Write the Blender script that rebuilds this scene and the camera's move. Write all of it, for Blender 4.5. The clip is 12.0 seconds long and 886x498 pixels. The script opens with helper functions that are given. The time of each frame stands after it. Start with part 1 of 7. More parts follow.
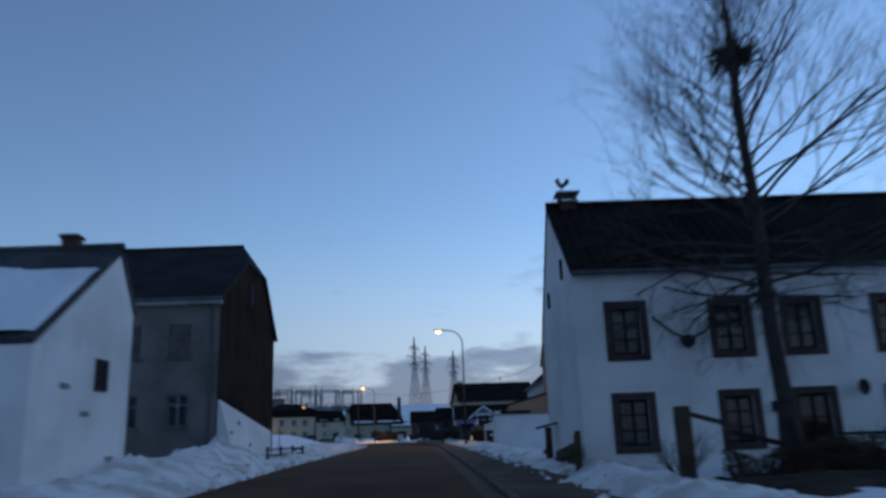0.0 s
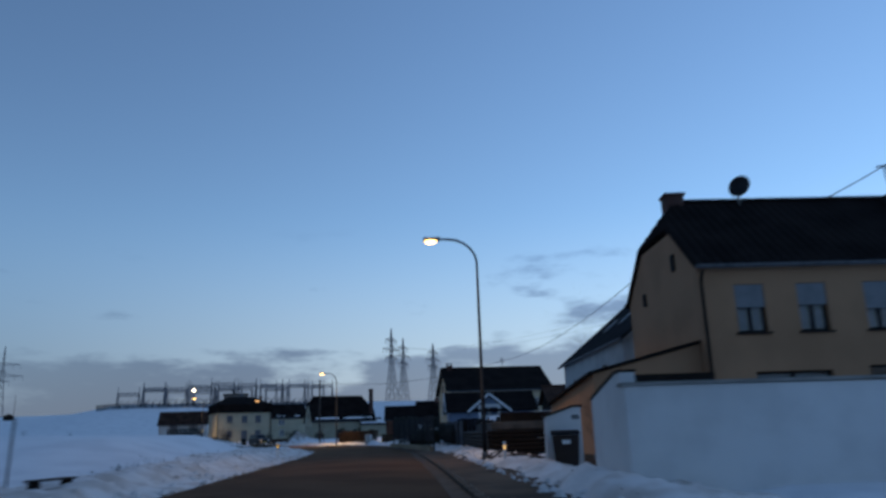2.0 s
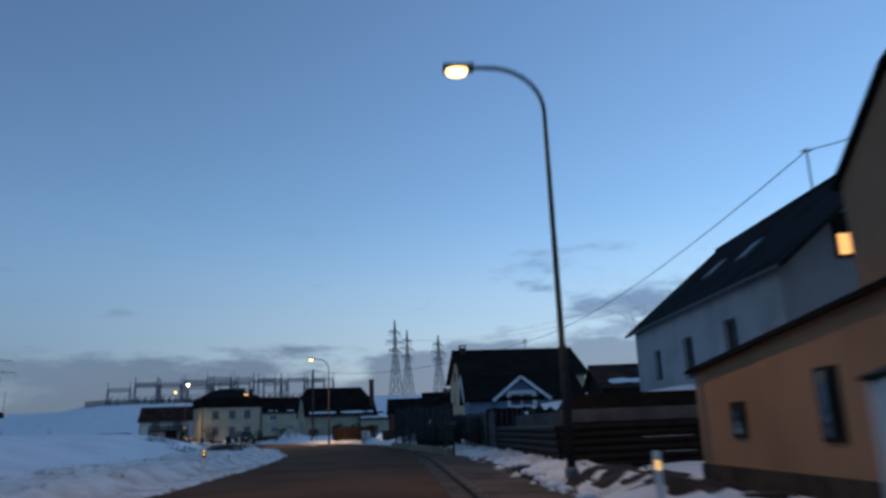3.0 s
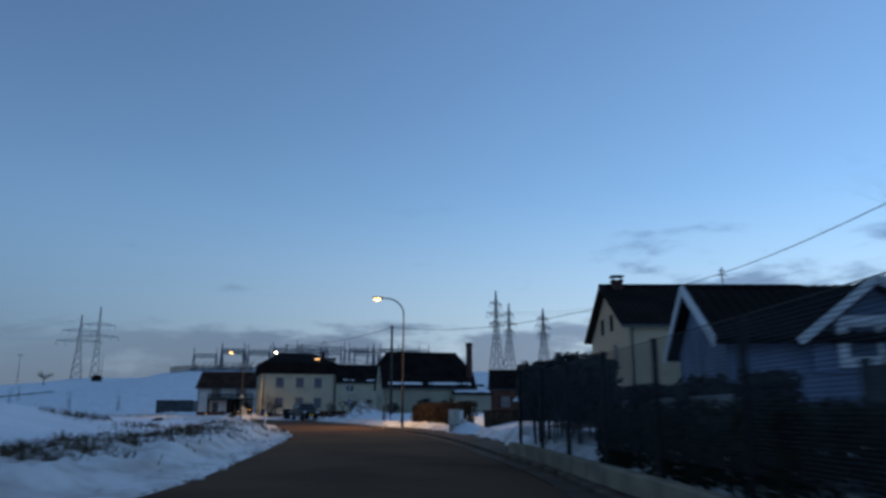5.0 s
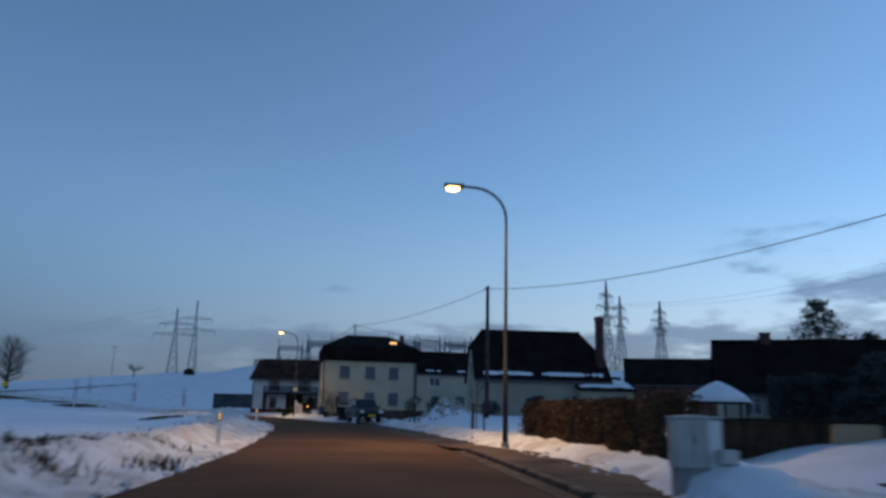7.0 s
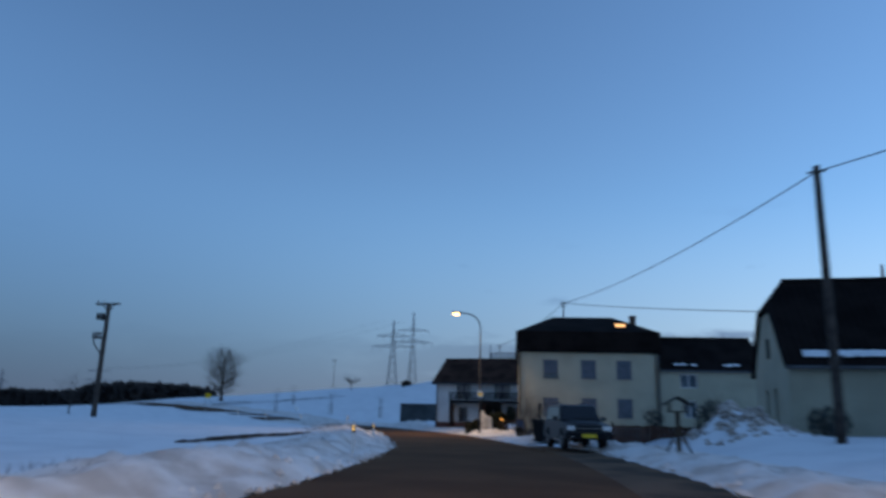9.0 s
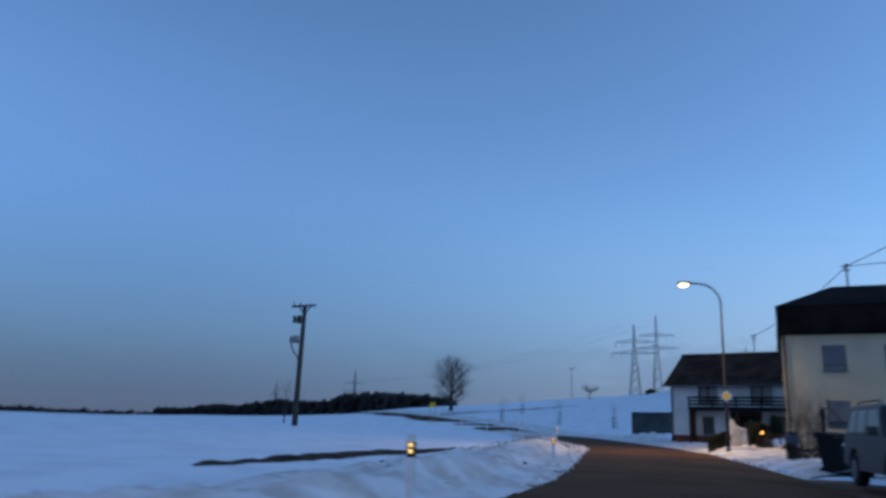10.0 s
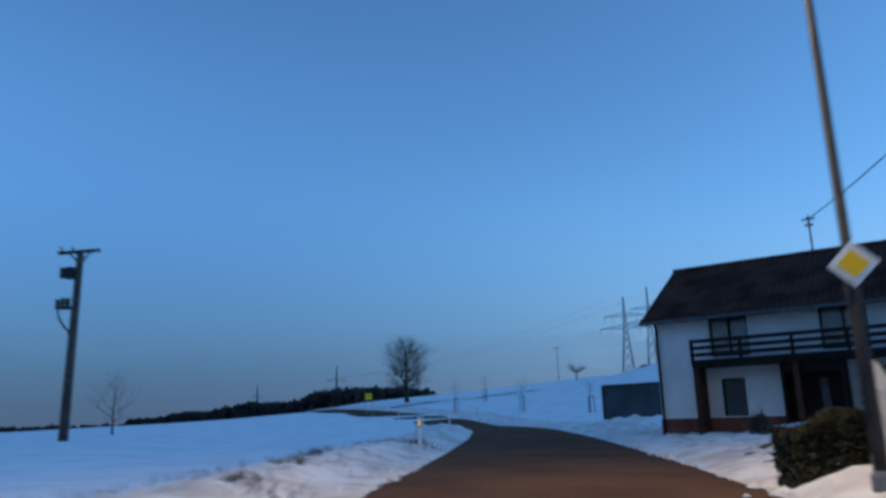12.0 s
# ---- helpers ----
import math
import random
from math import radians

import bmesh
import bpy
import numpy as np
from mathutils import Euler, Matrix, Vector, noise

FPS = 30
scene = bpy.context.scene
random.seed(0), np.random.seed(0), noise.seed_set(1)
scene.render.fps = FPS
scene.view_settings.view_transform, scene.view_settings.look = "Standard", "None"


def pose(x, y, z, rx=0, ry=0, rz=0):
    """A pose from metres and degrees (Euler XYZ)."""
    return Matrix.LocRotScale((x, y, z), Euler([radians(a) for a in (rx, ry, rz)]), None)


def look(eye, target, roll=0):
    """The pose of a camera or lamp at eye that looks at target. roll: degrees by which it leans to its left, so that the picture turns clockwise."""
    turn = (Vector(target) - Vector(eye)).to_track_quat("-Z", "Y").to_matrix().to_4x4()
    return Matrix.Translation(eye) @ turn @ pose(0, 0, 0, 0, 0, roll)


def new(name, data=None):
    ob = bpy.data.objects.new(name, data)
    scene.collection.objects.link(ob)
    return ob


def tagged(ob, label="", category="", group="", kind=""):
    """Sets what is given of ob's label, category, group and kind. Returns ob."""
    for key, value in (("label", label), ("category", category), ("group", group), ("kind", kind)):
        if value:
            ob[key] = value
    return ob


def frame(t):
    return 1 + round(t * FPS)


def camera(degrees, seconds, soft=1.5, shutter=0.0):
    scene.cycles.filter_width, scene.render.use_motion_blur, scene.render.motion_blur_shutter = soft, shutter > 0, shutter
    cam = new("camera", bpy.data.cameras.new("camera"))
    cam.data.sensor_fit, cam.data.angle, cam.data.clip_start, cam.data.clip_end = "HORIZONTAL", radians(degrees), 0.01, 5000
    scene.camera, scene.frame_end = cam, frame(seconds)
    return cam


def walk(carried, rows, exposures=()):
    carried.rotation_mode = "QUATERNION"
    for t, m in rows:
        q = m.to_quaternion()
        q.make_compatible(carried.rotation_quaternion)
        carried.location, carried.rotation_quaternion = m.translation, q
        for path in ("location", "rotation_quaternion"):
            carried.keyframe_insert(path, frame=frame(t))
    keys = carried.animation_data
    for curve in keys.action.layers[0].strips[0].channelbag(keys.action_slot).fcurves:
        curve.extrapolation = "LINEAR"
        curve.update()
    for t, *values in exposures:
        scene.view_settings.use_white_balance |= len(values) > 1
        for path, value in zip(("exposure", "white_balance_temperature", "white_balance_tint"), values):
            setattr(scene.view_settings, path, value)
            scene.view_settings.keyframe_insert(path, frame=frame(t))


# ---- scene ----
cam = camera(61.6, 12.0, soft=3.0, shutter=0.5)
PATH = [
    (0.0, (0.931, -0.199, 0.591), (0.954, 1.739, 1.086), -2.09),
    (0.5, (0.659, 6.583, 0.698), (0.705, 8.523, 1.184), -2.00),
    (1.0, (0.494, 13.583, 0.796), (0.554, 15.522, 1.280), -1.80),
    (1.5, (0.385, 20.722, 0.883), (0.459, 22.661, 1.370), -1.74),
    (2.0, (0.292, 27.934, 0.962), (0.372, 29.872, 1.451), -1.90),
    (2.5, (0.180, 35.162, 1.032), (0.261, 37.102, 1.513), -1.70),
    (3.0, (0.017, 42.358, 1.095), (0.088, 44.299, 1.572), -2.30),
    (3.5, (-0.220, 49.485, 1.150), (-0.219, 51.433, 1.602), -1.85),
    (3.6, (-0.279, 50.899, 1.161), (-0.295, 52.851, 1.598), -2.69),
    (5.5, (-2.348, 76.847, 1.315), (-2.614, 78.783, 1.741), 1.45),
    (6.0, (-3.270, 83.356, 1.345), (-3.593, 85.281, 1.777), 1.72),
    (6.5, (-4.384, 89.738, 1.372), (-4.777, 91.653, 1.796), 1.50),
    (7.0, (-5.711, 96.008, 1.396), (-6.174, 97.906, 1.824), 1.29),
    (7.2, (-6.306, 98.488, 1.405), (-6.801, 100.379, 1.827), 1.25),
    (8.8, (-12.564, 117.992, 1.473), (-13.516, 119.702, 1.884), 1.93),
    (9.0, (-13.555, 120.417, 1.482), (-14.551, 122.092, 1.930), 1.34),
    (9.5, (-16.260, 126.502, 1.504), (-17.525, 127.966, 2.010), -0.42),
    (10.0, (-19.309, 132.654, 1.527), (-20.786, 133.922, 1.986), 1.77),
    (10.5, (-22.722, 138.912, 1.552), (-24.271, 140.110, 1.959), 3.91),
    (11.0, (-26.522, 145.320, 1.580), (-28.023, 146.549, 2.067), 1.88),
    (11.5, (-30.726, 151.922, 1.612), (-32.198, 153.179, 2.114), -1.13),
    (12.0, (-35.349, 158.761, 1.647), (-36.813, 160.051, 2.088), -1.89),
]
walk(cam, [(t, look(eye, target, roll)) for t, eye, target, roll in PATH], exposures=[(0, 0.42, 7900, 14), (0.5, 0.62, 7800, 14), (1, 0.6, 7800, 14), (1.5, 0.45, 7900, 13), (2.5, 0.34, 7900, 9), (7, 0.38, 7700, 9), (9, 0.54, 7200, 8), (9.5, 0.5, 6800, 10), (10.5, 0.95, 7000, 12), (11.3, 0.8, 6800, 6), (12, 0.62, 6050, 1)])

# ---- world, sun, exposure ----
SUN_AZ, SUN_EL = radians(62), radians(18)
world = bpy.data.worlds.new("dusk_sky")
scene.world = world
world.use_nodes = True
wn, wl = world.node_tree.nodes, world.node_tree.links
wn.clear()
sky = wn.new("ShaderNodeTexSky")
sky.sky_type, sky.sun_disc = "NISHITA", False
sky.sun_elevation, sky.sun_rotation = SUN_EL, SUN_AZ
sky.air_density, sky.dust_density, sky.ozone_density = 1.0, 0.0, 6.0
sky_strength = 0.15
coord = wn.new("ShaderNodeTexCoord")
sep = wn.new("ShaderNodeSeparateXYZ")
wl.new(coord.outputs["Generated"], sep.inputs[0])
stretch = wn.new("ShaderNodeMapping")
stretch.inputs["Scale"].default_value = (3.4, 3.4, 12.0)
wl.new(coord.outputs["Generated"], stretch.inputs[0])
puffs = wn.new("ShaderNodeTexNoise")
puffs.inputs["Scale"].default_value, puffs.inputs["Detail"].default_value, puffs.inputs["Roughness"].default_value = 2.3, 6.0, 0.55
wl.new(stretch.outputs[0], puffs.inputs["Vector"])


def ramp_between(socket, a, b, tree):
    node = tree.nodes.new("ShaderNodeMapRange")
    node.interpolation_type = "SMOOTHSTEP"
    node.inputs["From Min"].default_value, node.inputs["From Max"].default_value = a, b
    tree.links.new(socket, node.inputs["Value"])
    return node.outputs["Result"]


def maths(op, a, b, tree):
    node = tree.nodes.new("ShaderNodeMath")
    node.operation = op
    for n, v in enumerate((a, b)):
        if isinstance(v, (int, float)):
            node.inputs[n].default_value = v
        else:
            tree.links.new(v, node.inputs[n])
    return node.outputs[0]


wt = world.node_tree
low = ramp_between(sep.outputs["Z"], 0.135, 0.08, wt)          # the bank hangs low over the horizon
base_layer = ramp_between(sep.outputs["Z"], 0.10, 0.055, wt)
thick = maths("ADD", maths("ADD", puffs.outputs["Fac"], maths("MULTIPLY", low, 0.20, wt), wt), maths("MULTIPLY", base_layer, 0.13, wt), wt)
glow_side = wn.new("ShaderNodeVectorMath")
glow_side.operation = "DOT_PRODUCT"
glow_side.inputs[1].default_value = (math.sin(SUN_AZ), math.cos(SUN_AZ), 0.0)
wl.new(coord.outputs["Generated"], glow_side.inputs[0])
thick = maths("ADD", thick, maths("MULTIPLY", ramp_between(glow_side.outputs["Value"], 0.35, 0.7, wt), 0.12, wt), wt)
cover = maths("MULTIPLY", ramp_between(thick, 0.62, 0.80, wt), ramp_between(sep.outputs["Z"], 0.28, 0.19, wt), wt)
cloud_mix = wn.new("ShaderNodeMix")
cloud_mix.data_type = "RGBA"
shade = wn.new("ShaderNodeMix")
shade.data_type, shade.blend_type = "RGBA", "MULTIPLY"
shade.inputs["Factor"].default_value = 1.0
shade.inputs["B"].default_value = (0.36, 0.39, 0.48, 1)
wl.new(shade.outputs["Result"], cloud_mix.inputs["B"])
# the bank thins out on the side away from the glow
facing = ramp_between(glow_side.outputs["Value"], -0.3, 0.3, wt)
wl.new(maths("MULTIPLY", cover, maths("ADD", 0.06, maths("MULTIPLY", facing, 0.78, wt), wt), wt), cloud_mix.inputs["Factor"])
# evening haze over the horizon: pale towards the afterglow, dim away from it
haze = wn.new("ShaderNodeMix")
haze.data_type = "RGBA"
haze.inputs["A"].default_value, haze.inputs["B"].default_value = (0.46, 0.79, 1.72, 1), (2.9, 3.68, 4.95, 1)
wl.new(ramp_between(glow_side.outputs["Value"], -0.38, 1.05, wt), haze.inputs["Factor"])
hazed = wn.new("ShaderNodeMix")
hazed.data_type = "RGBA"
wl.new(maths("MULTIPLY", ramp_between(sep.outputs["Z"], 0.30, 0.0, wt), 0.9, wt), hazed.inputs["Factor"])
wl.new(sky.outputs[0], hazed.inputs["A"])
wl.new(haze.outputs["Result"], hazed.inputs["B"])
# the sky opposite the afterglow is the darker half
away = wn.new("ShaderNodeMix")
away.data_type = "RGBA"
away.inputs["A"].default_value, away.inputs["B"].default_value = (0.63, 0.65, 0.67, 1), (1, 1, 1, 1)
wl.new(ramp_between(glow_side.outputs["Value"], -1.0, 0.5, wt), away.inputs["Factor"])
dim = wn.new("ShaderNodeMix")
dim.data_type, dim.blend_type = "RGBA", "MULTIPLY"
dim.inputs["Factor"].default_value = 1.0
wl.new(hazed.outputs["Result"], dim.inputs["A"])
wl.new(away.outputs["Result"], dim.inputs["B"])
# the dusk shadow rising over the horizon there
dusk_shadow = maths("MULTIPLY", ramp_between(glow_side.outputs["Value"], -0.05, -0.75, wt), ramp_between(sep.outputs["Z"], 0.44, 0.16, wt), wt)
rising = wn.new("ShaderNodeMix")
rising.data_type, rising.blend_type = "RGBA", "MULTIPLY"
rising.inputs["B"].default_value = (0.62, 0.66, 0.72, 1)
wl.new(dusk_shadow, rising.inputs["Factor"])
wl.new(dim.outputs["Result"], rising.inputs["A"])
wl.new(rising.outputs["Result"], shade.inputs["A"])
wl.new(rising.outputs["Result"], cloud_mix.inputs["A"])
back = wn.new("ShaderNodeBackground")
back.inputs["Strength"].default_value = sky_strength
wl.new(cloud_mix.outputs["Result"], back.inputs["Color"])
wout = wn.new("ShaderNodeOutputWorld")
wl.new(back.outputs[0], wout.inputs["Surface"])

sun_data = bpy.data.lights.new("sun", "SUN")
sun_data.energy, sun_data.angle, sun_data.color = 0.03, radians(40), (1.0, 0.86, 0.74)
sun = new("sun", sun_data)
sun.rotation_euler = (radians(90) - SUN_EL, 0, radians(180) - SUN_AZ)

# ---- materials ----


def material(name, colour, rough=0.8, scale=3.0, vary=0.18, bump=0.15, metal=0.0, second=None, fine=40.0, island=0.0, spec=0.18, wave=None):
    """A surface with broad stains, fine grain and a little relief. wave: (axis, scale, depth) lays courses into the relief."""
    m = bpy.data.materials.new(name)
    m.use_nodes = True
    t = m.node_tree
    p = t.nodes["Principled BSDF"]
    p.inputs["Roughness"].default_value, p.inputs["Metallic"].default_value = rough, metal
    p.inputs["Specular IOR Level"].default_value = spec
    tc = t.nodes.new("ShaderNodeTexCoord")
    broad = t.nodes.new("ShaderNodeTexNoise")
    broad.inputs["Scale"].default_value, broad.inputs["Detail"].default_value = scale, 6.0
    grain = t.nodes.new("ShaderNodeTexNoise")
    grain.inputs["Scale"].default_value, grain.inputs["Detail"].default_value = fine, 3.0
    for n in (broad, grain):
        t.links.new(tc.outputs["Object"], n.inputs["Vector"])
    dark = second or tuple(c * (1 - 2.2 * vary) for c in colour)
    mix = t.nodes.new("ShaderNodeMix")
    mix.data_type = "RGBA"
    mix.inputs["A"].default_value, mix.inputs["B"].default_value = (*dark, 1), (*colour, 1)
    t.links.new(ramp_between(broad.outputs["Fac"], 0.32, 0.62, t), mix.inputs["Factor"])
    hsv = t.nodes.new("ShaderNodeHueSaturation")
    t.links.new(mix.outputs["Result"], hsv.inputs["Color"])
    value = maths("ADD", maths("MULTIPLY", grain.outputs["Fac"], vary * 1.6, t), 1 - vary * 0.8, t)
    if island:
        info = t.nodes.new("ShaderNodeObjectInfo")
        value = maths("ADD", value, maths("MULTIPLY", maths("SUBTRACT", info.outputs["Random"], 0.5, t), island, t), t)
    t.links.new(value, hsv.inputs["Value"])
    t.links.new(hsv.outputs["Color"], p.inputs["Base Color"])
    if bump:
        b = t.nodes.new("ShaderNodeBump")
        b.inputs["Strength"].default_value, b.inputs["Distance"].default_value = bump, 0.02
        height = grain.outputs["Fac"]
        if wave:
            wv = t.nodes.new("ShaderNodeTexWave")
            wv.wave_type, wv.bands_direction, wv.wave_profile = "BANDS", wave[0], "SAW"
            wv.inputs["Scale"].default_value = wave[1]
            wv.inputs["Distortion"].default_value = 0.3
            t.links.new(tc.outputs["Object"], wv.inputs["Vector"])
            height = maths("ADD", height, maths("MULTIPLY", wv.outputs["Fac"], wave[2], t), t)
        t.links.new(height, b.inputs["Height"])
        t.links.new(b.outputs["Normal"], p.inputs["Normal"])
    return m


def glass(name, tint=(0.8, 0.85, 0.9)):
    m = bpy.data.materials.new(name)
    m.use_nodes = True
    p = m.node_tree.nodes["Principled BSDF"]
    p.inputs["Base Color"].default_value = (*tint, 1)
    p.inputs["Roughness"].default_value, p.inputs["Transmission Weight"].default_value, p.inputs["IOR"].default_value = 0.03, 1.0, 1.45
    return m


def glow(name, colour, strength):
    m = bpy.data.materials.new(name)
    m.use_nodes = True
    p = m.node_tree.nodes["Principled BSDF"]
    p.inputs["Base Color"].default_value = (*colour, 1)
    p.inputs["Emission Color"].default_value, p.inputs["Emission Strength"].default_value = (*colour, 1), strength
    return m


SNOW = material("snow", (0.88, 0.88, 0.885), 0.8, 0.5, 0.05, 0.6, fine=6.0, second=(0.78, 0.78, 0.79))
# warm tone is real dirt plus headlight warmth put into the colour
DIRTY_WARM_LIT = material("road_side_snow", (0.86, 0.81, 0.77), 0.85, 1.1, 0.10, 0.8, fine=9.0, second=(0.60, 0.52, 0.46))
SOILED = material("soiled_snow", (0.60, 0.52, 0.46), 0.9, 1.6, 0.14, 0.8, fine=9.0, second=(0.26, 0.19, 0.15))
# the strong brown puts the warm headlight light into the road colour
WARM_LIT_ASPHALT = material("asphalt", (0.135, 0.072, 0.042), 0.95, 0.35, 0.16, 0.3, fine=120.0, second=(0.095, 0.050, 0.030), spec=0.05)
WALKWAY = material("walkway_paving", (0.16, 0.10, 0.066), 0.9, 0.6, 0.2, 0.3, fine=60.0, second=(0.055, 0.04, 0.03), spec=0.1)
GUTTER = material("gutter_stone", (0.125, 0.078, 0.052), 0.85, 1.2, 0.2, 0.4, fine=50.0, island=0.25)
KERB = material("kerb_stone", (0.15, 0.10, 0.07), 0.85, 1.5, 0.2, 0.4, fine=50.0, island=0.25)
WHITE_WALL = material("old_white_plaster", (0.82, 0.79, 0.76), 0.9, 0.5, 0.09, 0.3, fine=25.0, second=(0.68, 0.64, 0.61))
WHITE_PAINT = material("white_paint", (0.78, 0.78, 0.77), 0.6, 1.0, 0.05, 0.1)
GREY_WALL = material("grey_plaster", (0.215, 0.185, 0.165), 0.9, 0.6, 0.15, 0.3, fine=20.0)
PALE_GREY = material("pale_grey_plaster", (0.43, 0.425, 0.41), 0.9, 0.6, 0.1, 0.3, fine=20.0)
DIM_CONCRETE = material("weathered_concrete", (0.13, 0.13, 0.125), 0.9, 1.2, 0.18, 0.4)
GABLE_SLATE = material("brown_slate", (0.036, 0.022, 0.016), 0.95, 0.7, 0.25, 0.6, fine=30.0, spec=0.05, wave=("Z", 1.6, 0.6))
ROOF_DARK = material("dark_roof_tile", (0.017, 0.012, 0.011), 0.9, 0.7, 0.25, 0.4, fine=20.0, spec=0.08)
ROOF_SLATE = material("slate_roof", (0.024, 0.023, 0.025), 0.85, 0.7, 0.22, 0.4, fine=22.0)
ROOF_PALE = material("weathered_slate_roof", (0.075, 0.076, 0.08), 0.9, 0.7, 0.22, 0.4, fine=22.0)
ROOF_BROWN = material("brown_roof_tile", (0.088, 0.046, 0.034), 0.9, 0.8, 0.25, 0.4, fine=20.0, spec=0.06)
ORANGE_WALL = material("orange_plaster", (0.45, 0.24, 0.138), 0.9, 0.5, 0.08, 0.25, fine=30.0)
CREAM_WALL = material("cream_plaster", (0.45, 0.405, 0.30), 0.9, 0.5, 0.07, 0.25, fine=30.0)
YELLOW_WALL = material("yellow_plaster", (0.58, 0.45, 0.30), 0.9, 0.5, 0.07, 0.25, fine=30.0)
BLUE_WOOD = material("blue_boards", (0.20, 0.26, 0.36), 0.7, 1.2, 0.12, 0.4, fine=25.0, wave=("Z", 1.1, 0.8))
RED_BRICK = material("red_brick", (0.20, 0.085, 0.06), 0.85, 1.5, 0.2, 0.4, fine=30.0)
SURROUND = material("brown_stone_surround", (0.085, 0.055, 0.05), 0.8, 2.0, 0.15, 0.3)
DARK_WOOD = material("dark_stained_wood", (0.020, 0.014, 0.011), 0.7, 2.5, 0.2, 0.4, fine=35.0, island=0.4)
BROWN_WOOD = material("weathered_wood", (0.075, 0.05, 0.034), 0.8, 2.5, 0.2, 0.4, fine=35.0, island=0.4)
REDWOOD = material("red_brown_stained_wood", (0.085, 0.036, 0.022), 0.8, 2.5, 0.2, 0.4, fine=35.0, island=0.3)
GREY_WOOD = material("grey_fence_wood", (0.10, 0.105, 0.115), 0.8, 2.0, 0.2, 0.4, fine=30.0, island=0.4)
POLE_WOOD = material("tarred_pole_wood", (0.085, 0.065, 0.055), 0.85, 3.0, 0.2, 0.4)
GALVANISED = material("galvanised_steel", (0.24, 0.24, 0.24), 0.6, 3.0, 0.12, 0.1, metal=0.5)
MAST_STEEL = material("dull_mast_steel", (0.05, 0.048, 0.048), 0.7, 3.0, 0.15, 0.1, metal=0.3)
ZINC = material("weathered_zinc", (0.13, 0.13, 0.135), 0.7, 3.0, 0.15, 0.1, metal=0.2)
PYLON_STEEL = material("pylon_steel", (0.16, 0.17, 0.19), 0.6, 3.0, 0.1, 0.0, metal=0.3)
BLACK_STEEL = material("black_steel", (0.03, 0.03, 0.032), 0.5, 3.0, 0.1, 0.1, metal=0.4)
CONCRETE = material("concrete", (0.33, 0.32, 0.30), 0.9, 1.2, 0.15, 0.4)
# headlight warmth on the retaining wall, put into the stone colour
WARM_LIT_STONE = material("warm_lit_stone", (0.40, 0.31, 0.21), 0.9, 1.2, 0.2, 0.5, fine=20.0, island=0.2)
NET = material("grey_netting", (0.075, 0.08, 0.09), 0.8, 3.0, 0.1, 0.0, spec=0.06)
# paleness carries the headlights that fall on the standing stone
BRIGHT_LIT_STONE = material("bright_lit_rough_stone", (0.64, 0.58, 0.50), 0.9, 1.4, 0.18, 0.7, fine=12.0)
EARTH = material("bare_earth", (0.06, 0.038, 0.026), 0.95, 1.4, 0.25, 0.8, fine=9.0)
DARK_STONE = material("dark_stone_wall", (0.12, 0.11, 0.105), 0.9, 1.2, 0.2, 0.6, fine=12.0, island=0.4)
CHIMNEY = material("sooty_brick", (0.12, 0.06, 0.05), 0.85, 1.5, 0.2, 0.4)
PALE_CURTAIN = material("pale_curtain", (0.62, 0.52, 0.48), 0.9, 4.0, 0.1, 0.2)
# curtain grey that also stands in for sky reflected in the panes
CURTAIN = material("curtain_with_sky_tone", (0.30, 0.32, 0.35), 0.9, 4.0, 0.1, 0.2)
BLIND = material("grey_shutter", (0.23, 0.24, 0.25), 0.7, 2.0, 0.08, 0.2, wave=("Z", 5.0, 1.0))
DARK_BLIND = material("closed_brown_shutter", (0.13, 0.115, 0.105), 0.8, 2.0, 0.12, 0.3, wave=("Z", 5.0, 1.0))
BLUE_BLIND = material("blue_grey_shutter", (0.12, 0.135, 0.16), 0.7, 2.0, 0.1, 0.2, wave=("Z", 5.0, 1.0))
GLASS = glass("window_glass")
RUBBER = material("rubber", (0.02, 0.02, 0.02), 0.8, 5.0, 0.1, 0.1)
PLASTIC_WHITE = material("white_plastic", (0.75, 0.75, 0.74), 0.5, 3.0, 0.06, 0.0)
PLASTIC_BLACK = material("black_plastic", (0.02, 0.02, 0.022), 0.75, 3.0, 0.06, 0.0, spec=0.06)
CAR_GLASS = material("tinted_car_glass", (0.012, 0.013, 0.015), 0.12, 3.0, 0.05, 0.0, spec=0.5)
CABINET = material("cabinet_plastic", (0.52, 0.50, 0.46), 0.6, 1.5, 0.08, 0.1)
BARK = material("bark", (0.060, 0.048, 0.042), 0.9, 3.0, 0.2, 0.6, fine=25.0)
TWIG = material("twigs", (0.075, 0.062, 0.055), 0.9, 3.0, 0.2, 0.0)
HEDGE_LEAF = material("dry_beech_leaf", (0.088, 0.056, 0.035), 0.8, 2.0, 0.3, 0.0)
EVERGREEN = material("evergreen_leaf", (0.072, 0.078, 0.074), 0.8, 2.0, 0.3, 0.0)
OLIVE_LEAF = material("olive_leaf", (0.060, 0.055, 0.030), 0.8, 2.0, 0.3, 0.0)
DARK_LEAF = material("dark_green_leaf", (0.040, 0.048, 0.030), 0.8, 2.0, 0.3, 0.0)
OLIVE_GRASS = material("flattened_olive_grass", (0.17, 0.13, 0.065), 0.95, 2.5, 0.25, 0.8, fine=14.0, second=(0.09, 0.065, 0.035))
DRY_GRASS = material("dry_grass", (0.115, 0.08, 0.05), 0.9, 2.0, 0.3, 0.0)
# lightened in colour to stand in for distance haze
HAZED_WOOD = material("hazed_far_wood", (0.085, 0.070, 0.066), 0.95, 0.2, 0.2, 0.0)
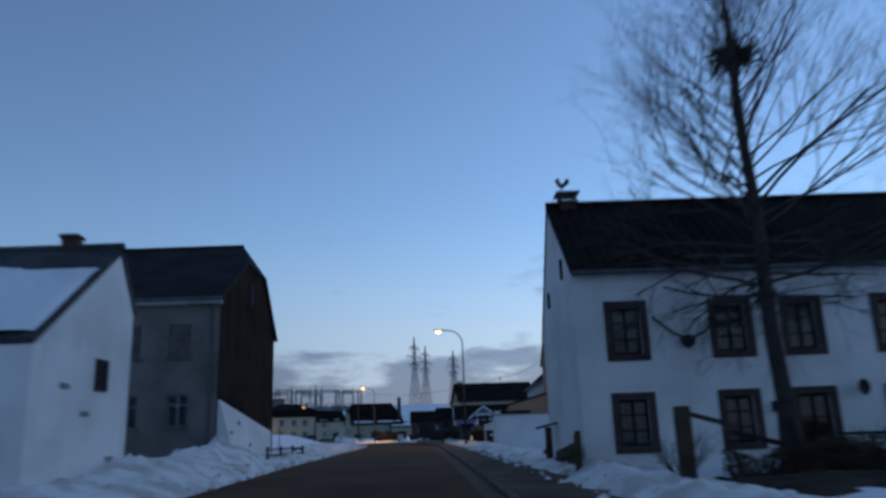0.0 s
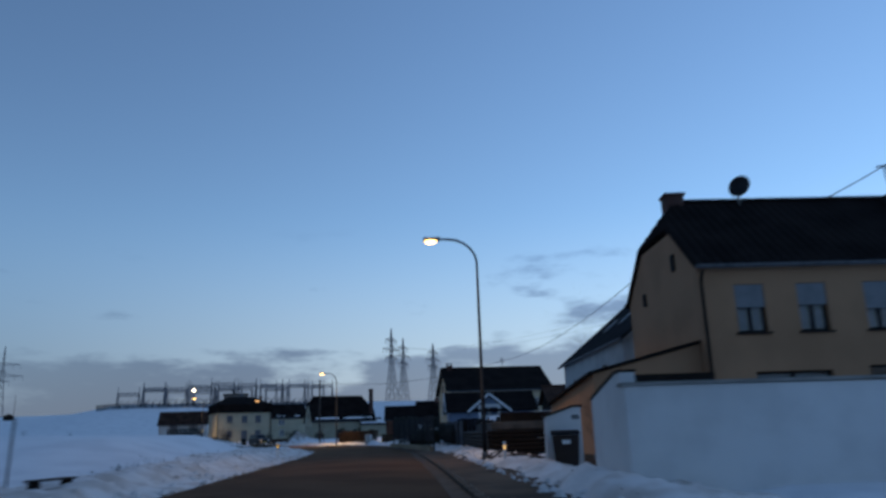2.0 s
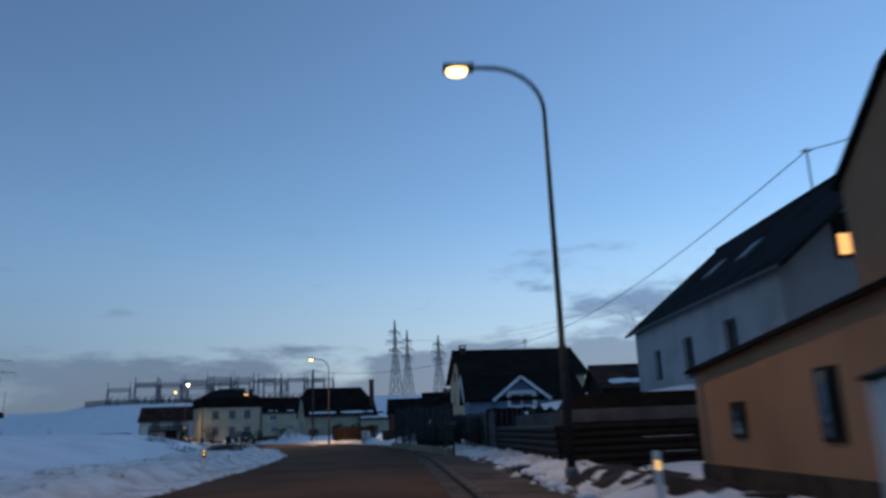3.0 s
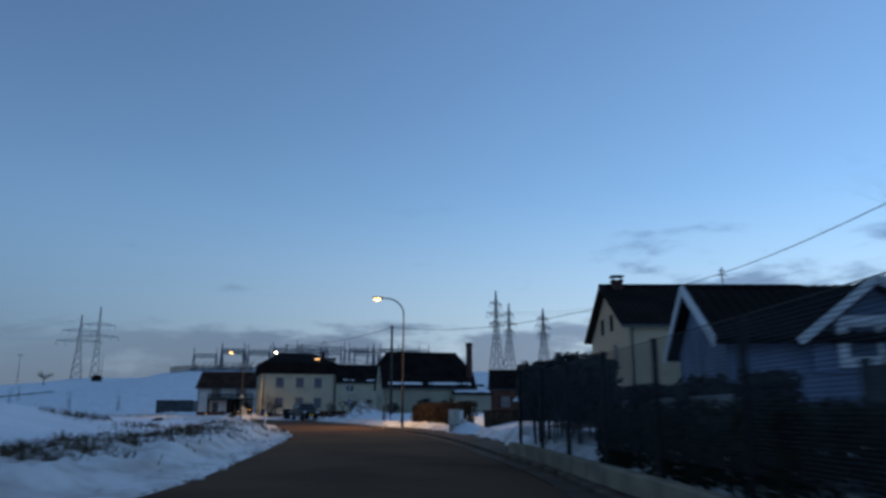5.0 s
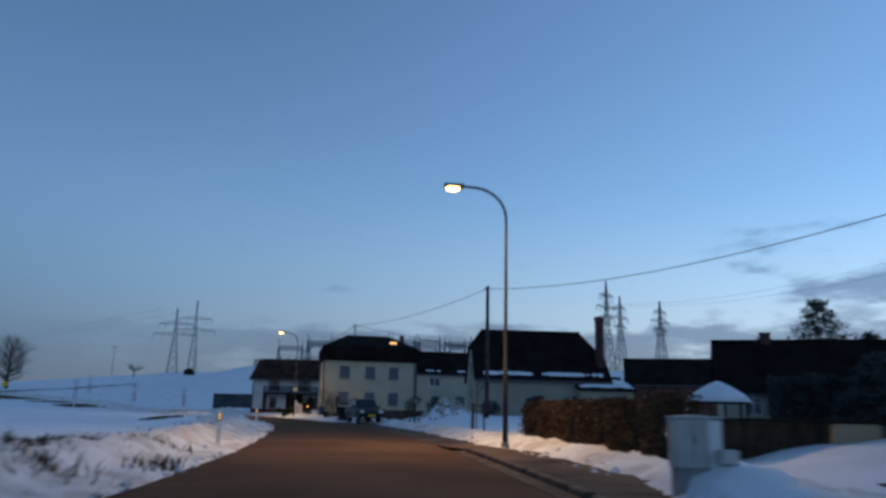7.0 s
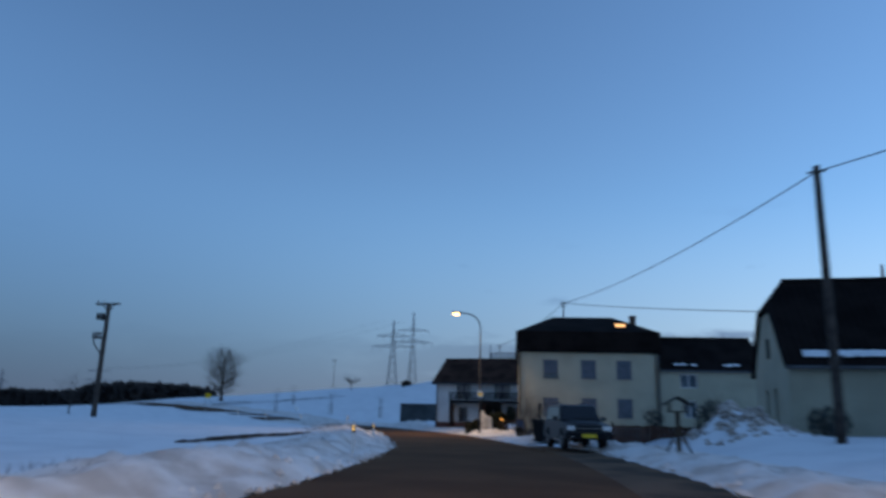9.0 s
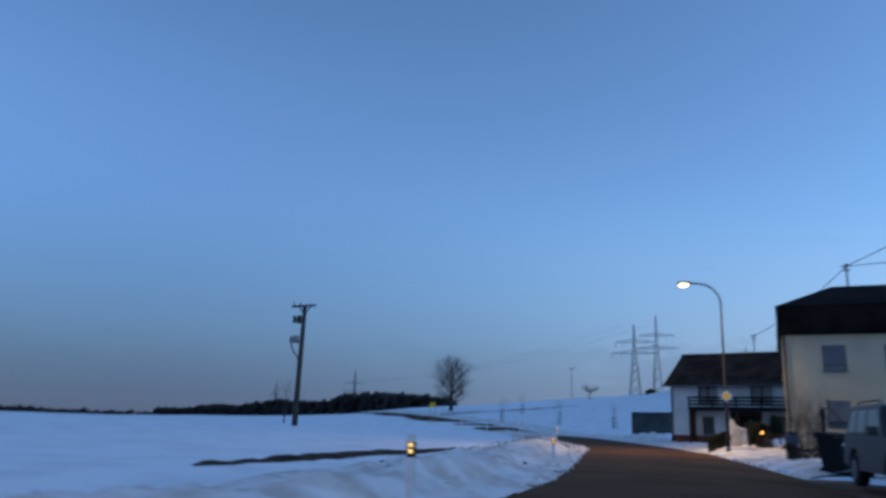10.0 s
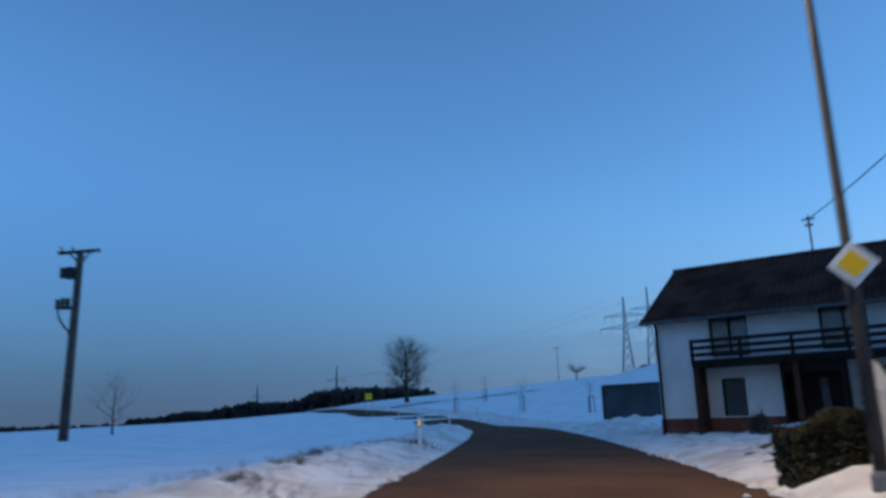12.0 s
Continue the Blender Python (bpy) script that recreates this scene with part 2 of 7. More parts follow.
CAR_PAINT = material("silver_car_paint", (0.05, 0.052, 0.057), 0.4, 2.0, 0.05, 0.0, metal=0.25)
PLATE = material("yellow_plate", (0.85, 0.62, 0.05), 0.4, 2.0, 0.03, 0.0)
# yellow raised in colour to stand in for headlights thrown back
SIGN_YELLOW = material("sign_yellow", (0.92, 0.56, 0.02), 0.4, 2.0, 0.03, 0.0)
SIGN_WHITE = material("sign_white", (0.80, 0.80, 0.78), 0.4, 2.0, 0.03, 0.0)
# no lamp: emission stands in for headlights thrown back by the reflectors
GLOWING_REFLECTOR = glow("glowing_reflector_amber", (1.0, 0.62, 0.2), 0.8)
SODIUM = glow("sodium_lamp_glass", (1.0, 0.60, 0.19), 7.0)
WARM_ROOM = glow("lit_room_behind_glass", (1.0, 0.52, 0.20), 1.0)
YARD_LAMP = glow("yard_lamp_glass", (1.0, 0.86, 0.66), 30.0)
TAIL = glow("amber_lamp_glass", (1.0, 0.45, 0.10), 3.0)

# ---- mesh helpers ----


class Mesh:
    """Collects corners and faces of one part."""

    def __init__(self):
        self.v, self.f = [], []

    def add(self, verts, faces):
        n = len(self.v)
        self.v += [tuple(p) for p in verts]
        self.f += [tuple(n + i for i in f) for f in faces]
        return self

    def box(self, x0, x1, y0, y1, z0, z1):
        return self.add([(x, y, z) for z in (z0, z1) for y in (y0, y1) for x in (x0, x1)],
                        [(0, 2, 3, 1), (4, 5, 7, 6), (0, 1, 5, 4), (1, 3, 7, 5), (3, 2, 6, 7), (2, 0, 4, 6)])

    def beam(self, a, b, w, h=None):
        """A bar of section w x h from a to b."""
        a, b = Vector(a), Vector(b)
        d = (b - a).normalized()
        side = d.cross(Vector((0, 0, 1)))
        side = side.normalized() if side.length > 1e-4 else Vector((1, 0, 0))
        up = side.cross(d) * (h or w) / 2
        side = side * w / 2
        ring = [-side - up, side - up, side + up, -side + up]
        return self.add([a + r for r in ring] + [b + r for r in ring],
                        [(0, 1, 2, 3), (7, 6, 5, 4), (0, 4, 5, 1), (1, 5, 6, 2), (2, 6, 7, 3), (3, 7, 4, 0)])

    def tube(self, points, radii, n=8):
        """A tapered tube along the points."""
        pts = [Vector(p) for p in points]
        base = len(self.v)
        side = None
        for i, p in enumerate(pts):
            d = (pts[min(i + 1, len(pts) - 1)] - pts[max(i - 1, 0)]).normalized()
            if side is None:
                side = d.orthogonal().normalized()
            side = (side - d * side.dot(d)).normalized()
            other = d.cross(side)
            r = radii[i] if isinstance(radii, (list, tuple)) else radii
            self.v += [tuple(p + (side * math.cos(6.28319 * k / n) + other * math.sin(6.28319 * k / n)) * r) for k in range(n)]
        for i in range(len(pts) - 1):
            for k in range(n):
                a, b = base + i * n + k, base + i * n + (k + 1) % n
                self.f.append((a, b, b + n, a + n))
        self.f.append(tuple(base + k for k in reversed(range(n))))
        self.f.append(tuple(base + (len(pts) - 1) * n + k for k in range(n)))
        return self

    def prism(self, poly, axis, a, b):
        """A polygon drawn in the two axes other than axis, drawn out from a to b along axis."""
        def put(p, s):
            return {"x": (s, p[0], p[1]), "y": (p[0], s, p[1]), "z": (p[0], p[1], s)}[axis]
        n = len(poly)
        return self.add([put(p, a) for p in poly] + [put(p, b) for p in poly],
                        [tuple(range(n)), tuple(reversed(range(n, 2 * n)))] + [(i, i + n, (i + 1) % n + n, (i + 1) % n) for i in range(n)])

    def lathe(self, profile, n=12, at=(0, 0, 0)):
        """A round body from (radius, height) pairs."""
        rings = [[(at[0] + r * math.cos(6.28319 * k / n), at[1] + r * math.sin(6.28319 * k / n), at[2] + z) for k in range(n)] for r, z in profile]
        base = len(self.v)
        for r in rings:
            self.v += r
        for i in range(len(rings) - 1):
            for k in range(n):
                a, b = base + i * n + k, base + i * n + (k + 1) % n
                self.f.append((a, b, b + n, a + n))
        self.f.append(tuple(base + k for k in reversed(range(n))))
        self.f.append(tuple(base + (len(rings) - 1) * n + k for k in range(n)))
        return self

    def moved(self, m):
        self.v = [tuple(m @ Vector(p)) for p in self.v]
        return self


def finish(mesh_data, mat, smooth=False):
    mesh_data.materials.append(mat)
    b = bmesh.new()
    b.from_mesh(mesh_data)
    if len(b.verts) < 4000:
        bmesh.ops.remove_doubles(b, verts=b.verts, dist=1e-5)
    bmesh.ops.recalc_face_normals(b, faces=b.faces)
    b.to_mesh(mesh_data)
    b.free()
    if smooth:
        mesh_data.polygons.foreach_set("use_smooth", [True] * len(mesh_data.polygons))
    return mesh_data


def part(name, mesh, mat, parent=None, label="", smooth=False, m=None):
    data = bpy.data.meshes.new(name)
    data.from_pydata(mesh.v, [], mesh.f)
    finish(data, mat, smooth)
    ob = new(name, data)
    if parent:
        ob.parent = parent
    if m is not None:
        ob.matrix_local = m
    return tagged(ob, label) if label else ob


def thing(name, label, category, at=(0, 0, 0), angle=0.0, group="", kind=""):
    ob = new(name)
    ob.empty_display_size = 0.3
    ob.matrix_local = pose(*at, 0, 0, angle)
    return tagged(ob, label, category, group, kind)


def bevelled(mesh, width=0.02, segments=2):
    b = bmesh.new()
    data = bpy.data.meshes.new("tmp")
    data.from_pydata(mesh.v, [], mesh.f)
    b.from_mesh(data)
    bmesh.ops.remove_doubles(b, verts=b.verts, dist=1e-5)
    bmesh.ops.recalc_face_normals(b, faces=b.faces)
    bmesh.ops.bevel(b, geom=list(b.edges), offset=width, segments=segments, affect="EDGES", profile=0.6)
    out = Mesh()
    b.verts.index_update()
    out.add([v.co.copy() for v in b.verts], [[v.index for v in f.verts] for f in b.faces])
    b.free()
    bpy.data.meshes.remove(data)
    return out


# ---- the lie of the land ----
ROAD_MIDDLE = [(-1.0, -60), (-1.05, -25), (-1.15, 0), (-1.4, 14), (-1.75, 27), (-2.05, 38), (-2.4, 51), (-2.85, 64), (-3.25, 73), (-4.2, 83), (-5.6, 90),
               (-6.9, 96), (-9.2, 105), (-10.9, 110), (-13.9, 118), (-19.1, 130), (-22.9, 138), (-26.7, 145), (-29.9, 150), (-37.3, 160), (-42.6, 167),
               (-49.9, 175), (-59.5, 185), (-67.6, 193), (-80, 204.4), (-96, 216), (-124, 229.5), (-152, 239), (-182, 247), (-225, 254), (-330, 263), (-480, 269)]
LEVEL_Y = [-60, 0, 28, 51, 77, 98.5, 120, 139, 159, 200]
LEVEL_Z = [-1.0, -0.63, -0.26, -0.06, 0.09, 0.19, 0.26, 0.33, 0.43, 0.5]
HALF = 3.05
WALK = 1.7


def spline(points, step):
    """Points about step apart on a smooth curve through the given ones."""
    p = [np.array(q, float) for q in points]
    out = []
    for i in range(len(p) - 1):
        a, b, c, d = p[max(i - 1, 0)], p[i], p[i + 1], p[min(i + 2, len(p) - 1)]
        n = max(2, int(np.linalg.norm(c - b) / step))
        ma, mb = (c - a) / 2, (d - b) / 2
        if i == 0 or np.linalg.norm(b - a) > 3 * np.linalg.norm(c - b):
            ma = c - b
        if i == len(p) - 2 or np.linalg.norm(d - c) > 3 * np.linalg.norm(c - b):
            mb = c - b
        for k in range(n):
            u = k / n
            out.append((2 * u**3 - 3 * u**2 + 1) * b + (u**3 - 2 * u**2 + u) * ma + (-2 * u**3 + 3 * u**2) * c + (u**3 - u**2) * mb)
    out.append(p[-1])
    return np.array(out)


LINE = spline(ROAD_MIDDLE, 0.5)
TANGENT = np.gradient(LINE, axis=0)
TANGENT /= np.linalg.norm(TANGENT, axis=1)[:, None]
RIGHT = np.stack([TANGENT[:, 1], -TANGENT[:, 0]], 1)


def step(a, b, x):
    u = np.clip((np.asarray(x, float) - a) / (b - a), 0, 1)
    return u * u * (3 - 2 * u)


def offset(x, y):
    """Metres to the right of the road's middle line, for arrays."""
    q = np.stack([np.ravel(x), np.ravel(y)], 1)
    best = np.empty(len(q))
    for s in range(0, len(q), 20000):
        d = q[s:s + 20000, None] - LINE[None]
        n = (d**2).sum(-1).argmin(1)
        r = q[s:s + 20000] - LINE[n]
        side = (r * RIGHT[n]).sum(-1)
        best[s:s + 20000] = np.sign(side) * np.sqrt((r**2).sum(-1))
    return best.reshape(np.shape(x))


def waves(x, y, size, seed):
    """Cheap smooth noise for arrays, about -1 to 1."""
    rng = np.random.RandomState(seed)
    total = np.zeros(np.shape(x))
    for _ in range(7):
        a, f, ph = rng.uniform(0, 6.283), rng.uniform(0.6, 1.9) / size * 6.283, rng.uniform(0, 6.283)
        total = total + np.sin((x * math.cos(a) + y * math.sin(a)) * f + ph + 0.8 * np.sin((x * math.sin(a) - y * math.cos(a)) * f * 0.7 + ph * 2))
    return total / 4.0


def narrow(y):
    """How much narrower the walkway is beside the retaining wall."""
    return 0.85 * step(68, 78, y) * step(99, 92, y)


def level(x, y):
    """The land without the heaps along the road."""
    u, v = -0.3 * x + 0.954 * y, 0.954 * x + 0.3 * y
    return np.interp(y, LEVEL_Y, LEVEL_Z) + 0.074 * np.clip(u - 238, 0, 250) * step(-165, -78, v) + 7.2 * step(240, 325, u) * step(-50, -12, v) * (1 - 0.7 * step(380, 520, u))


def ground(x, y, d=None):
    x, y = np.asarray(x, float), np.asarray(y, float)
    d = offset(x, y) if d is None else d
    left, right = -d - HALF, d - HALF + narrow(y) - WALK * (1 - step(151.5, 154.5, y))
    z = level(x, y)
    z = z + (0.82 * step(2, 48, left) - 0.9 * step(60, 170, left)) * step(40, 75, y) + 0.7 * step(0.5, 9, right) * step(85, 125, y) * step(420, 200, y) + 0.10 * step(0, 1, right)
    z = z + 1.4 * step(1.8, 9, left) * step(60, 34, left) * step(50, 64, y) * step(112, 90, y)
    z = z + 0.32 * step(0.0, 0.8, right) * step(72, 80, y) * step(105, 94, y)      # the verge above the retaining wall
    set_back = 0.85 * step(36, 48, y) * step(185, 165, y)      # a low cleared shoulder lies before the bank
    bank_l = 0.05 * step(0, 0.3, left) + (0.24 + 0.09 * waves(x, y, 4.0, 3) + 0.07 * waves(x, y, 1.5, 4)) * step(0, 0.9, left - set_back) * step(5.6, 1.6, left)
    bank_r = (0.12 + 0.09 * waves(x, y, 4.0, 5) + 0.06 * waves(x, y, 1.4, 6)) * step(0, 0.6, right) * step(2.4, 0.9, right) * (1 - 0.6 * step(152, 160, y))
    z = z + np.maximum(bank_l, 0) + np.maximum(bank_r, 0)
    z = z + 0.06 * waves(x, y, 6, 7) * step(1, 4, np.maximum(left, right)) + 0.03 * waves(x, y, 1.2, 8) * step(0.2, 1, np.maximum(left, right))
    for hx, hy, rx, ry, hz in HEAPS:
        z = z + hz * np.exp(-((x - hx) / rx)**2 - ((y - hy) / ry)**2) * (1 + 0.25 * waves(x, y, 1.6, 9)) * step(-0.1, 0.7, np.maximum(left, right))
    return np.where(np.maximum(left, right) < 0, level(x, y) - 0.25, z)


# heaps of cleared snow: x, y, half-widths, height
HEAPS = [(-6.6, 24.5, 1.2, 3.0, 0.55), (-6.2, 19.0, 1.0, 2.6, 0.4), (-7.2, 27.5, 1.0, 1.2, 0.5), (3.4, 13.5, 1.0, 1.8, 0.35), (3.3, 41.5, 0.7, 2.0, 0.25),
         (-18.7, 151.5, 1.5, 1.7, 1.35), (-17.2, 148.8, 1.5, 1.5, 0.2), (-12.4, 122.0, 1.2, 3.0, 0.35), (-38.9, 169.6, 1.1, 0.8, 0.25), (-24.5, 132.0, 1.6, 3.0, 0.3),
         (-31.5, 142.5, 1.8, 3.5, 0.12), (-37.5, 150.0, 1.8, 3.0, 0.12), (-62.0, 197.0, 3.0, 2.0, 0.5), (-14.5, 103.0, 1.5, 4.0, 0.25)]


def land(x, y):
    return float(ground(np.array([x]), np.array([y]))[0])


def axis_lines(a, b, fine, far):
    inner = list(np.arange(a, b, fine))
    grow, s = [], fine
    while (grow[-1] if grow else 0) < far:
        s *= 1.22
        grow.append((grow[-1] if grow else 0) + s)
    return np.array([a - g for g in reversed(grow)] + inner + [b + g for g in grow])


def sheet(xs, ys, zs):
    """A grid of corners as a mesh."""
    m = Mesh()
    r, c = zs.shape
    m.v = list(zip(xs.ravel().tolist(), ys.ravel().tolist(), zs.ravel().tolist()))
    i = np.arange(r * c).reshape(r, c)
    m.f = list(map(tuple, np.stack([i[:-1, :-1], i[:-1, 1:], i[1:, 1:], i[1:, :-1]], -1).reshape(-1, 4).tolist()))
    return m


gx, gy = np.meshgrid(axis_lines(-75, 28, 0.8, 3500), axis_lines(-6, 205, 0.8, 3500))
gd = offset(gx, gy)
gz = ground(gx, gy, gd)
beside = np.maximum(-gd - HALF, gd - HALF - WALK)
gz = np.where((beside > -1.2) & (beside < 3.2), gz - 0.12, gz)
tagged(part("ground", sheet(gx, gy, gz), SNOW, smooth=True), "open ground under a sheet of settled snow", "ground", kind="structure")


def ribbon(d0, d1, i0, i1, across, lift):
    """A strip along the road between two offsets, d0 to d1, from sample i0 to i1."""
    rows = LINE[i0:i1, None, :] + RIGHT[i0:i1, None, :] * np.linspace(d0, d1, across)[None, :, None]
    return rows[..., 0], rows[..., 1], level(rows[..., 0], rows[..., 1]) + lift


def row_near(y):
    return int(np.abs(LINE[:, 1] - y).argmin())


END = row_near(283)
rx, ry, rz = ribbon(-HALF, HALF, 0, END, 13, 0.0)
rz = rz + 0.05 * (1 - (np.linspace(-1, 1, 13)[None, :])**2)
tagged(part("road", sheet(rx, ry, rz), WARM_LIT_ASPHALT, smooth=True), "bare asphalt road with headlight warmth in its brown colour", "road", kind="structure")
W0, W1 = row_near(-58), row_near(152)
wx, wy, wz = ribbon(HALF + 0.52, HALF + WALK + 0.5, W0, W1, 5, 0.10)
fade = step(117, 123, wy[:, 2])[:, None]      # past the kerb the walkway runs out flush with the road
wx, wy, wz = wx - RIGHT[W0:W1, 0:1] * fade * np.linspace(0.54, 0, 5), wy - RIGHT[W0:W1, 1:2] * fade * np.linspace(0.54, 0, 5), wz - 0.095 * fade
pavement = tagged(part("pavement", sheet(wx, wy, wz), WALKWAY, smooth=True), "damp dark walkway beside the road", "pavement", kind="structure")
for i0, i1, d0, d1, name in ((0, row_near(215), -HALF - 0.02, -HALF - 4.4, "snow_bank"), (W1, END, HALF - 0.02, HALF + 4.2, "snow_bank"), (W0, W1, HALF + WALK - 0.02, HALF + WALK + 3.0, "snow_bank")):
    rows = spline(LINE[i0:i1][:: 4], 0.22)
    tan = np.gradient(rows, axis=0)
    tan /= np.linalg.norm(tan, axis=1)[:, None]
    out = np.stack([tan[:, 1], -tan[:, 0]], 1)
    ds = np.linspace(d0, d1, 18)
    pull = narrow(rows[:, 1]) * (i0 == W0)
    wobble = 0.16 * waves(rows[:, 0], rows[:, 1], 2.6, 21) + 0.08 * waves(rows[:, 0], rows[:, 1], 0.9, 22)
    pts = rows[:, None] + out[:, None] * (ds[None, :, None] - pull[:, None, None] + (wobble[:, None] * np.linspace(1, 0, 18)[None, :])[..., None])
    z = ground(pts[..., 0], pts[..., 1], np.where(np.abs(ds) < abs(d0) + 0.05, np.sign(d0) * (abs(d0) + 0.06), ds)[None, :] - pull[:, None])
    rough = np.abs(waves(pts[..., 0], pts[..., 1], 0.8, 23)) * 0.13 + np.abs(waves(pts[..., 0], pts[..., 1], 0.4, 24)) * 0.07
    fade = step(0.12, 0.42, np.linspace(0, 1, 18)) * step(1.0, 0.6, np.linspace(0, 1, 18))
    z = z + rough * fade[None, :]
    z[:, 0] = level(pts[:, 0, 0], pts[:, 0, 1]) - 0.03
    z[:, -1] -= 0.12
    tagged(part(name, sheet(pts[..., 0], pts[..., 1], z), DIRTY_WARM_LIT, smooth=True), "rough bank of ploughed dirty snow along the road", "snow", kind="structure")

gx2, gy2, gz2 = ribbon(HALF - 0.01, HALF + 0.37, W0, row_near(118), 3, 0.0)
gz2 = gz2 + np.array([0.012, -0.005, 0.012])[None, :]
tagged(part("gutter", sheet(gx2, gy2, gz2), GUTTER, smooth=True), "pale stone gutter strip along the kerb", "gutter", kind="structure")

# ---- houses ----


def wall_with_holes(mesh, w, z0, z1, holes, thick=0.36):
    """A wall in the plane y = 0 (outside towards -y), x from 0 to w, with right-angled openings (x0, x1, za, zb) all the way through."""
    xs = sorted({0.0, w, *[h[0] for h in holes], *[h[1] for h in holes]})
    zs = sorted({z0, z1, *[h[2] for h in holes], *[h[3] for h in holes]})

    def open_at(x, z):
        return any(h[0] < x < h[1] and h[2] < z < h[3] for h in holes)
    for i in range(len(xs) - 1):
        for k in range(len(zs) - 1):
            if open_at((xs[i] + xs[i + 1]) / 2, (zs[k] + zs[k + 1]) / 2):
                continue
            a, b, c, d = xs[i], xs[i + 1], zs[k], zs[k + 1]
            for y in (0.0, thick):
                mesh.add([(a, y, c), (b, y, c), (b, y, d), (a, y, d)], [(0, 1, 2, 3) if y == 0 else (3, 2, 1, 0)])
    for a, b, c, d in [*holes, (0.0, w, z0, z1)]:
        mesh.add([(a, 0, c), (b, 0, c), (b, 0, d), (a, 0, d), (a, thick, c), (b, thick, c), (b, thick, d), (a, thick, d)],
                 [(0, 4, 5, 1), (1, 5, 6, 2), (2, 6, 7, 3), (3, 7, 4, 0)])
    return mesh


def slope(mesh, o, s, v, length, top, rib=0.3, thick=0.14, amp=0.035):
    """A ribbed roof slope: o its lower corner, s the way along the eave, v the way up; top(a) is its length up at a along the eave."""
    s, v = Vector(s).normalized(), Vector(v).normalized()
    n = s.cross(v).normalized()
    n = n if n.z > 0 else -n
    o = Vector(o)
    count = max(2, int(length / rib)) * 3
    rows = []
    for i in range(count + 1):
        a = length * i / count
        h = amp if i % 3 == 1 else 0.0
        t = max(top(a), 0.01)
        rows.append((o + s * a + n * h, o + s * a + v * t + n * h, o + s * a - n * thick, o + s * a + v * t - n * thick))
    base = len(mesh.v)
    for r in rows:
        mesh.v += [tuple(p) for p in r]
    for i in range(count):
        a, b = base + 4 * i, base + 4 * i + 4
        mesh.f += [(a, b, b + 1, a + 1), (a + 2, a + 3, b + 3, b + 2), (a, a + 2, b + 2, b), (a + 1, b + 1, b + 3, a + 3)]
    mesh.f += [(base, base + 1, base + 3, base + 2), (base + 4 * count, base + 4 * count + 2, base + 4 * count + 3, base + 4 * count + 1)]
    return mesh


def window_at(house, x0, x1, z0, z1, m, frame_mat, depth=0.14, style="cross", surround=None, sill=None, behind=None, shutter=0.0, lit=None, tag="", blind=None):
    """A window set into an opening of a wall in the plane y = 0, laid into its place in the house by m."""
    w, h, f = x1 - x0, z1 - z0, 0.07
    win = part("window", Mesh().box(x0 + 0.001, x0 + f, depth, depth + 0.07, z0 + 0.001, z1 - 0.001).box(x1 - f, x1 - 0.001, depth, depth + 0.07, z0 + 0.001, z1 - 0.001)
               .box(x0 + f, x1 - f, depth, depth + 0.07, z0 + 0.001, z0 + f).box(x0 + f, x1 - f, depth, depth + 0.07, z1 - f, z1 - 0.001), frame_mat, house, tag, m=m)
    bars = Mesh()
    xm = (x0 + x1) / 2
    cuts_x, cuts_z = [x0 + f, x1 - f], [z0 + f, z1 - f]
    if style in ("cross", "casement"):
        bars.box(xm - 0.04, xm + 0.04, depth - 0.012, depth + 0.06, z0 + f, z1 - f)
        cuts_x = [x0 + f, xm, x1 - f]
    if style in ("cross", "transom"):
        zt = z0 + h * 0.68
        bars.box(x0 + f, x1 - f, depth - 0.008, depth + 0.055, zt - 0.03, zt + 0.03)
        cuts_z = [z0 + f, zt, z1 - f]
    if style == "grid":
        for k in (1, 2):
            z = z0 + h * k / 3
            bars.box(x0 + f, x1 - f, depth - 0.008, depth + 0.055, z - 0.018, z + 0.018)
        bars.box(xm - 0.03, xm + 0.03, depth - 0.012, depth + 0.06, z0 + f, z1 - f)
        cuts_x = [x0 + f, xm, x1 - f]
    if bars.v:
        part("mullion", bars, frame_mat, win)
    for a, b in zip(cuts_x, cuts_x[1:]):
        for c, d in zip(cuts_z, cuts_z[1:]):
            pane = part("pane", Mesh().box(a + 0.002, b - 0.002, depth + 0.03, depth + 0.036, c + 0.002, d - 0.002), GLASS, win)
            pane.visible_shadow = False
    if lit:
        part("lit_blind", Mesh().box(x0 + f, x1 - f, depth + 0.09, depth + 0.10, z0 + f, z1 - f), lit, win, "warm lamplight glowing behind the glass")
    elif behind:
        part("curtain", Mesh().box(x0 + f, x1 - f, depth + 0.10, depth + 0.12, z0 + f, z1 - f), behind, win)
    if shutter:
        part("shutter_box", Mesh().box(x0 + 0.01, x1 - 0.01, 0.03, depth - 0.02, z1 - shutter, z1 - 0.01), blind or BLIND, win, "grey roller shutter partly let down")
    if surround:
        s = 0.16
        part("surround", Mesh().box(x0 - s, x0, -0.035, 0.06, z0 - s, z1 + s).box(x1, x1 + s, -0.035, 0.06, z0 - s, z1 + s)
             .box(x0, x1, -0.032, 0.06, z1, z1 + s).box(x0, x1, -0.05, 0.06, z0 - s, z0), surround, win, "white board surround" if surround is WHITE_PAINT else "brown stone surround")
    if sill:
        part("sill", Mesh().box(x0 - 0.08, x1 + 0.08, -0.09, depth, z0 - 0.06, z0 - 0.001), sill, win)
    return win


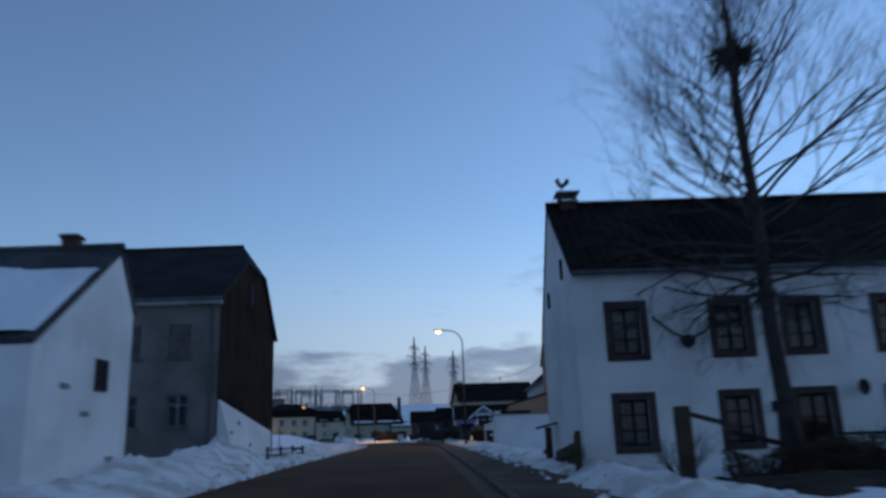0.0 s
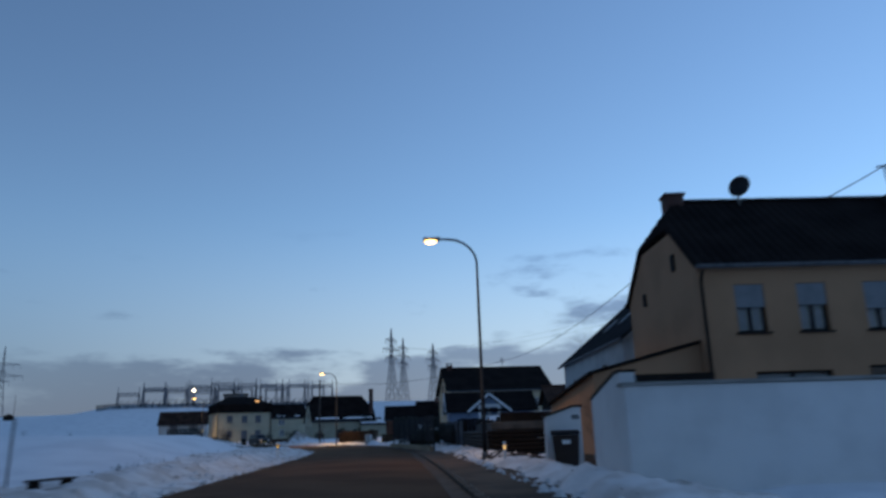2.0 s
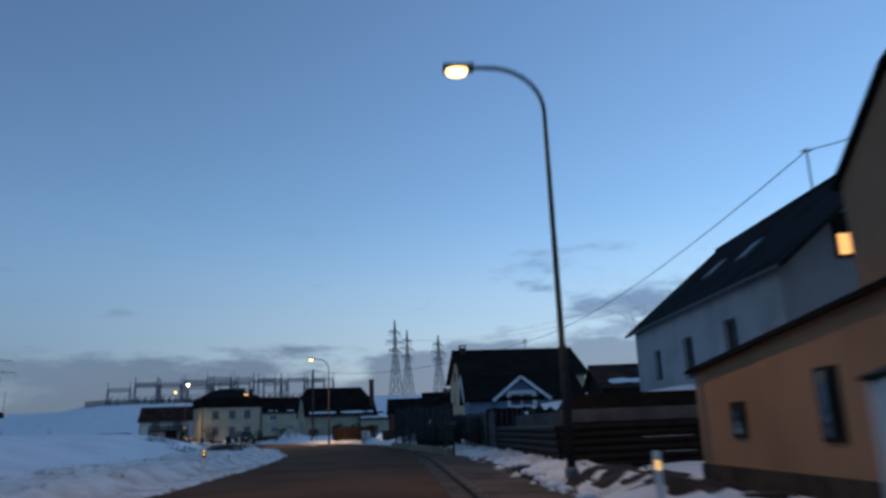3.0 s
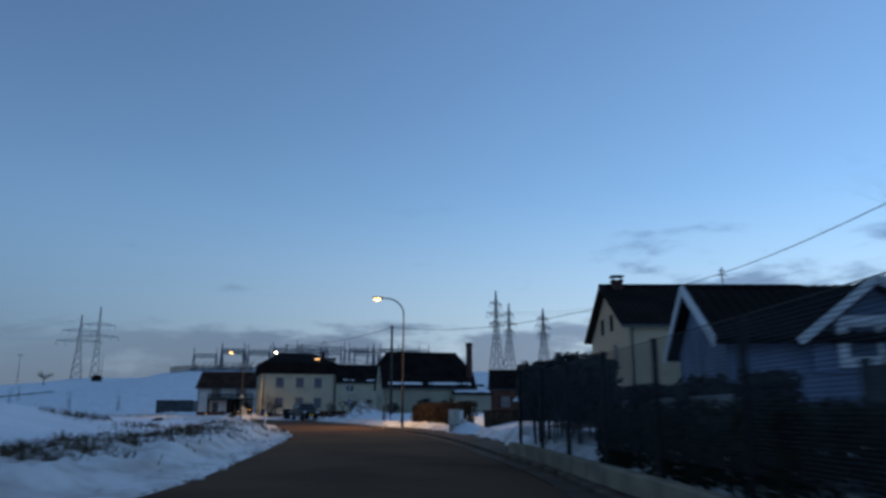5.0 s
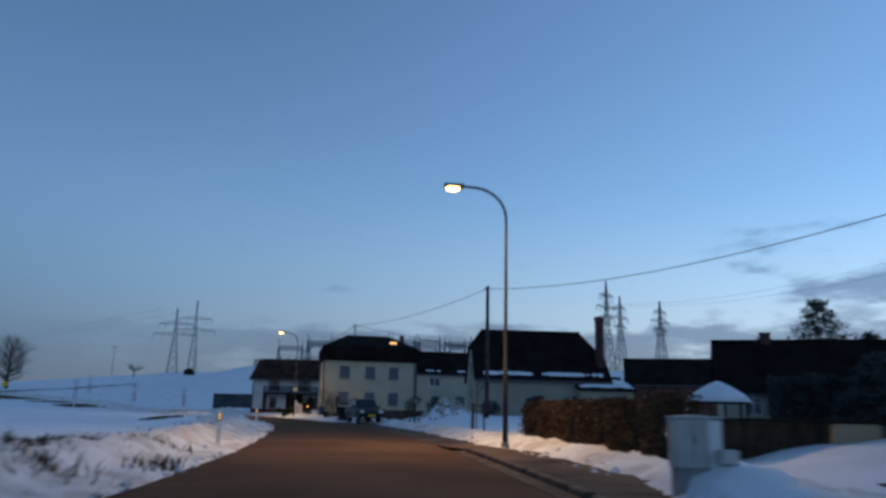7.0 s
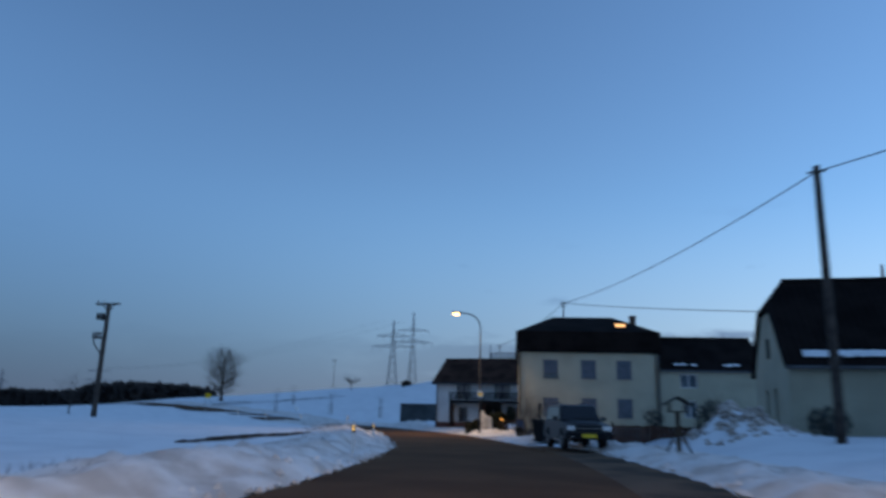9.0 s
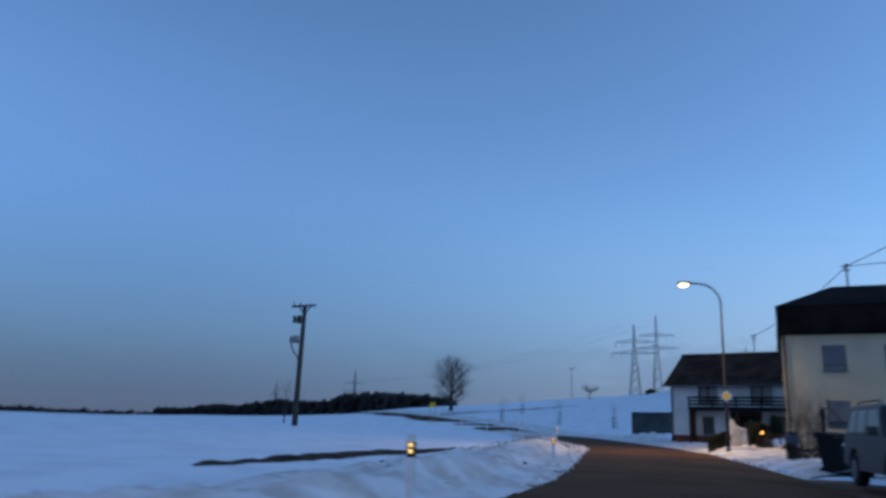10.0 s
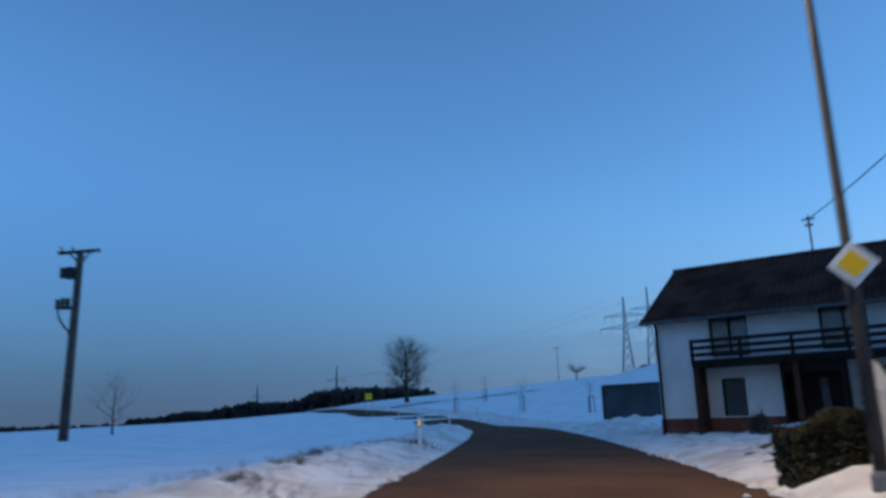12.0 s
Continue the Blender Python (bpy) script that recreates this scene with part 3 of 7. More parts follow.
def house(name, label, at, angle, w, d, z0, eave, ridge, walls, roof, rear=None, ridge_y=None, hip=(0.0, 0.0), over=0.25, verge=0.2, front=(), left=(), right=(), base=None,
          frame_mat=None, category="house", gable_mat=None, style="cross", surround=None, sill=None, behind=None, rib=0.3, amp=0.035, gutter=True):
    """A house on the corner at, its front (x from 0 to w) facing -y before the turn. hip: how far the roof is hipped down from the ridge at the left and
    right end (0 none, 1 fully). front, left, right: openings (x0, x1, z0, z1[, more for window_at])."""
    rear = eave if rear is None else rear
    ridge_y = d / 2 if ridge_y is None else ridge_y
    h = thing(name, label, category, at, angle)
    frame_mat = frame_mat or WHITE_PAINT
    spots = {"front": (Matrix(), w, eave, front, walls), "back": (pose(w, d, 0, 0, 0, 180), w, rear, (), walls),
             "right": (pose(w, 0, 0, 0, 0, 90), d, min(eave, rear), right, walls if gable_mat is None else gable_mat), "left": (pose(0, d, 0, 0, 0, -90), d, min(eave, rear), left, walls)}
    # gables above the end walls, cut off under the half-hips
    lowest = min(eave, rear)
    tops = {}
    for side, k in (("left", hip[0]), ("right", hip[1])):
        cut = ridge - k * (ridge - max(eave, rear))
        if k >= 0.99 and abs(eave - rear) < 0.01:
            continue
        fy = (cut - eave) / (ridge - eave) * ridge_y
        by = d - (cut - rear) / (ridge - rear) * (d - ridge_y)
        n, f = 0.012, d - 0.012
        poly = [(n, lowest - 0.02)] + ([(n, eave - 0.02)] if eave > lowest + 0.01 else []) + ([(fy, cut - 0.05), (by, cut - 0.05)] if k > 0 else [(ridge_y, ridge - 0.05)]) \
            + ([(f, rear - 0.02)] if rear > lowest + 0.01 else []) + [(f, lowest - 0.02)]
        out = 0.03 if gable_mat and side == "right" else 0.002
        tops[side] = Mesh().prism(poly, "x", *((-0.002, 0.3) if side == "left" else (w - 0.3, w + out)))
        tops[side].f.pop()
    for side, (m, length, top, holes, mat) in spots.items():
        mesh = wall_with_holes(Mesh(), length, z0, top - 0.02, [q[:4] for q in holes if q[3] < top - 0.1], 0.36 if side in ("front", "back") else 0.3)
        if side in ("left", "right"):
            mesh = wall_with_holes(Mesh(), length - 0.72, z0, top - 0.02, [(q[0] - 0.36, q[1] - 0.36, q[2], q[3]) for q in holes if q[3] < top - 0.1], 0.3)
            mesh.moved(Matrix.Translation((0.36, -0.002 if mat is walls else -0.03, 0)))
            if mat is not walls:
                mesh.box(0.0, 0.36, -0.03, 0.0, z0, top - 0.02).box(length - 0.36, length, -0.03, 0.0, z0, top - 0.02)
        if side in tops:
            up = tops[side].moved(m.inverted())
            mesh.add(up.v, up.f)
        part("wall", mesh, mat, h, m=m)
        for q in holes:
            more = dict(q[4]) if len(q) > 4 else {}
            opts = dict(style=style, surround=surround, sill=sill, behind=behind)
            opts.update(more)
            fm = opts.pop("frame_mat", frame_mat)
            if q[3] < top - 0.1:
                window_at(h, *q[:4], m, fm, **opts)
            else:
                win = part("window", Mesh().box(q[0], q[1], -0.06, 0.05, q[2], q[3]), opts.get("lit") or fm, h, m=m)
                part("pane", Mesh().box(q[0] + 0.06, q[1] - 0.06, -0.07, -0.062, q[2] + 0.06, q[3] - 0.06), PLASTIC_BLACK if not opts.get("lit") else GLASS, win)
    # roof
    for side in ("front", "back"):
        run, rise, top_z = (ridge_y, ridge - eave, eave) if side == "front" else (d - ridge_y, ridge - rear, rear)
        full = math.hypot(run, rise)
        low = over * full / run
        vtot = full + low
        vdir = Vector((0, run if side == "front" else -run, rise)).normalized()
        yy = 0 if side == "front" else d
        o = Vector((-verge, yy, top_z)) - vdir * low + Vector((0, 0, 0.14))
        length = w + 2 * verge

        def top(a, vtot=vtot, full=full):
            t = vtot
            for k, far in ((hip[0], a), (hip[1], length - a)):
                if k > 0:
                    back_in = k * 0.75 * (ridge_y if k >= 0.99 else (ridge - eave) * 0.75) + verge
                    t = min(t, vtot - k * full + k * full * far / back_in)
            return t
        part("roof", slope(Mesh(), o, (1, 0, 0), vdir, length, top, rib, amp=amp), roof, h)
    for k, x0, sgn in ((hip[0], -verge, 1), (hip[1], w + verge, -1)):
        if k <= 0:
            continue
        back_in = k * 0.75 * (ridge_y if k >= 0.99 else (ridge - eave) * 0.75) + verge
        cut = ridge - k * (ridge - eave)
        cutb = ridge - k * (ridge - rear)
        fy, by = ridge_y * (1 - k), d - (d - ridge_y) * (1 - k)
        lowv = over if k >= 0.99 else 0.06
        fy, by = fy - lowv, by + lowv
        zlow = min(cut, cutb) - (lowv * 0.6)
        vdir = Vector((sgn * back_in, 0, ridge - zlow)).normalized()
        vlen = math.hypot(back_in, ridge - zlow)
        span = by - fy
        apex = ridge_y - fy
        part("hip", slope(Mesh(), (x0, fy, zlow + 0.15), (0, 1, 0), vdir, span, lambda a, vlen=vlen, apex=apex, span=span: vlen * min(a / apex, (span - a) / (span - apex)), rib), roof, h)
    cap0, cap1 = (0.55 * (ridge - eave) * hip[0] if hip[0] else -verge), w - (0.55 * (ridge - eave) * hip[1] if hip[1] else -verge)
    part("ridge_cap", Mesh().tube([(cap0, ridge_y, ridge + 0.14), (cap1, ridge_y, ridge + 0.14)], 0.12, 8), roof, h)
    if gutter:
        part("gutter", Mesh().tube([(-verge, -over - 0.07, eave - 0.06 - over * (ridge - eave) / ridge_y + 0.10), (w + verge, -over - 0.07, eave - 0.06 - over * (ridge - eave) / ridge_y + 0.10)], 0.07, 8), ZINC, h, "zinc eaves gutter")
    if base:
        part("plinth", Mesh().box(-0.03, w + 0.03, -0.03, d + 0.03, z0 - 0.3, z0 + base[0]), base[1], h)
    return h


def downpipe(parent, x, y, z0, z1, mat=ZINC):
    part("downpipe", Mesh().tube([(x, y - 0.25, z1), (x, y - 0.08, z1 - 0.3), (x, y - 0.08, z0)], 0.05, 8), mat, parent)


def chimney(parent, x, y, z0, z1, a=0.5, b=0.5, mat=CHIMNEY, cap=None):
    c = part("chimney", Mesh().box(x - a / 2, x + a / 2, y - b / 2, y + b / 2, z0, z1 - 0.1).box(x - a / 2 - 0.05, x + a / 2 + 0.05, y - b / 2 - 0.05, y + b / 2 + 0.05, z1 - 0.1, z1), mat, parent)
    if cap:
        part("cowl", Mesh().box(x - a / 2 - 0.1, x + a / 2 + 0.1, y - b / 2 - 0.1, y + b / 2 + 0.1, z1 + 0.22, z1 + 0.27)
             .box(x - a / 2, x - a / 2 + 0.06, y - b / 2, y - b / 2 + 0.06, z1, z1 + 0.22).box(x + a / 2 - 0.06, x + a / 2, y - b / 2, y - b / 2 + 0.06, z1, z1 + 0.22)
             .box(x - a / 2, x - a / 2 + 0.06, y + b / 2 - 0.06, y + b / 2, z1, z1 + 0.22).box(x + a / 2 - 0.06, x + a / 2, y + b / 2 - 0.06, y + b / 2, z1, z1 + 0.22), cap, c)
    return c


def snow_on_roof(parent, o, s, v, length, up, seed, amount=0.0, thick=0.07, cell=0.13, edges=(0.8, 0.5)):
    """A patchy sheet of snow lying on a slope."""
    s, v = Vector(s).normalized(), Vector(v).normalized()
    n = s.cross(v)
    n = n if n.z > 0 else -n
    o = Vector(o)
    na, nb = int(length / cell), int(up / cell)
    aa, bb = np.meshgrid(np.linspace(0, length, na + 1), np.linspace(0, up, nb + 1), indexing="ij")
    edge = np.minimum(np.minimum(aa, length - aa) / edges[0], np.minimum(bb, up - bb) / edges[1])
    field = np.clip(edge, 0, 1) * 1.3 - 0.75 + amount + 0.5 * waves(aa, bb, 2.6, seed) + 0.3 * waves(aa, bb, 0.9, seed + 1)
    high = np.clip(field * 1.2, -1.0, 1.0)
    mesh = Mesh()
    pts = [[o + s * float(aa[i, k]) + v * float(bb[i, k]) + n * (0.045 + thick * float(high[i, k])) for k in range(nb + 1)] for i in range(na + 1)]
    index = {}
    for i in range(na):
        for k in range(nb):
            if max(high[i:i + 2, k:k + 2].ravel()) > -0.7:
                quad = []
                for q in ((i, k), (i + 1, k), (i + 1, k + 1), (i, k + 1)):
                    if q not in index:
                        index[q] = len(mesh.v)
                        mesh.v.append(tuple(pts[q[0]][q[1]]))
                    quad.append(index[q])
                mesh.f.append(tuple(quad))
    part("roof_snow", mesh, SNOW, parent, "patchy snow left on the roof", smooth=True)


DARK = dict(frame_mat=DARK_WOOD)
# white farmhouse on the right
farm = house("farmhouse", "white plastered farmhouse with dark roof and brown window surrounds", (4.37, 18.2, 0), 0, 11.2, 5.7, -0.6, 4.6, 7.17, WHITE_WALL, ROOF_DARK,
             rear=3.75, ridge_y=3.1, hip=(0.0, 0.45), over=0.18, verge=0.03, style="grid", surround=SURROUND, behind=None, frame_mat=DARK_WOOD,
             front=[(0.9, 1.65, 2.45, 3.62), (3.5, 4.28, 2.45, 3.62), (5.3, 6.05, 2.45, 3.62), (7.6, 8.35, 2.45, 3.62), (0.9, 1.65, 0.25, 1.36), (3.5, 4.22, 0.25, 1.36), (5.3, 6.1, -0.35, 1.36), (7.6, 8.35, 0.25, 1.36)],
             left=[(1.8, 1.98, 4.3, 4.75), (4.35, 4.52, 4.65, 5.2)])
chimney(farm, 0.62, 3.1, 6.9, 7.4, 0.5, 0.5, CHIMNEY, ZINC)
part("weathercock", Mesh().prism([(-0.05, 0.0), (0.05, 0.0), (0.10, 0.06), (0.20, 0.10), (0.28, 0.20), (0.36, 0.22), (0.38, 0.34), (0.34, 0.48), (0.27, 0.40), (0.25, 0.52), (0.19, 0.40), (0.14, 0.30), (0.05, 0.22), (-0.04, 0.26), (-0.08, 0.38),
            (-0.10, 0.47), (-0.15, 0.52), (-0.18, 0.46), (-0.24, 0.46), (-0.26, 0.40), (-0.32, 0.37), (-0.26, 0.33), (-0.27, 0.26), (-0.22, 0.28), (-0.20, 0.16), (-0.12, 0.06)], "y", -0.015, 0.015).tube([(0, 0, -0.22), (0, 0, 0.02)], 0.02, 6), BLACK_STEEL, farm, "black sheet-metal weathercock on a rod", m=pose(0.5, 3.1, 7.86) @ Matrix.Diagonal((0.66, 0.66, 0.66, 1)))
part("wall_cross", Mesh().tube([(1.9, -0.1, 3.35), (2.35, -0.12, 2.95), (2.75, -0.12, 2.75), (3.2, -0.12, 2.95), (3.45, -0.1, 3.3)], 0.03, 6).lathe([(0.03, -0.18), (0.16, -0.1), (0.2, 0.05), (0.1, 0.14)], 8, (2.72, -0.16, 2.72)), BLACK_STEEL, farm, "hanging wrought iron arm with a flower basket")
part("wall_lantern", Mesh().box(4.62, 4.78, -0.16, 0.0, 0.95, 1.2), BLACK_STEEL, farm)
part("satellite_dish", Mesh().lathe([(0.04, -0.05), (0.13, 0.0), (0.2, 0.07), (0.19, 0.07), (0.04, 0.0)], 14).moved(pose(6.75, -0.25, 1.45, 90, 0, 20)), BLACK_STEEL, farm)

# grey house with the dark gable on the left
grey = house("town_house", "grey rendered house with brown gable and half-hipped slate roof", (-18.6, 28.85, 0), 0, 11.0, 9.6, -0.5, 6.4, 9.75, GREY_WALL, ROOF_SLATE,
             rear=6.05, ridge_y=5.7, hip=(0.0, 0.36), over=0.3, verge=0.16, gable_mat=GABLE_SLATE, style="cross", sill=DIM_CONCRETE, frame_mat=BLIND,
             front=[(x, x + 0.85, 1.35, 2.6) for x in (2.6, 4.8, 7.1, 9.05)] + [(x, x + 0.85, 4.0, 5.3, {"shutter": 1.28, "frame_mat": DARK_BLIND, "style": "plain", "blind": DARK_BLIND}) for x in (2.6, 4.8, 7.1, 9.05)],
             right=[(4.45, 5.05, 6.75, 7.9, {"frame_mat": PLASTIC_BLACK})])
downpipe(grey, 10.7, 0, -0.3, 6.1)
part("eaves_board", Mesh().box(-0.1, 11.1, -0.34, -0.02, 6.06, 6.2), CONCRETE, grey, "pale eaves board under the gutter")
part("splash_wall", Mesh().prism([(0.0, -0.5), (0.0, 2.35), (1.2, 2.2), (8.9, 1.25), (8.9, -0.5)], "x", 11.04, 11.12)
     .add([(11.12, -0.02, -0.5), (11.12, 1.3, -0.5), (11.95, -0.02, -0.5), (11.12, -0.02, 2.35), (11.12, 0.35, 2.3)], [(0, 2, 3), (2, 1, 4, 3), (1, 0, 3, 4), (0, 1, 2)]), WHITE_WALL, grey, "white painted base with slanting top and buttress")
for k, (yy, zz) in enumerate(((2.6, 1.45), (1.5, 1.05), (4.6, 0.55))):
    part("plaster_patch", Mesh().box(11.118, 11.126, yy, yy + 0.5, zz, zz + 0.16), CONCRETE, grey)

# low white barn nearest on the left
shed = house("white_barn", "low white plastered barn with snow on its slate roof", (-17.0, 14.4, 0), 0, 10.0, 4.7, -0.6, 2.75, 5.45, WHITE_WALL, ROOF_PALE,
             rear=4.1, ridge_y=3.7, over=0.12, verge=0.05, gutter=False, right=[(2.75, 3.35, 1.95, 2.68, {"frame_mat": BROWN_WOOD})], front=[(5.0, 6.2, -0.4, 1.7, {"frame_mat": DARK_WOOD})], category="barn")
snow_on_roof(shed, (0.6, -0.05, 2.93), (1, 0, 0), (0, 3.7, 2.7), 9.42, 3.3, 31, -0.08, 0.05, edges=(0.15, 0.5))
for yy, zz in ((1.2, 1.9), (2.2, 1.35), (3.6, 0.35)):
    part("wall_anchor", Mesh().box(10.0, 10.02, yy, yy + 0.4, zz, zz + 0.12), CONCRETE, shed)

chimney(shed, 8.7, 3.75, 5.2, 5.95, 0.36, 0.36)

# orange house
orange = house("orange_house", "orange rendered house with dark roof, chimney and satellite dish", (8.8, 49.5, 0), 0, 11.0, 7.2, -0.4, 5.75, 8.65, ORANGE_WALL, ROOF_DARK,
               ridge_y=3.5, hip=(0.46, 0.46), over=0.2, verge=0.12, style="casement", behind=CURTAIN, sill=DARK_WOOD, frame_mat=DARK_WOOD,
               front=[(x, x + 0.9, 3.65, 5.1, {"shutter": s}) for x, s in ((1.05, 0.7), (2.95, 0.66), (5.0, 0.82), (7.85, 1.2))] + [(1.4, 3.7, 1.95, 2.5, {"behind": BLIND}), (4.8, 6.35, 2.05, 2.6, {"behind": None}), (8.0, 10.3, 1.95, 2.5, {"behind": BLIND})],
               left=[(1.85, 2.15, 5.35, 5.8), (5.15, 5.45, 5.95, 6.5)])
chimney(orange, 0.82, 3.6, 7.4, 9.1, 0.62, 0.6, CHIMNEY)
downpipe(orange, 0.06, 0, -0.2, 5.5, DARK_WOOD)
dish = part("satellite_dish", Mesh().lathe([(0.02, -0.10), (0.22, -0.05), (0.40, 0.06), (0.39, 0.07), (0.2, -0.02), (0.02, -0.06)], 18).moved(pose(3.1, 3.05, 9.2, 80, 0, -48)), BLACK_STEEL, orange, "dark grey satellite dish")
part("dish_mast", Mesh().tube([(3.1, 3.25, 8.5), (3.1, 3.25, 9.2)], 0.03, 6), GALVANISED, dish)
part("roof_mast", Mesh().tube([(8.8, 3.3, 8.5), (8.6, 3.3, 10.0)], 0.035, 6).beam((8.35, 3.3, 9.95), (8.85, 3.3, 9.95), 0.05), GALVANISED, orange, "steel roof mast carrying the cable")
part("roof_hatch", Mesh().box(8.2, 8.9, 2.6, 3.1, 8.2, 8.75), BLACK_STEEL, orange)

# its lean-to wing towards the road
wing = thing("lean_to", "orange rendered lean-to wing with sloping dark roof edge", "outbuilding", (5.5, 49.9, 0), 0)
part("wall", Mesh().prism([(0, -0.4), (0, 2.6), (3.28, 3.4), (3.28, -0.4)], "y", 0, 0.3), ORANGE_WALL, wing)
part("wall", Mesh().prism([(0.3, -0.4), (0.3, 2.6), (7.4, 2.05), (7.4, -0.4)], "x", 0, 0.3), ORANGE_WALL, wing)
part("wall", Mesh().prism([(0.3, -0.4), (0.3, 2.05), (3.28, 2.7), (3.28, -0.4)], "y", 7.1, 7.4), ORANGE_WALL, wing)
part("roof", Mesh().add([(-0.16, -0.08, 2.58), (3.29, -0.08, 3.43), (3.29, 7.5, 2.85), (-0.16, 7.5, 2.0), (-0.16, -0.08, 2.67), (3.29, -0.08, 3.52), (3.29, 7.5, 2.94), (-0.16, 7.5, 2.09)],
     [(3, 2, 1, 0), (4, 5, 6, 7), (0, 1, 5, 4), (1, 2, 6, 5), (2, 3, 7, 6), (3, 0, 4, 7)]), ROOF_DARK, wing)
door = part("door", bevelled(Mesh().box(0.55, 1.5, -0.05, -0.002, -0.25, 2.1), 0.01), DARK_WOOD, wing, "dark wooden door")
part("door_handle", Mesh().tube([(1.4, -0.09, 0.85), (1.28, -0.09, 0.85)], 0.015, 6), GALVANISED, door)
for y0, za, zb in ((2.2, 0.75, 1.75), (5.2, 0.8, 1.4)):
    win = part("window", Mesh().box(-0.04, 0.02, y0, y0 + 0.55, za, zb), DARK_WOOD, wing)
    part("pane", Mesh().box(-0.048, -0.041, y0 + 0.06, y0 + 0.49, za + 0.06, zb - 0.06), GLASS, win)
part("plinth", Mesh().box(-0.05, -0.002, 0.0, 7.4, -0.4, 0.3), BROWN_WOOD, wing)

# long white garden wall
wall = thing("garden_wall", "tall white rendered garden wall with darker coping", "wall", (3.95, 41.1, 0), 0)
part("front_wall", Mesh().prism([(0, -0.4), (0, 1.72), (10.5, 1.66), (10.5, -0.4)], "y", 0, 0.28), WHITE_PAINT, wall)
part("side_wall", Mesh().prism([(0.282, -0.4), (0.282, 1.98), (0.6, 1.98), (2.6, 1.6), (2.6, -0.4)], "x", 0.0, 0.28), WHITE_PAINT, wall)
part("coping", Mesh().box(-0.05, 10.5, -0.05, 0.33, 1.72, 1.78), CONCRETE, wall)
part("side_coping", Mesh().prism([(0.27, 1.985), (0.27, 2.03), (0.62, 2.03), (2.65, 1.645), (2.65, 1.60), (0.61, 1.985)], "x", -0.03, 0.31), DARK_WOOD, wall)
part("dark_hatch", Mesh().box(0.3, 2.0, 0.9, 1.0, 1.5, 1.98), DARK_WOOD, wall)
screen = thing("bin_screen", "white rendered screen wall with slanting top", "wall", (3.72, 48.3, 0), 0)
part("panel", bevelled(Mesh().prism([(0, -0.3), (0, 1.38), (0.75, 1.62), (0.98, 1.62), (0.98, -0.3)], "y", 0, 0.22), 0.015), WHITE_WALL, screen)
part("coping", Mesh().beam((-0.05, 0.11, 1.385), (0.75, 0.11, 1.64), 0.28, 0.05).beam((0.75, 0.11, 1.65), (1.02, 0.11, 1.65), 0.28, 0.05), DARK_WOOD, screen)
part("letter_slot", Mesh().box(0.72, 0.92, -0.012, 0.01, 1.3, 1.42), GALVANISED, screen)
BIN = material("brown_bin_plastic", (0.05, 0.032, 0.026), 0.5, 2.0, 0.1, 0.1)
bin_ = thing("wheelie_bin", "brown plastic wheelie bin before the white screen", "bin", (4.13, 47.75, land(4.13, 47.75) - 0.12), -8)
bin_.scale = (1.14, 1.0, 1.0)
part("body", bevelled(Mesh().add([(-0.24, -0.28, 0.05), (0.24, -0.28, 0.05), (0.24, 0.25, 0.05), (-0.24, 0.25, 0.05), (-0.3, -0.34, 0.94), (0.3, -0.34, 0.94), (0.3, 0.34, 0.94), (-0.3, 0.34, 0.94)],
     [(3, 2, 1, 0), (4, 5, 6, 7), (0, 1, 5, 4), (1, 2, 6, 5), (2, 3, 7, 6), (3, 0, 4, 7)]), 0.03), BIN, bin_)
part("lid", bevelled(Mesh().prism([(-0.38, 0.945), (-0.36, 1.0), (0.3, 1.07), (0.38, 1.0), (0.38, 0.945)], "x", -0.32, 0.32), 0.02), PLASTIC_BLACK, bin_)
part("sticker", Mesh().box(-0.09, 0.09, -0.345, -0.335, 0.72, 0.82), SIGN_WHITE, bin_)
for s in (-0.22, 0.22):
    part("wheel", Mesh().tube([(s - 0.03, 0.28, 0.1), (s + 0.03, 0.28, 0.1)], 0.1, 12), RUBBER, bin_)
post_a = thing("marker_stake", "pale marker stake with a reflector beside the walkway", "stake", (3.04, 52.3, land(3.04, 52.3) - 0.2))
part("stake", Mesh().prism([(-0.05, -0.04), (0.05, -0.04), (0.035, 0.045), (-0.035, 0.045)], "z", 0, 0.84), PLASTIC_WHITE, post_a)
part("reflector", Mesh().box(-0.03, 0.03, -0.047, -0.041, 0.6, 0.72), GLOWING_REFLECTOR, post_a, "amber reflector made to glow for headlights thrown back")

# grey gabled house behind
gable = house("gabled_house", "pale grey gabled house with wide dark roof and one lit window", (9.8, 75.8, 0), -90, 14.0, 9.0, 0.2, 5.12, 8.8, PALE_GREY, ROOF_SLATE,
              over=0.2, verge=0.5, style="casement", behind=None, frame_mat=ZINC, right=[(1.65, 2.6, 5.28, 6.55, DARK), (2.2, 3.0, 2.4, 3.7)],
              front=[(2.5, 3.3, 2.8, 4.0), (6.0, 7.0, 2.6, 4.1), (9.85, 10.85, 2.95, 4.2)])
for rx0 in (5.2, 8.4):
    part("roof_window", Mesh().box(-0.4, 0.4, -0.5, 0.5, -0.05, 0.05), GALVANISED, gable, "pale roof window", m=pose(rx0, 1.9, 6.86, 39))
part("lit_window_pane", Mesh().box(-0.004, 0.004, -0.19, 0.19, 0, 0.58), WARM_ROOM, gable, "warm lit lower window pane", m=pose(14.079, 1.92, 5.36))
part("roof_mast", Mesh().tube([(8.4, 4.5, 8.7), (8.4, 4.5, 10.6)], 0.035, 6).beam((8.4, 4.3, 10.5), (8.4, 4.7, 10.5), 0.05), GALVANISED, gable, "steel roof mast carrying the cable")

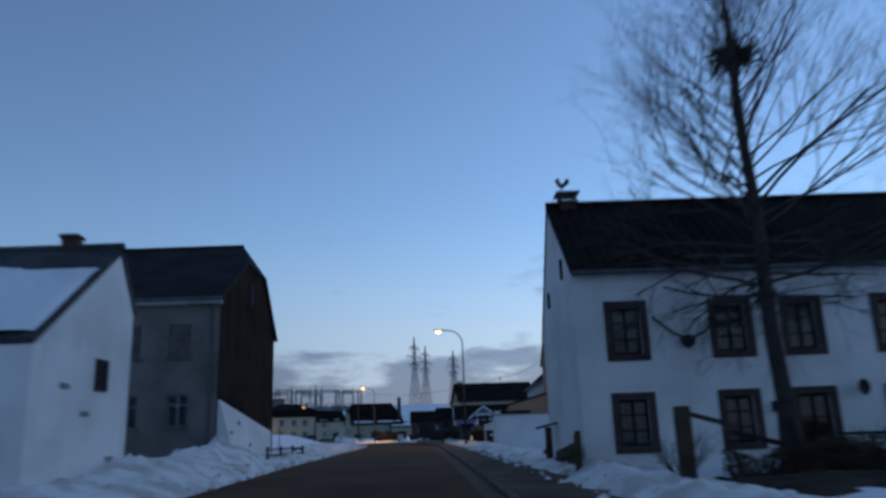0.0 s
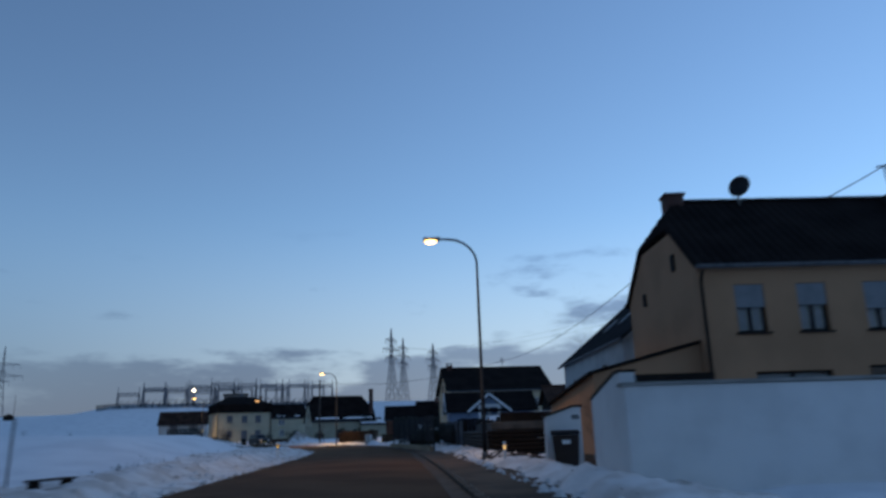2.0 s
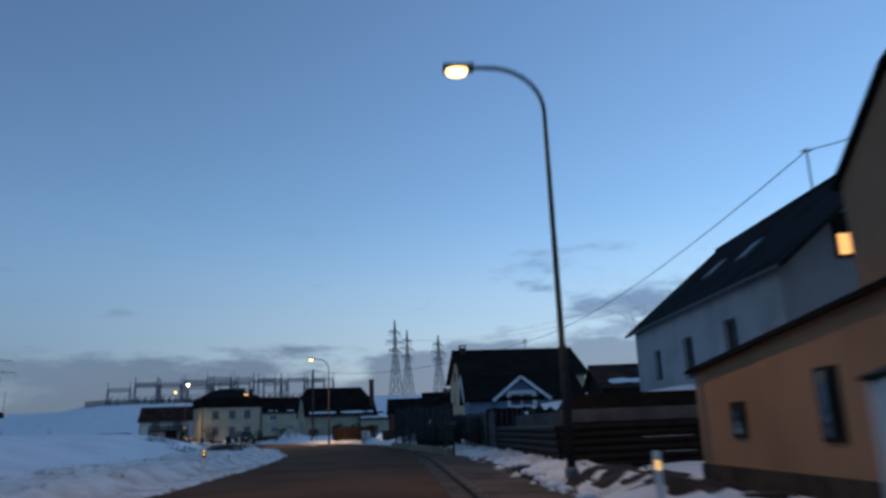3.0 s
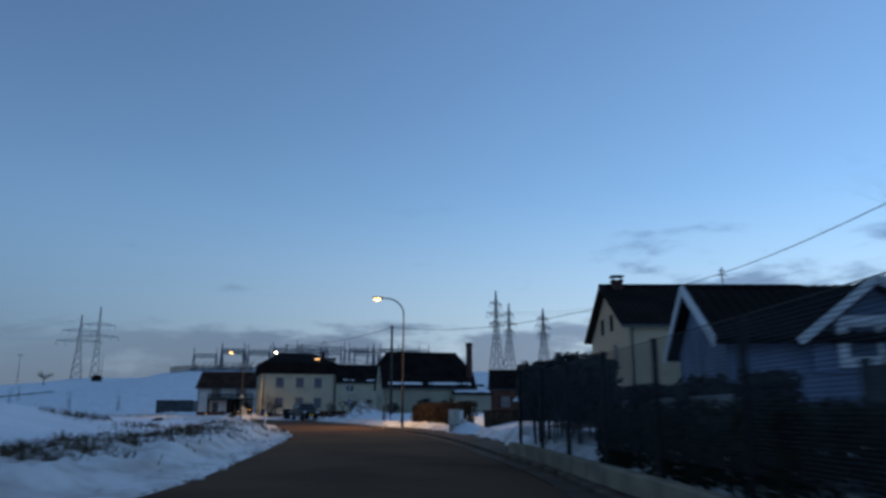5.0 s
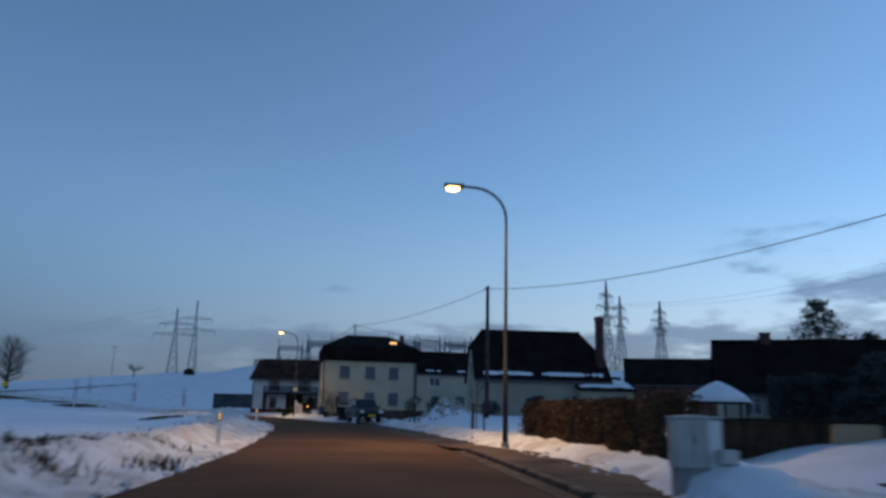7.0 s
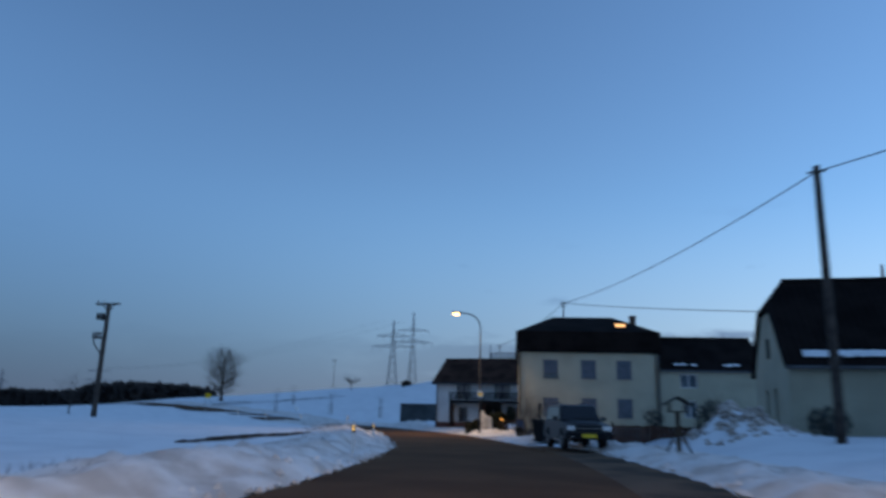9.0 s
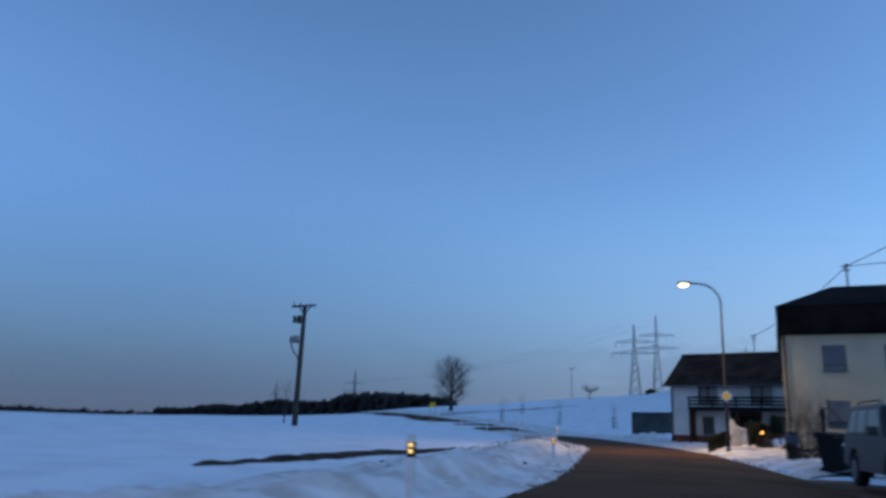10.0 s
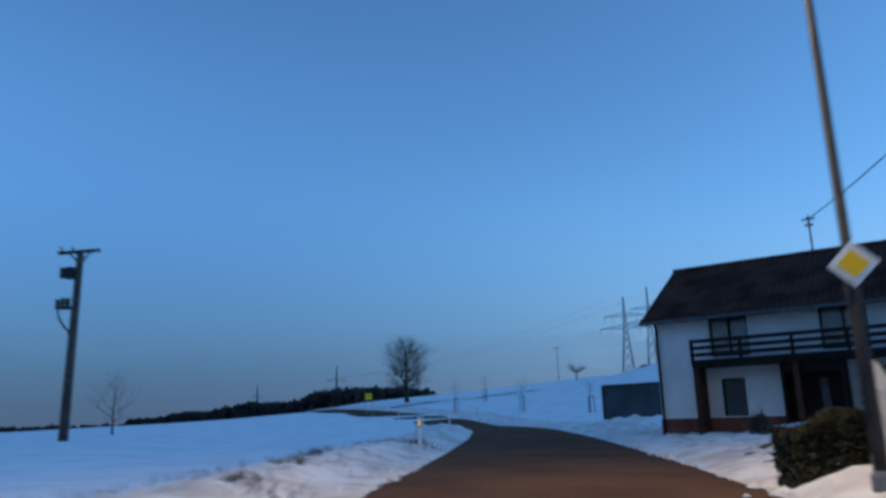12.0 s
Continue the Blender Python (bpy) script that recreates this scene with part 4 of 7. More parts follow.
# yellow house
yellow = house("yellow_house", "yellow rendered house with dark pitched roof and chimney cowl", (4.0, 108.9, 0), 5.8, 10.9, 9.8, 0.3, 5.7, 8.35, YELLOW_WALL, ROOF_DARK,
               over=0.3, verge=0.45, style="casement", behind=CURTAIN, frame_mat=WHITE_PAINT, sill=CONCRETE,
               left=[(2.0, 3.2, 3.6, 4.95), (6.0, 7.2, 3.6, 4.95), (2.1, 3.2, 1.45, 2.55), (6.0, 7.1, 1.45, 2.55), (3.2, 3.75, 5.75, 6.65, DARK), (5.6, 6.15, 5.75, 6.65, DARK)],
               front=[(1.9, 3.1, 3.85, 5.1, {"behind": BLIND}), (5.5, 6.7, 3.5, 4.8), (8.4, 9.6, 3.5, 4.8)])
chimney(yellow, 0.55, 4.6, 7.8, 8.75, 0.55, 0.55, CHIMNEY, GALVANISED)
downpipe(yellow, 0.1, 0, 0.4, 5.6)
part("roof_mast", Mesh().tube([(6.8, 4.9, 8.3), (6.8, 4.9, 9.6)], 0.045, 6).beam((6.5, 4.9, 9.15), (7.1, 4.9, 9.15), 0.06).beam((6.6, 4.9, 9.4), (7.0, 4.9, 9.4), 0.06), GALVANISED, yellow)

# blue garden house with white trim
blue = thing("garden_house", "blue boarded garden house with white bargeboards", "shed", (2.8, 86.8, 0), 0)
part("wall", wall_with_holes(Mesh(), 6.6, 0.6, 2.9, [], 0.12), BLUE_WOOD, blue)
part("gable", Mesh().prism([(0.121, 0.6), (0.121, 2.9), (2.4, 4.15), (4.7, 2.9), (4.7, 0.6)], "x", 0.0, 0.12), BLUE_WOOD, blue)
part("gable", Mesh().prism([(1.75, 2.1), (1.75, 2.9), (3.1, 3.95), (4.45, 2.9), (4.45, 2.1)], "y", -0.12, -0.003), BLUE_WOOD, blue)
for sgn, y0, y1 in ((1, -0.35, 2.4), (-1, 5.05, 2.4)):
    part("roof", slope(Mesh(), (-0.3, y0, 2.82), (1, 0, 0), (0, y1 - y0, 1.5), 7.2, lambda a: 3.1, 0.25), ROOF_DARK, blue)
part("dormer_roof", slope(Mesh(), (1.45, -0.35, 2.75), (0, 1, 0), (1.65, 0, 1.3), 2.6, lambda a: 2.15, 0.25), ROOF_DARK, blue)
part("dormer_roof", slope(Mesh(), (4.75, -0.35, 2.75), (0, 1, 0), (-1.65, 0, 1.3), 2.6, lambda a: 2.15, 0.25), ROOF_DARK, blue)
part("bargeboard", Mesh().beam((-0.32, -0.42, 2.74), (-0.32, 2.4, 4.3), 0.05, 0.22).beam((-0.32, 5.15, 2.74), (-0.32, 2.4, 4.3), 0.05, 0.22), WHITE_PAINT, blue, "white bargeboard")
part("bargeboard", Mesh().beam((1.4, -0.4, 2.72), (3.1, -0.4, 4.06), 0.05, 0.18).beam((4.8, -0.4, 2.72), (3.1, -0.4, 4.06), 0.05, 0.18), WHITE_PAINT, blue, "white bargeboard")
window_at(blue, 2.4, 3.8, 2.36, 3.12, pose(0, -0.2, 0), WHITE_PAINT, depth=0.02, style="cross", surround=WHITE_PAINT, sill=WHITE_PAINT)

# cream house by the bend
cream = thing("cream_house", "cream rendered two-storey house with dark mansard roof", "house", (-36.9, 171.0, 0), 25)
CW, CD = 10.15, 8.5
cream_holes = [(1.8, 2.88, 4.65, 6.0), (4.55, 5.63, 4.65, 6.0), (7.1, 8.18, 4.65, 6.0), (1.8, 2.88, 1.9, 3.25), (4.55, 5.63, 1.4, 3.25), (7.1, 8.18, 1.9, 3.25)]
part("wall", wall_with_holes(Mesh(), CW, 0.3, 6.53, cream_holes), CREAM_WALL, cream)
for m, length, gaps in ((pose(0, CD, 0, 0, 0, -90), CD, [(2.0, 2.9, 4.7, 5.95), (5.4, 6.3, 4.7, 5.95), (5.4, 6.3, 2.0, 3.2)]), (pose(CW, 0, 0, 0, 0, 90), CD, []), (pose(CW, CD, 0, 0, 0, 180), CW, [])):
    part("wall", wall_with_holes(Mesh(), length - 0.002, 0.3, 6.53, gaps), CREAM_WALL, cream, m=m @ pose(0, -0.003, 0))
    for q in gaps:
        window_at(cream, *q, m, WHITE_PAINT, style="casement", behind=CURTAIN, sill=CONCRETE)
for q in cream_holes:
    window_at(cream, *q, Matrix(), ZINC, style="plain", behind=CURTAIN, sill=CONCRETE, shutter=q[3] - q[2] - (0.02 if q[0] > 2 else 0.35), blind=BLUE_BLIND)
part("eaves_board", Mesh().box(-0.22, CW + 0.22, -0.22, CD + 0.22, 6.53, 6.68), ROOF_DARK, cream)
for o, s, v, length in (((-0.2, -0.2, 6.7), (1, 0, 0), (0, 0.22, 1.4), CW + 0.4), ((-0.2, CD + 0.2, 6.7), (1, 0, 0), (0, -0.22, 1.4), CW + 0.4), ((-0.2, -0.2, 6.7), (0, 1, 0), (0.22, 0, 1.4), CD + 0.4), ((CW + 0.2, -0.2, 6.7), (0, 1, 0), (-0.22, 0, 1.4), CD + 0.4)):
    part("mansard", slope(Mesh(), o, s, v, length, lambda a: 1.42, 0.25, 0.1), ROOF_DARK, cream)
run_up = math.hypot(4.3, 1.65)
for yy, sg in ((-0.05, 1), (CD + 0.05, -1)):
    part("roof", slope(Mesh(), (-0.1, yy, 8.06), (1, 0, 0), (0, sg * 4.3, 1.65), CW + 0.2, lambda a: run_up * min(1, a / 2.9, (CW + 0.2 - a) / 2.9)), ROOF_DARK, cream)
hip_up = math.hypot(2.9, 1.65)
for xx, sg in ((-0.1, 1), (CW + 0.1, -1)):
    part("hip", slope(Mesh(), (xx, -0.05, 8.06), (0, 1, 0), (sg * 2.9, 0, 1.65), CD + 0.1, lambda a: hip_up * min(a / 4.3, (CD + 0.1 - a) / 4.3)), ROOF_DARK, cream)
chimney(cream, 9.0, 4.2, 8.8, 9.85, 0.45, 0.45)
sky_light = part("roof_window", Mesh().box(-0.45, 0.45, -0.04, 0.04, -0.25, 0.3), DARK_WOOD, cream, m=pose(7.6, 1.05, 8.65, -52))
part("lit_pane", Mesh().box(-0.38, 0.38, -0.055, -0.045, -0.19, 0.24), WARM_ROOM, sky_light, "roof window glowing orange")
part("roof_mast", Mesh().tube([(3.6, 4.2, 9.6), (3.6, 4.2, 11.0)], 0.05, 6).beam((3.35, 4.2, 10.85), (3.85, 4.2, 10.85), 0.07).beam((3.45, 4.2, 10.6), (3.75, 4.2, 10.6), 0.08), BLACK_STEEL, cream, "steel roof mast carrying the cable")
downpipe(cream, 0.1, 0, 0.8, 6.5, DARK_WOOD)
downpipe(cream, CW - 0.1, 0, 0.8, 6.5)
link = house("link_building", "cream rendered link building with low dark roof", (-27.65, 175.3, 0), 25, 7.4, 7.0, 0.3, 5.4, 7.9, CREAM_WALL, ROOF_DARK, over=0.2, verge=0.0, style="casement", behind=CURTAIN,
             front=[(1.6, 2.5, 2.0, 3.2), (1.4, 2.6, 4.1, 5.1), (4.4, 5.3, 0.9, 3.0, DARK)], frame_mat=WHITE_PAINT)
snow_on_roof(link, (0.3, -0.1, 5.62), (1, 0, 0), (0, 3.5, 2.2), 5.6, 0.6, 47, -0.8, 0.04, 0.09)

# balcony house
bal = house("balcony_house", "white house with brown tiled roof and dark timber balcony", (-51.95, 184.35, 0), 12.6, 9.4, 8.0, 0.3, 5.2, 7.5, WHITE_WALL, ROOF_BROWN, over=0.55, verge=0.35, style="casement", behind=PALE_CURTAIN,
            frame_mat=DARK_WOOD, base=(1.0, RED_BRICK), rib=0.22, amp=0.075,
            front=[(2.1, 3.5, 3.5, 4.95), (5.9, 7.4, 3.5, 4.95), (2.35, 3.2, 1.35, 2.7, {"behind": None, "style": "plain"}), (7.2, 8.3, 1.35, 2.75)])
# added dark panels put the shade of the porch recess into colour
porch = part("porch", Mesh().box(4.65, 4.75, -1.0, -0.01, 0.3, 3.09).box(6.5, 6.6, -1.0, -0.01, 0.3, 3.09).box(4.76, 6.49, -0.08, -0.01, 0.3, 3.09).box(4.76, 6.49, -1.0, -0.09, 2.75, 3.09), DARK_WOOD, bal, "porch under the balcony, recess shade in its dark panels")
part("porch_door", bevelled(Mesh().box(5.7, 5.95, -0.13, -0.085, 1.2, 2.55), 0.01), ZINC, porch, "pale door leaf")
balcony = part("balcony", Mesh().box(1.75, 8.65, -1.3, -0.01, 3.1, 3.28), DARK_WOOD, bal, "dark timber balcony across the front")
for k in range(4):
    part("rail_board", Mesh().box(1.75, 8.65, -1.36, -1.31, 3.22 + 0.245 * k, 3.36 + 0.245 * k), DARK_WOOD, balcony)
for x in (1.8, 3.5, 5.2, 6.9, 8.6):
    part("rail_post", Mesh().box(x - 0.05, x + 0.05, -1.31, -1.22, 3.28, 4.1), DARK_WOOD, balcony)
for x in (1.85, 5.2, 8.55):
    part("support_post", Mesh().box(x - 0.09, x + 0.09, -1.25, -1.07, 0.3, 3.1), REDWOOD, bal)
part("side_board", Mesh().box(1.76, 1.84, -1.06, -0.01, 0.6, 3.09), REDWOOD, bal)
part("roof_mast", Mesh().tube([(5.4, 4.0, 7.4), (5.4, 4.0, 9.2)], 0.045, 6).beam((5.15, 4.0, 9.05), (5.65, 4.0, 9.05), 0.07).beam((5.25, 4.0, 8.8), (5.55, 4.0, 8.8), 0.09), GALVANISED, bal, "steel roof mast carrying the cable")
downpipe(bal, 0.1, 0, 0.7, 5.0, DARK_WOOD)

# barn with the half-hipped roof
barn = house("stone_barn", "long cream barn with high half-hipped dark roof", (-17.0, 154.3, 0), 17, 10.6, 8.0, 0.2, 4.2, 8.1, CREAM_WALL, ROOF_DARK, hip=(0.35, 0.62), over=0.35, verge=0.2, style="casement", frame_mat=DARK_WOOD,
             front=[(4.6, 5.4, 1.9, 2.8), (7.6, 8.4, 1.9, 2.8)], left=[(2.6, 3.3, 1.2, 3.2), (4.6, 5.3, 1.2, 3.2), (3.7, 4.2, 4.6, 5.5)], category="barn")
snow_on_roof(barn, (0.6, -0.1, 4.35), (1, 0, 0), (0, 4.0, 3.9), 9.6, 0.42, 51, 0.0, 0.05, 0.08)
lean = house("barn_annex", "low cream annex with snow on its shallow roof", (-9.0, 155.6, 0), 17, 4.2, 5.0, 0.2, 3.3, 4.3, CREAM_WALL, ROOF_DARK, ridge_y=4.2, over=0.3, verge=0.2, gutter=False, frame_mat=DARK_WOOD, front=[(1.2, 2.0, 1.7, 2.5)], category="outbuilding")
snow_on_roof(lean, (0.0, -0.1, 3.5), (1, 0, 0), (0, 4.2, 1.0), 4.2, 3.2, 55, 0.3)
stack = tagged(part("brick_chimney", Mesh().lathe([(0.42, 0), (0.38, 3), (0.36, 8.2), (0.42, 8.3), (0.42, 8.6), (0.36, 8.6)], 14), CHIMNEY, m=pose(-7.55, 158.4, 0.7)), "tall dark free-standing brick chimney stack", "chimney")

# dark shed between the yellow and the gabled house
shed_b = house("garden_shed", "dark brown timber shed with low snow-edged roof", (10.6, 86.0, 0), 0, 6.6, 4.2, 0.6, 3.3, 4.45, DARK_WOOD, ROOF_BROWN, over=0.3, verge=0.3, gutter=False, category="shed")
snow_on_roof(shed_b, (0.1, -0.15, 3.44), (1, 0, 0), (0, 2.1, 1.15), 6.4, 0.6, 91, 0.0, 0.05, 0.1)

# darker houses further back on the right
house("dark_house", "dark-roofed house behind the gardens", (-5.5, 166.0, 0), 0, 8.2, 7.0, 0.5, 4.2, 6.5, RED_BRICK, ROOF_DARK, front=[(1.5, 2.5, 2.0, 3.2), (5.0, 6.0, 2.0, 3.2)], behind=CURTAIN)
back_b = house("long_house", "long low house with wide dark roof", (0.3, 145.8, 0), -3, 11.5, 7.0, 0.5, 3.2, 6.3, CREAM_WALL, ROOF_DARK, over=0.5, verge=0.4, front=[(1.2, 2.2, 1.6, 2.7), (4.5, 5.7, 1.6, 2.7), (8.6, 9.6, 1.6, 2.7)], behind=CURTAIN)
chimney(back_b, 3.0, 3.5, 6.0, 7.0, 0.6, 0.6)
part("aerial", Mesh().tube([(5.0, 3.5, 6.3), (5.0, 3.5, 7.6)], 0.025, 6).beam((4.5, 3.5, 7.45), (5.5, 3.5, 7.45), 0.04), GALVANISED, back_b)


def pavilion(x, y, z, r, wall_h, roof_h, label):
    p = thing("garden_pavilion", label, "pavilion", (x, y, z), 10)
    for k in range(6):
        a = math.radians(60 * k)
        part("post", Mesh().tube([(r * 0.9 * math.cos(a), r * 0.9 * math.sin(a), -0.3), (r * 0.9 * math.cos(a), r * 0.9 * math.sin(a), wall_h)], 0.06, 6), BROWN_WOOD, p)
    part("roof", Mesh().lathe([(r, wall_h - 0.06), (r * 1.06, wall_h), (r * 0.35, wall_h + roof_h * 0.75), (0.08, wall_h + roof_h)], 6), ROOF_DARK, p)
    part("roof_snow", Mesh().lathe([(r * 1.04, wall_h + 0.02), (r * 0.8, wall_h + roof_h * 0.42), (r * 0.36, wall_h + roof_h * 0.85), (0.1, wall_h + roof_h + 0.07)], 18), SNOW, p, "snow cover on the roof", smooth=True)


pavilion(-0.6, 141.0, 1.0, 1.75, 1.25, 1.1, "small round garden pavilion with snow-covered roof")
pavilion(4.0, 119.0, 0.6, 2.1, 0.8, 0.7, "low garden shelter under a dome of snow")

# metal container beside the balcony house
box = thing("container", "dark grey-blue steel container beside the snow heap", "container", (-66.2, 199.6, 1.05), 5)
part("body", slope(Mesh(), (0, 0, 0), (1, 0, 0), (0, 0.0001, 1), 6.5, lambda a: 2.2, 0.25, 0.05, 0.03).box(0, 6.5, 0.06, 2.4, 0, 2.2), material("container_paint", (0.085, 0.095, 0.10), 0.7, 0.8, 0.15, 0.2), box)
part("frame", Mesh().box(-0.05, 0.05, -0.06, 0.04, 0, 2.3).box(6.45, 6.55, -0.06, 0.04, 0, 2.3).box(0.05, 6.45, -0.06, 0.02, 2.2, 2.32), BLACK_STEEL, box)
part("roof_snow", Mesh().box(0.05, 6.45, 0.1, 2.35, 2.2, 2.27), SNOW, box)

# ---- lamps, poles and cables ----


def street_lamp(x, y, angle, height=8.0, arm=1.75, power=1900.0, label="galvanised street lamp with curved arm, alight"):
    z = land(x, y)
    lamp = thing("street_lamp", label, "street lamp", (x, y, z - 0.1), angle, group="street lamps along the road")
    h = height
    bend = [(-1.15 + 1.15 * math.cos(a), 0, h - 0.40 + 1.05 * math.sin(a)) for a in [radians(q) for q in range(0, 91, 9)]]
    part("mast", Mesh().tube([(0, 0, 0), (0, 0, 2.6), (0, 0, 2.62), (0, 0, h * 0.7), *bend, (-arm + 0.2, 0, h + 0.67)], [0.09, 0.085, 0.065, 0.055] + [0.045] * 11 + [0.04], 10), MAST_STEEL, lamp, smooth=True)
    part("base", Mesh().lathe([(0.13, 0), (0.13, 0.25), (0.1, 0.32)], 10), GALVANISED, lamp)
    head = part("lamp_head", bevelled(Mesh().box(-arm - 0.38, -arm + 0.3, -0.13, 0.13, h + 0.60, h + 0.74), 0.035), GALVANISED, lamp)
    part("lamp_glass", Mesh().lathe([(0.05, -0.12), (0.11, -0.09), (0.15, 0.0)], 14).moved(Matrix.Translation((-arm - 0.08, 0, h + 0.61)) @ Matrix.Diagonal((1.7, 1, 1, 1))), SODIUM, head, "glowing amber lamp glass")
    data = bpy.data.lights.new("lamp_light", "SPOT")
    data.energy, data.color, data.spot_size, data.spot_blend, data.shadow_soft_size = power, (1.0, 0.70, 0.39), radians(165), 0.45, 0.12
    bulb = new("lamp_light", data)
    bulb.parent = lamp
    bulb.matrix_local = pose(-arm - 0.1, 0, h + 0.44, 0, 16, 0)
    return lamp


street_lamp(2.83, 57.0, 0, power=400.0)
street_lamp(-9.42, 120.1, 20)
lamp3 = street_lamp(-38.85, 168.6, 42, height=7.93, power=1300.0)
sign = part("priority_sign", Mesh().prism([(-0.29, 0), (0, -0.29), (0.29, 0), (0, 0.29)], "y", -0.012, 0.012), SIGN_WHITE, lamp3, "white-edged yellow diamond road sign", m=pose(0.0, -0.11, 2.78, 0, 0, -20))
part("sign_face", Mesh().prism([(-0.185, 0), (0, -0.185), (0.185, 0), (0, 0.185)], "y", -0.02, -0.0125), SIGN_YELLOW, sign, "yellow diamond")


def wooden_pole(x, y, height, label, lean=0.0, r=0.14, name="utility_pole"):
    z = land(x, y)
    p = thing(name, label, "utility pole", (x, y, z - 0.2))
    part("shaft", Mesh().tube([(0, 0, 0), (lean * 0.5, 0, height * 0.5), (lean, 0, height)], [r * 1.15, r, r * 0.8], 10), POLE_WOOD, p, smooth=True)
    return p, Vector((x + lean, y, z - 0.2 + height))


pole2, POLE2_TOP = wooden_pole(-14.95, 147.6, 9.4, "dark wooden utility pole carrying overhead cable")
part("bracket", Mesh().beam((-0.3, 0, 9.2), (0.3, 0, 9.2), 0.06), BLACK_STEEL, pole2)

tp = thing("transformer_pole", "leaning wooden power pole with switchgear and crossarm", "utility pole", (-88.2, 172.5, land(-88.2, 172.5) - 0.3), 58)
part("shaft", Mesh().tube([(0, 0, 0), (0.08, 0, 6), (0.2, 0, 12.7)], [0.31, 0.27, 0.22], 12), POLE_WOOD, tp, smooth=True)
part("crossarm", Mesh().beam((-1.15, -0.25, 12.5), (1.35, 0.3, 12.85), 0.2, 0.22).beam((-0.45, -0.15, 12.55), (0.2, 0, 11.8), 0.1).beam((0.8, 0.15, 12.7), (0.25, 0, 11.8), 0.1), BLACK_STEEL, tp)
for k in (-1.0, -0.45, 0.75):
    part("insulator", Mesh().lathe([(0.05, 0), (0.1, 0.08), (0.06, 0.14), (0.1, 0.2), (0.04, 0.3)], 8, (0.25 + k * 1.2, k * 0.25, 12.68)), CONCRETE, tp)
part("switch_frame", Mesh().box(-0.95, 0.3, -0.15, 0.15, 11.1, 11.24).box(-0.95, -0.62, -0.2, 0.2, 10.85, 11.55).box(-0.55, -0.08, -0.2, 0.2, 10.8, 11.6), BLACK_STEEL, tp)
part("fuse_frame", Mesh().box(-1.1, 0.1, -0.12, 0.12, 8.75, 8.92).box(-1.1, -0.88, -0.13, 0.13, 8.9, 9.4).box(-0.78, -0.56, -0.13, 0.13, 8.9, 9.5).box(-0.46, -0.24, -0.13, 0.13, 8.9, 9.5), BLACK_STEEL, tp)
part("cable_loop", Mesh().tube([(-0.95, 0, 8.75), (-0.85, 0, 8.2), (-0.55, 0, 7.7), (-0.2, 0, 7.3), (-0.05, 0, 6.6)], 0.07, 6), BLACK_STEEL, tp)


def cable(a, b, sag, r=0.022, label="thin black overhead cable between house masts", n=14):
    a, b = Vector(a), Vector(b)
    pts = [a.lerp(b, k / n) - Vector((0, 0, 4 * sag * (k / n) * (1 - k / n))) for k in range(n + 1)]
    tagged(part("overhead_cable", Mesh().tube(pts, r, 5), PLASTIC_BLACK), label, "cable", group="overhead cables")


def world_of(ob, p):
    return (ob.matrix_basis @ Vector(p))


M_OR, M_GH, M_YH = world_of(orange, (8.6, 3.3, 9.95)), world_of(gable, (8.4, 4.5, 10.5)), world_of(yellow, (6.8, 4.9, 9.25))
M_WC, M_BAL = world_of(cream, (3.6, 4.2, 10.85)), world_of(bal, (5.4, 4.0, 9.05))
cable((24, 30, 15.2), M_OR, 0.5)
cable(M_OR, M_GH, 0.6)
cable(M_GH, M_YH, 1.1)
cable(M_YH, POLE2_TOP - Vector((0, 0, 0.2)), 1.35)
cable(POLE2_TOP - Vector((0, 0, 0.2)), M_WC, 0.55)
cable(M_WC, world_of(barn, (0.2, 3.0, 6.65)), 0.1)
cable(M_WC, M_BAL, 0.4)

# ---- trees and hedges ----


def branches(mesh, p, d, length, r, depth, rng, spread=0.5, up=0.12, kids=(2, 4), tips=0.55, shrink=(0.6, 0.8), sides=(6, 5, 4, 3, 3, 3, 3)):
    """Grows one limb and what stands on it."""
    n = 4 if depth > 1 else 2
    pts, rad = [Vector(p)], [r]
    d = Vector(d).normalized()
    for k in range(n):
        d = (d + Vector((rng.uniform(-1, 1), rng.uniform(-1, 1), rng.uniform(-1, 1))) * 0.13 + Vector((0, 0, up * 0.5))).normalized()
        pts.append(pts[-1] + d * length / n)
        rad.append(r * (1 - (1 - tips) * (k + 1) / n))
    mesh.tube(pts, rad, sides[max(0, 6 - depth)] if depth < 6 else 7)
    if depth == 0:
        return
    for _ in range(rng.randint(*kids)):
        f = rng.uniform(0.35, 1.0)
        i = min(int(f * n), n - 1)
        at = pts[i].lerp(pts[i + 1], f * n - i)
        side = Vector((rng.gauss(0, 1), rng.gauss(0, 1), rng.gauss(0, 0.5)))
        nd = (d * (1 - spread) + side.normalized() * spread + Vector((0, 0, up))).normalized()
        branches(mesh, at, nd, length * rng.uniform(*shrink), rad[i] * rng.uniform(0.45, 0.65), depth - 1, rng, spread, up, kids, tips, shrink, sides)


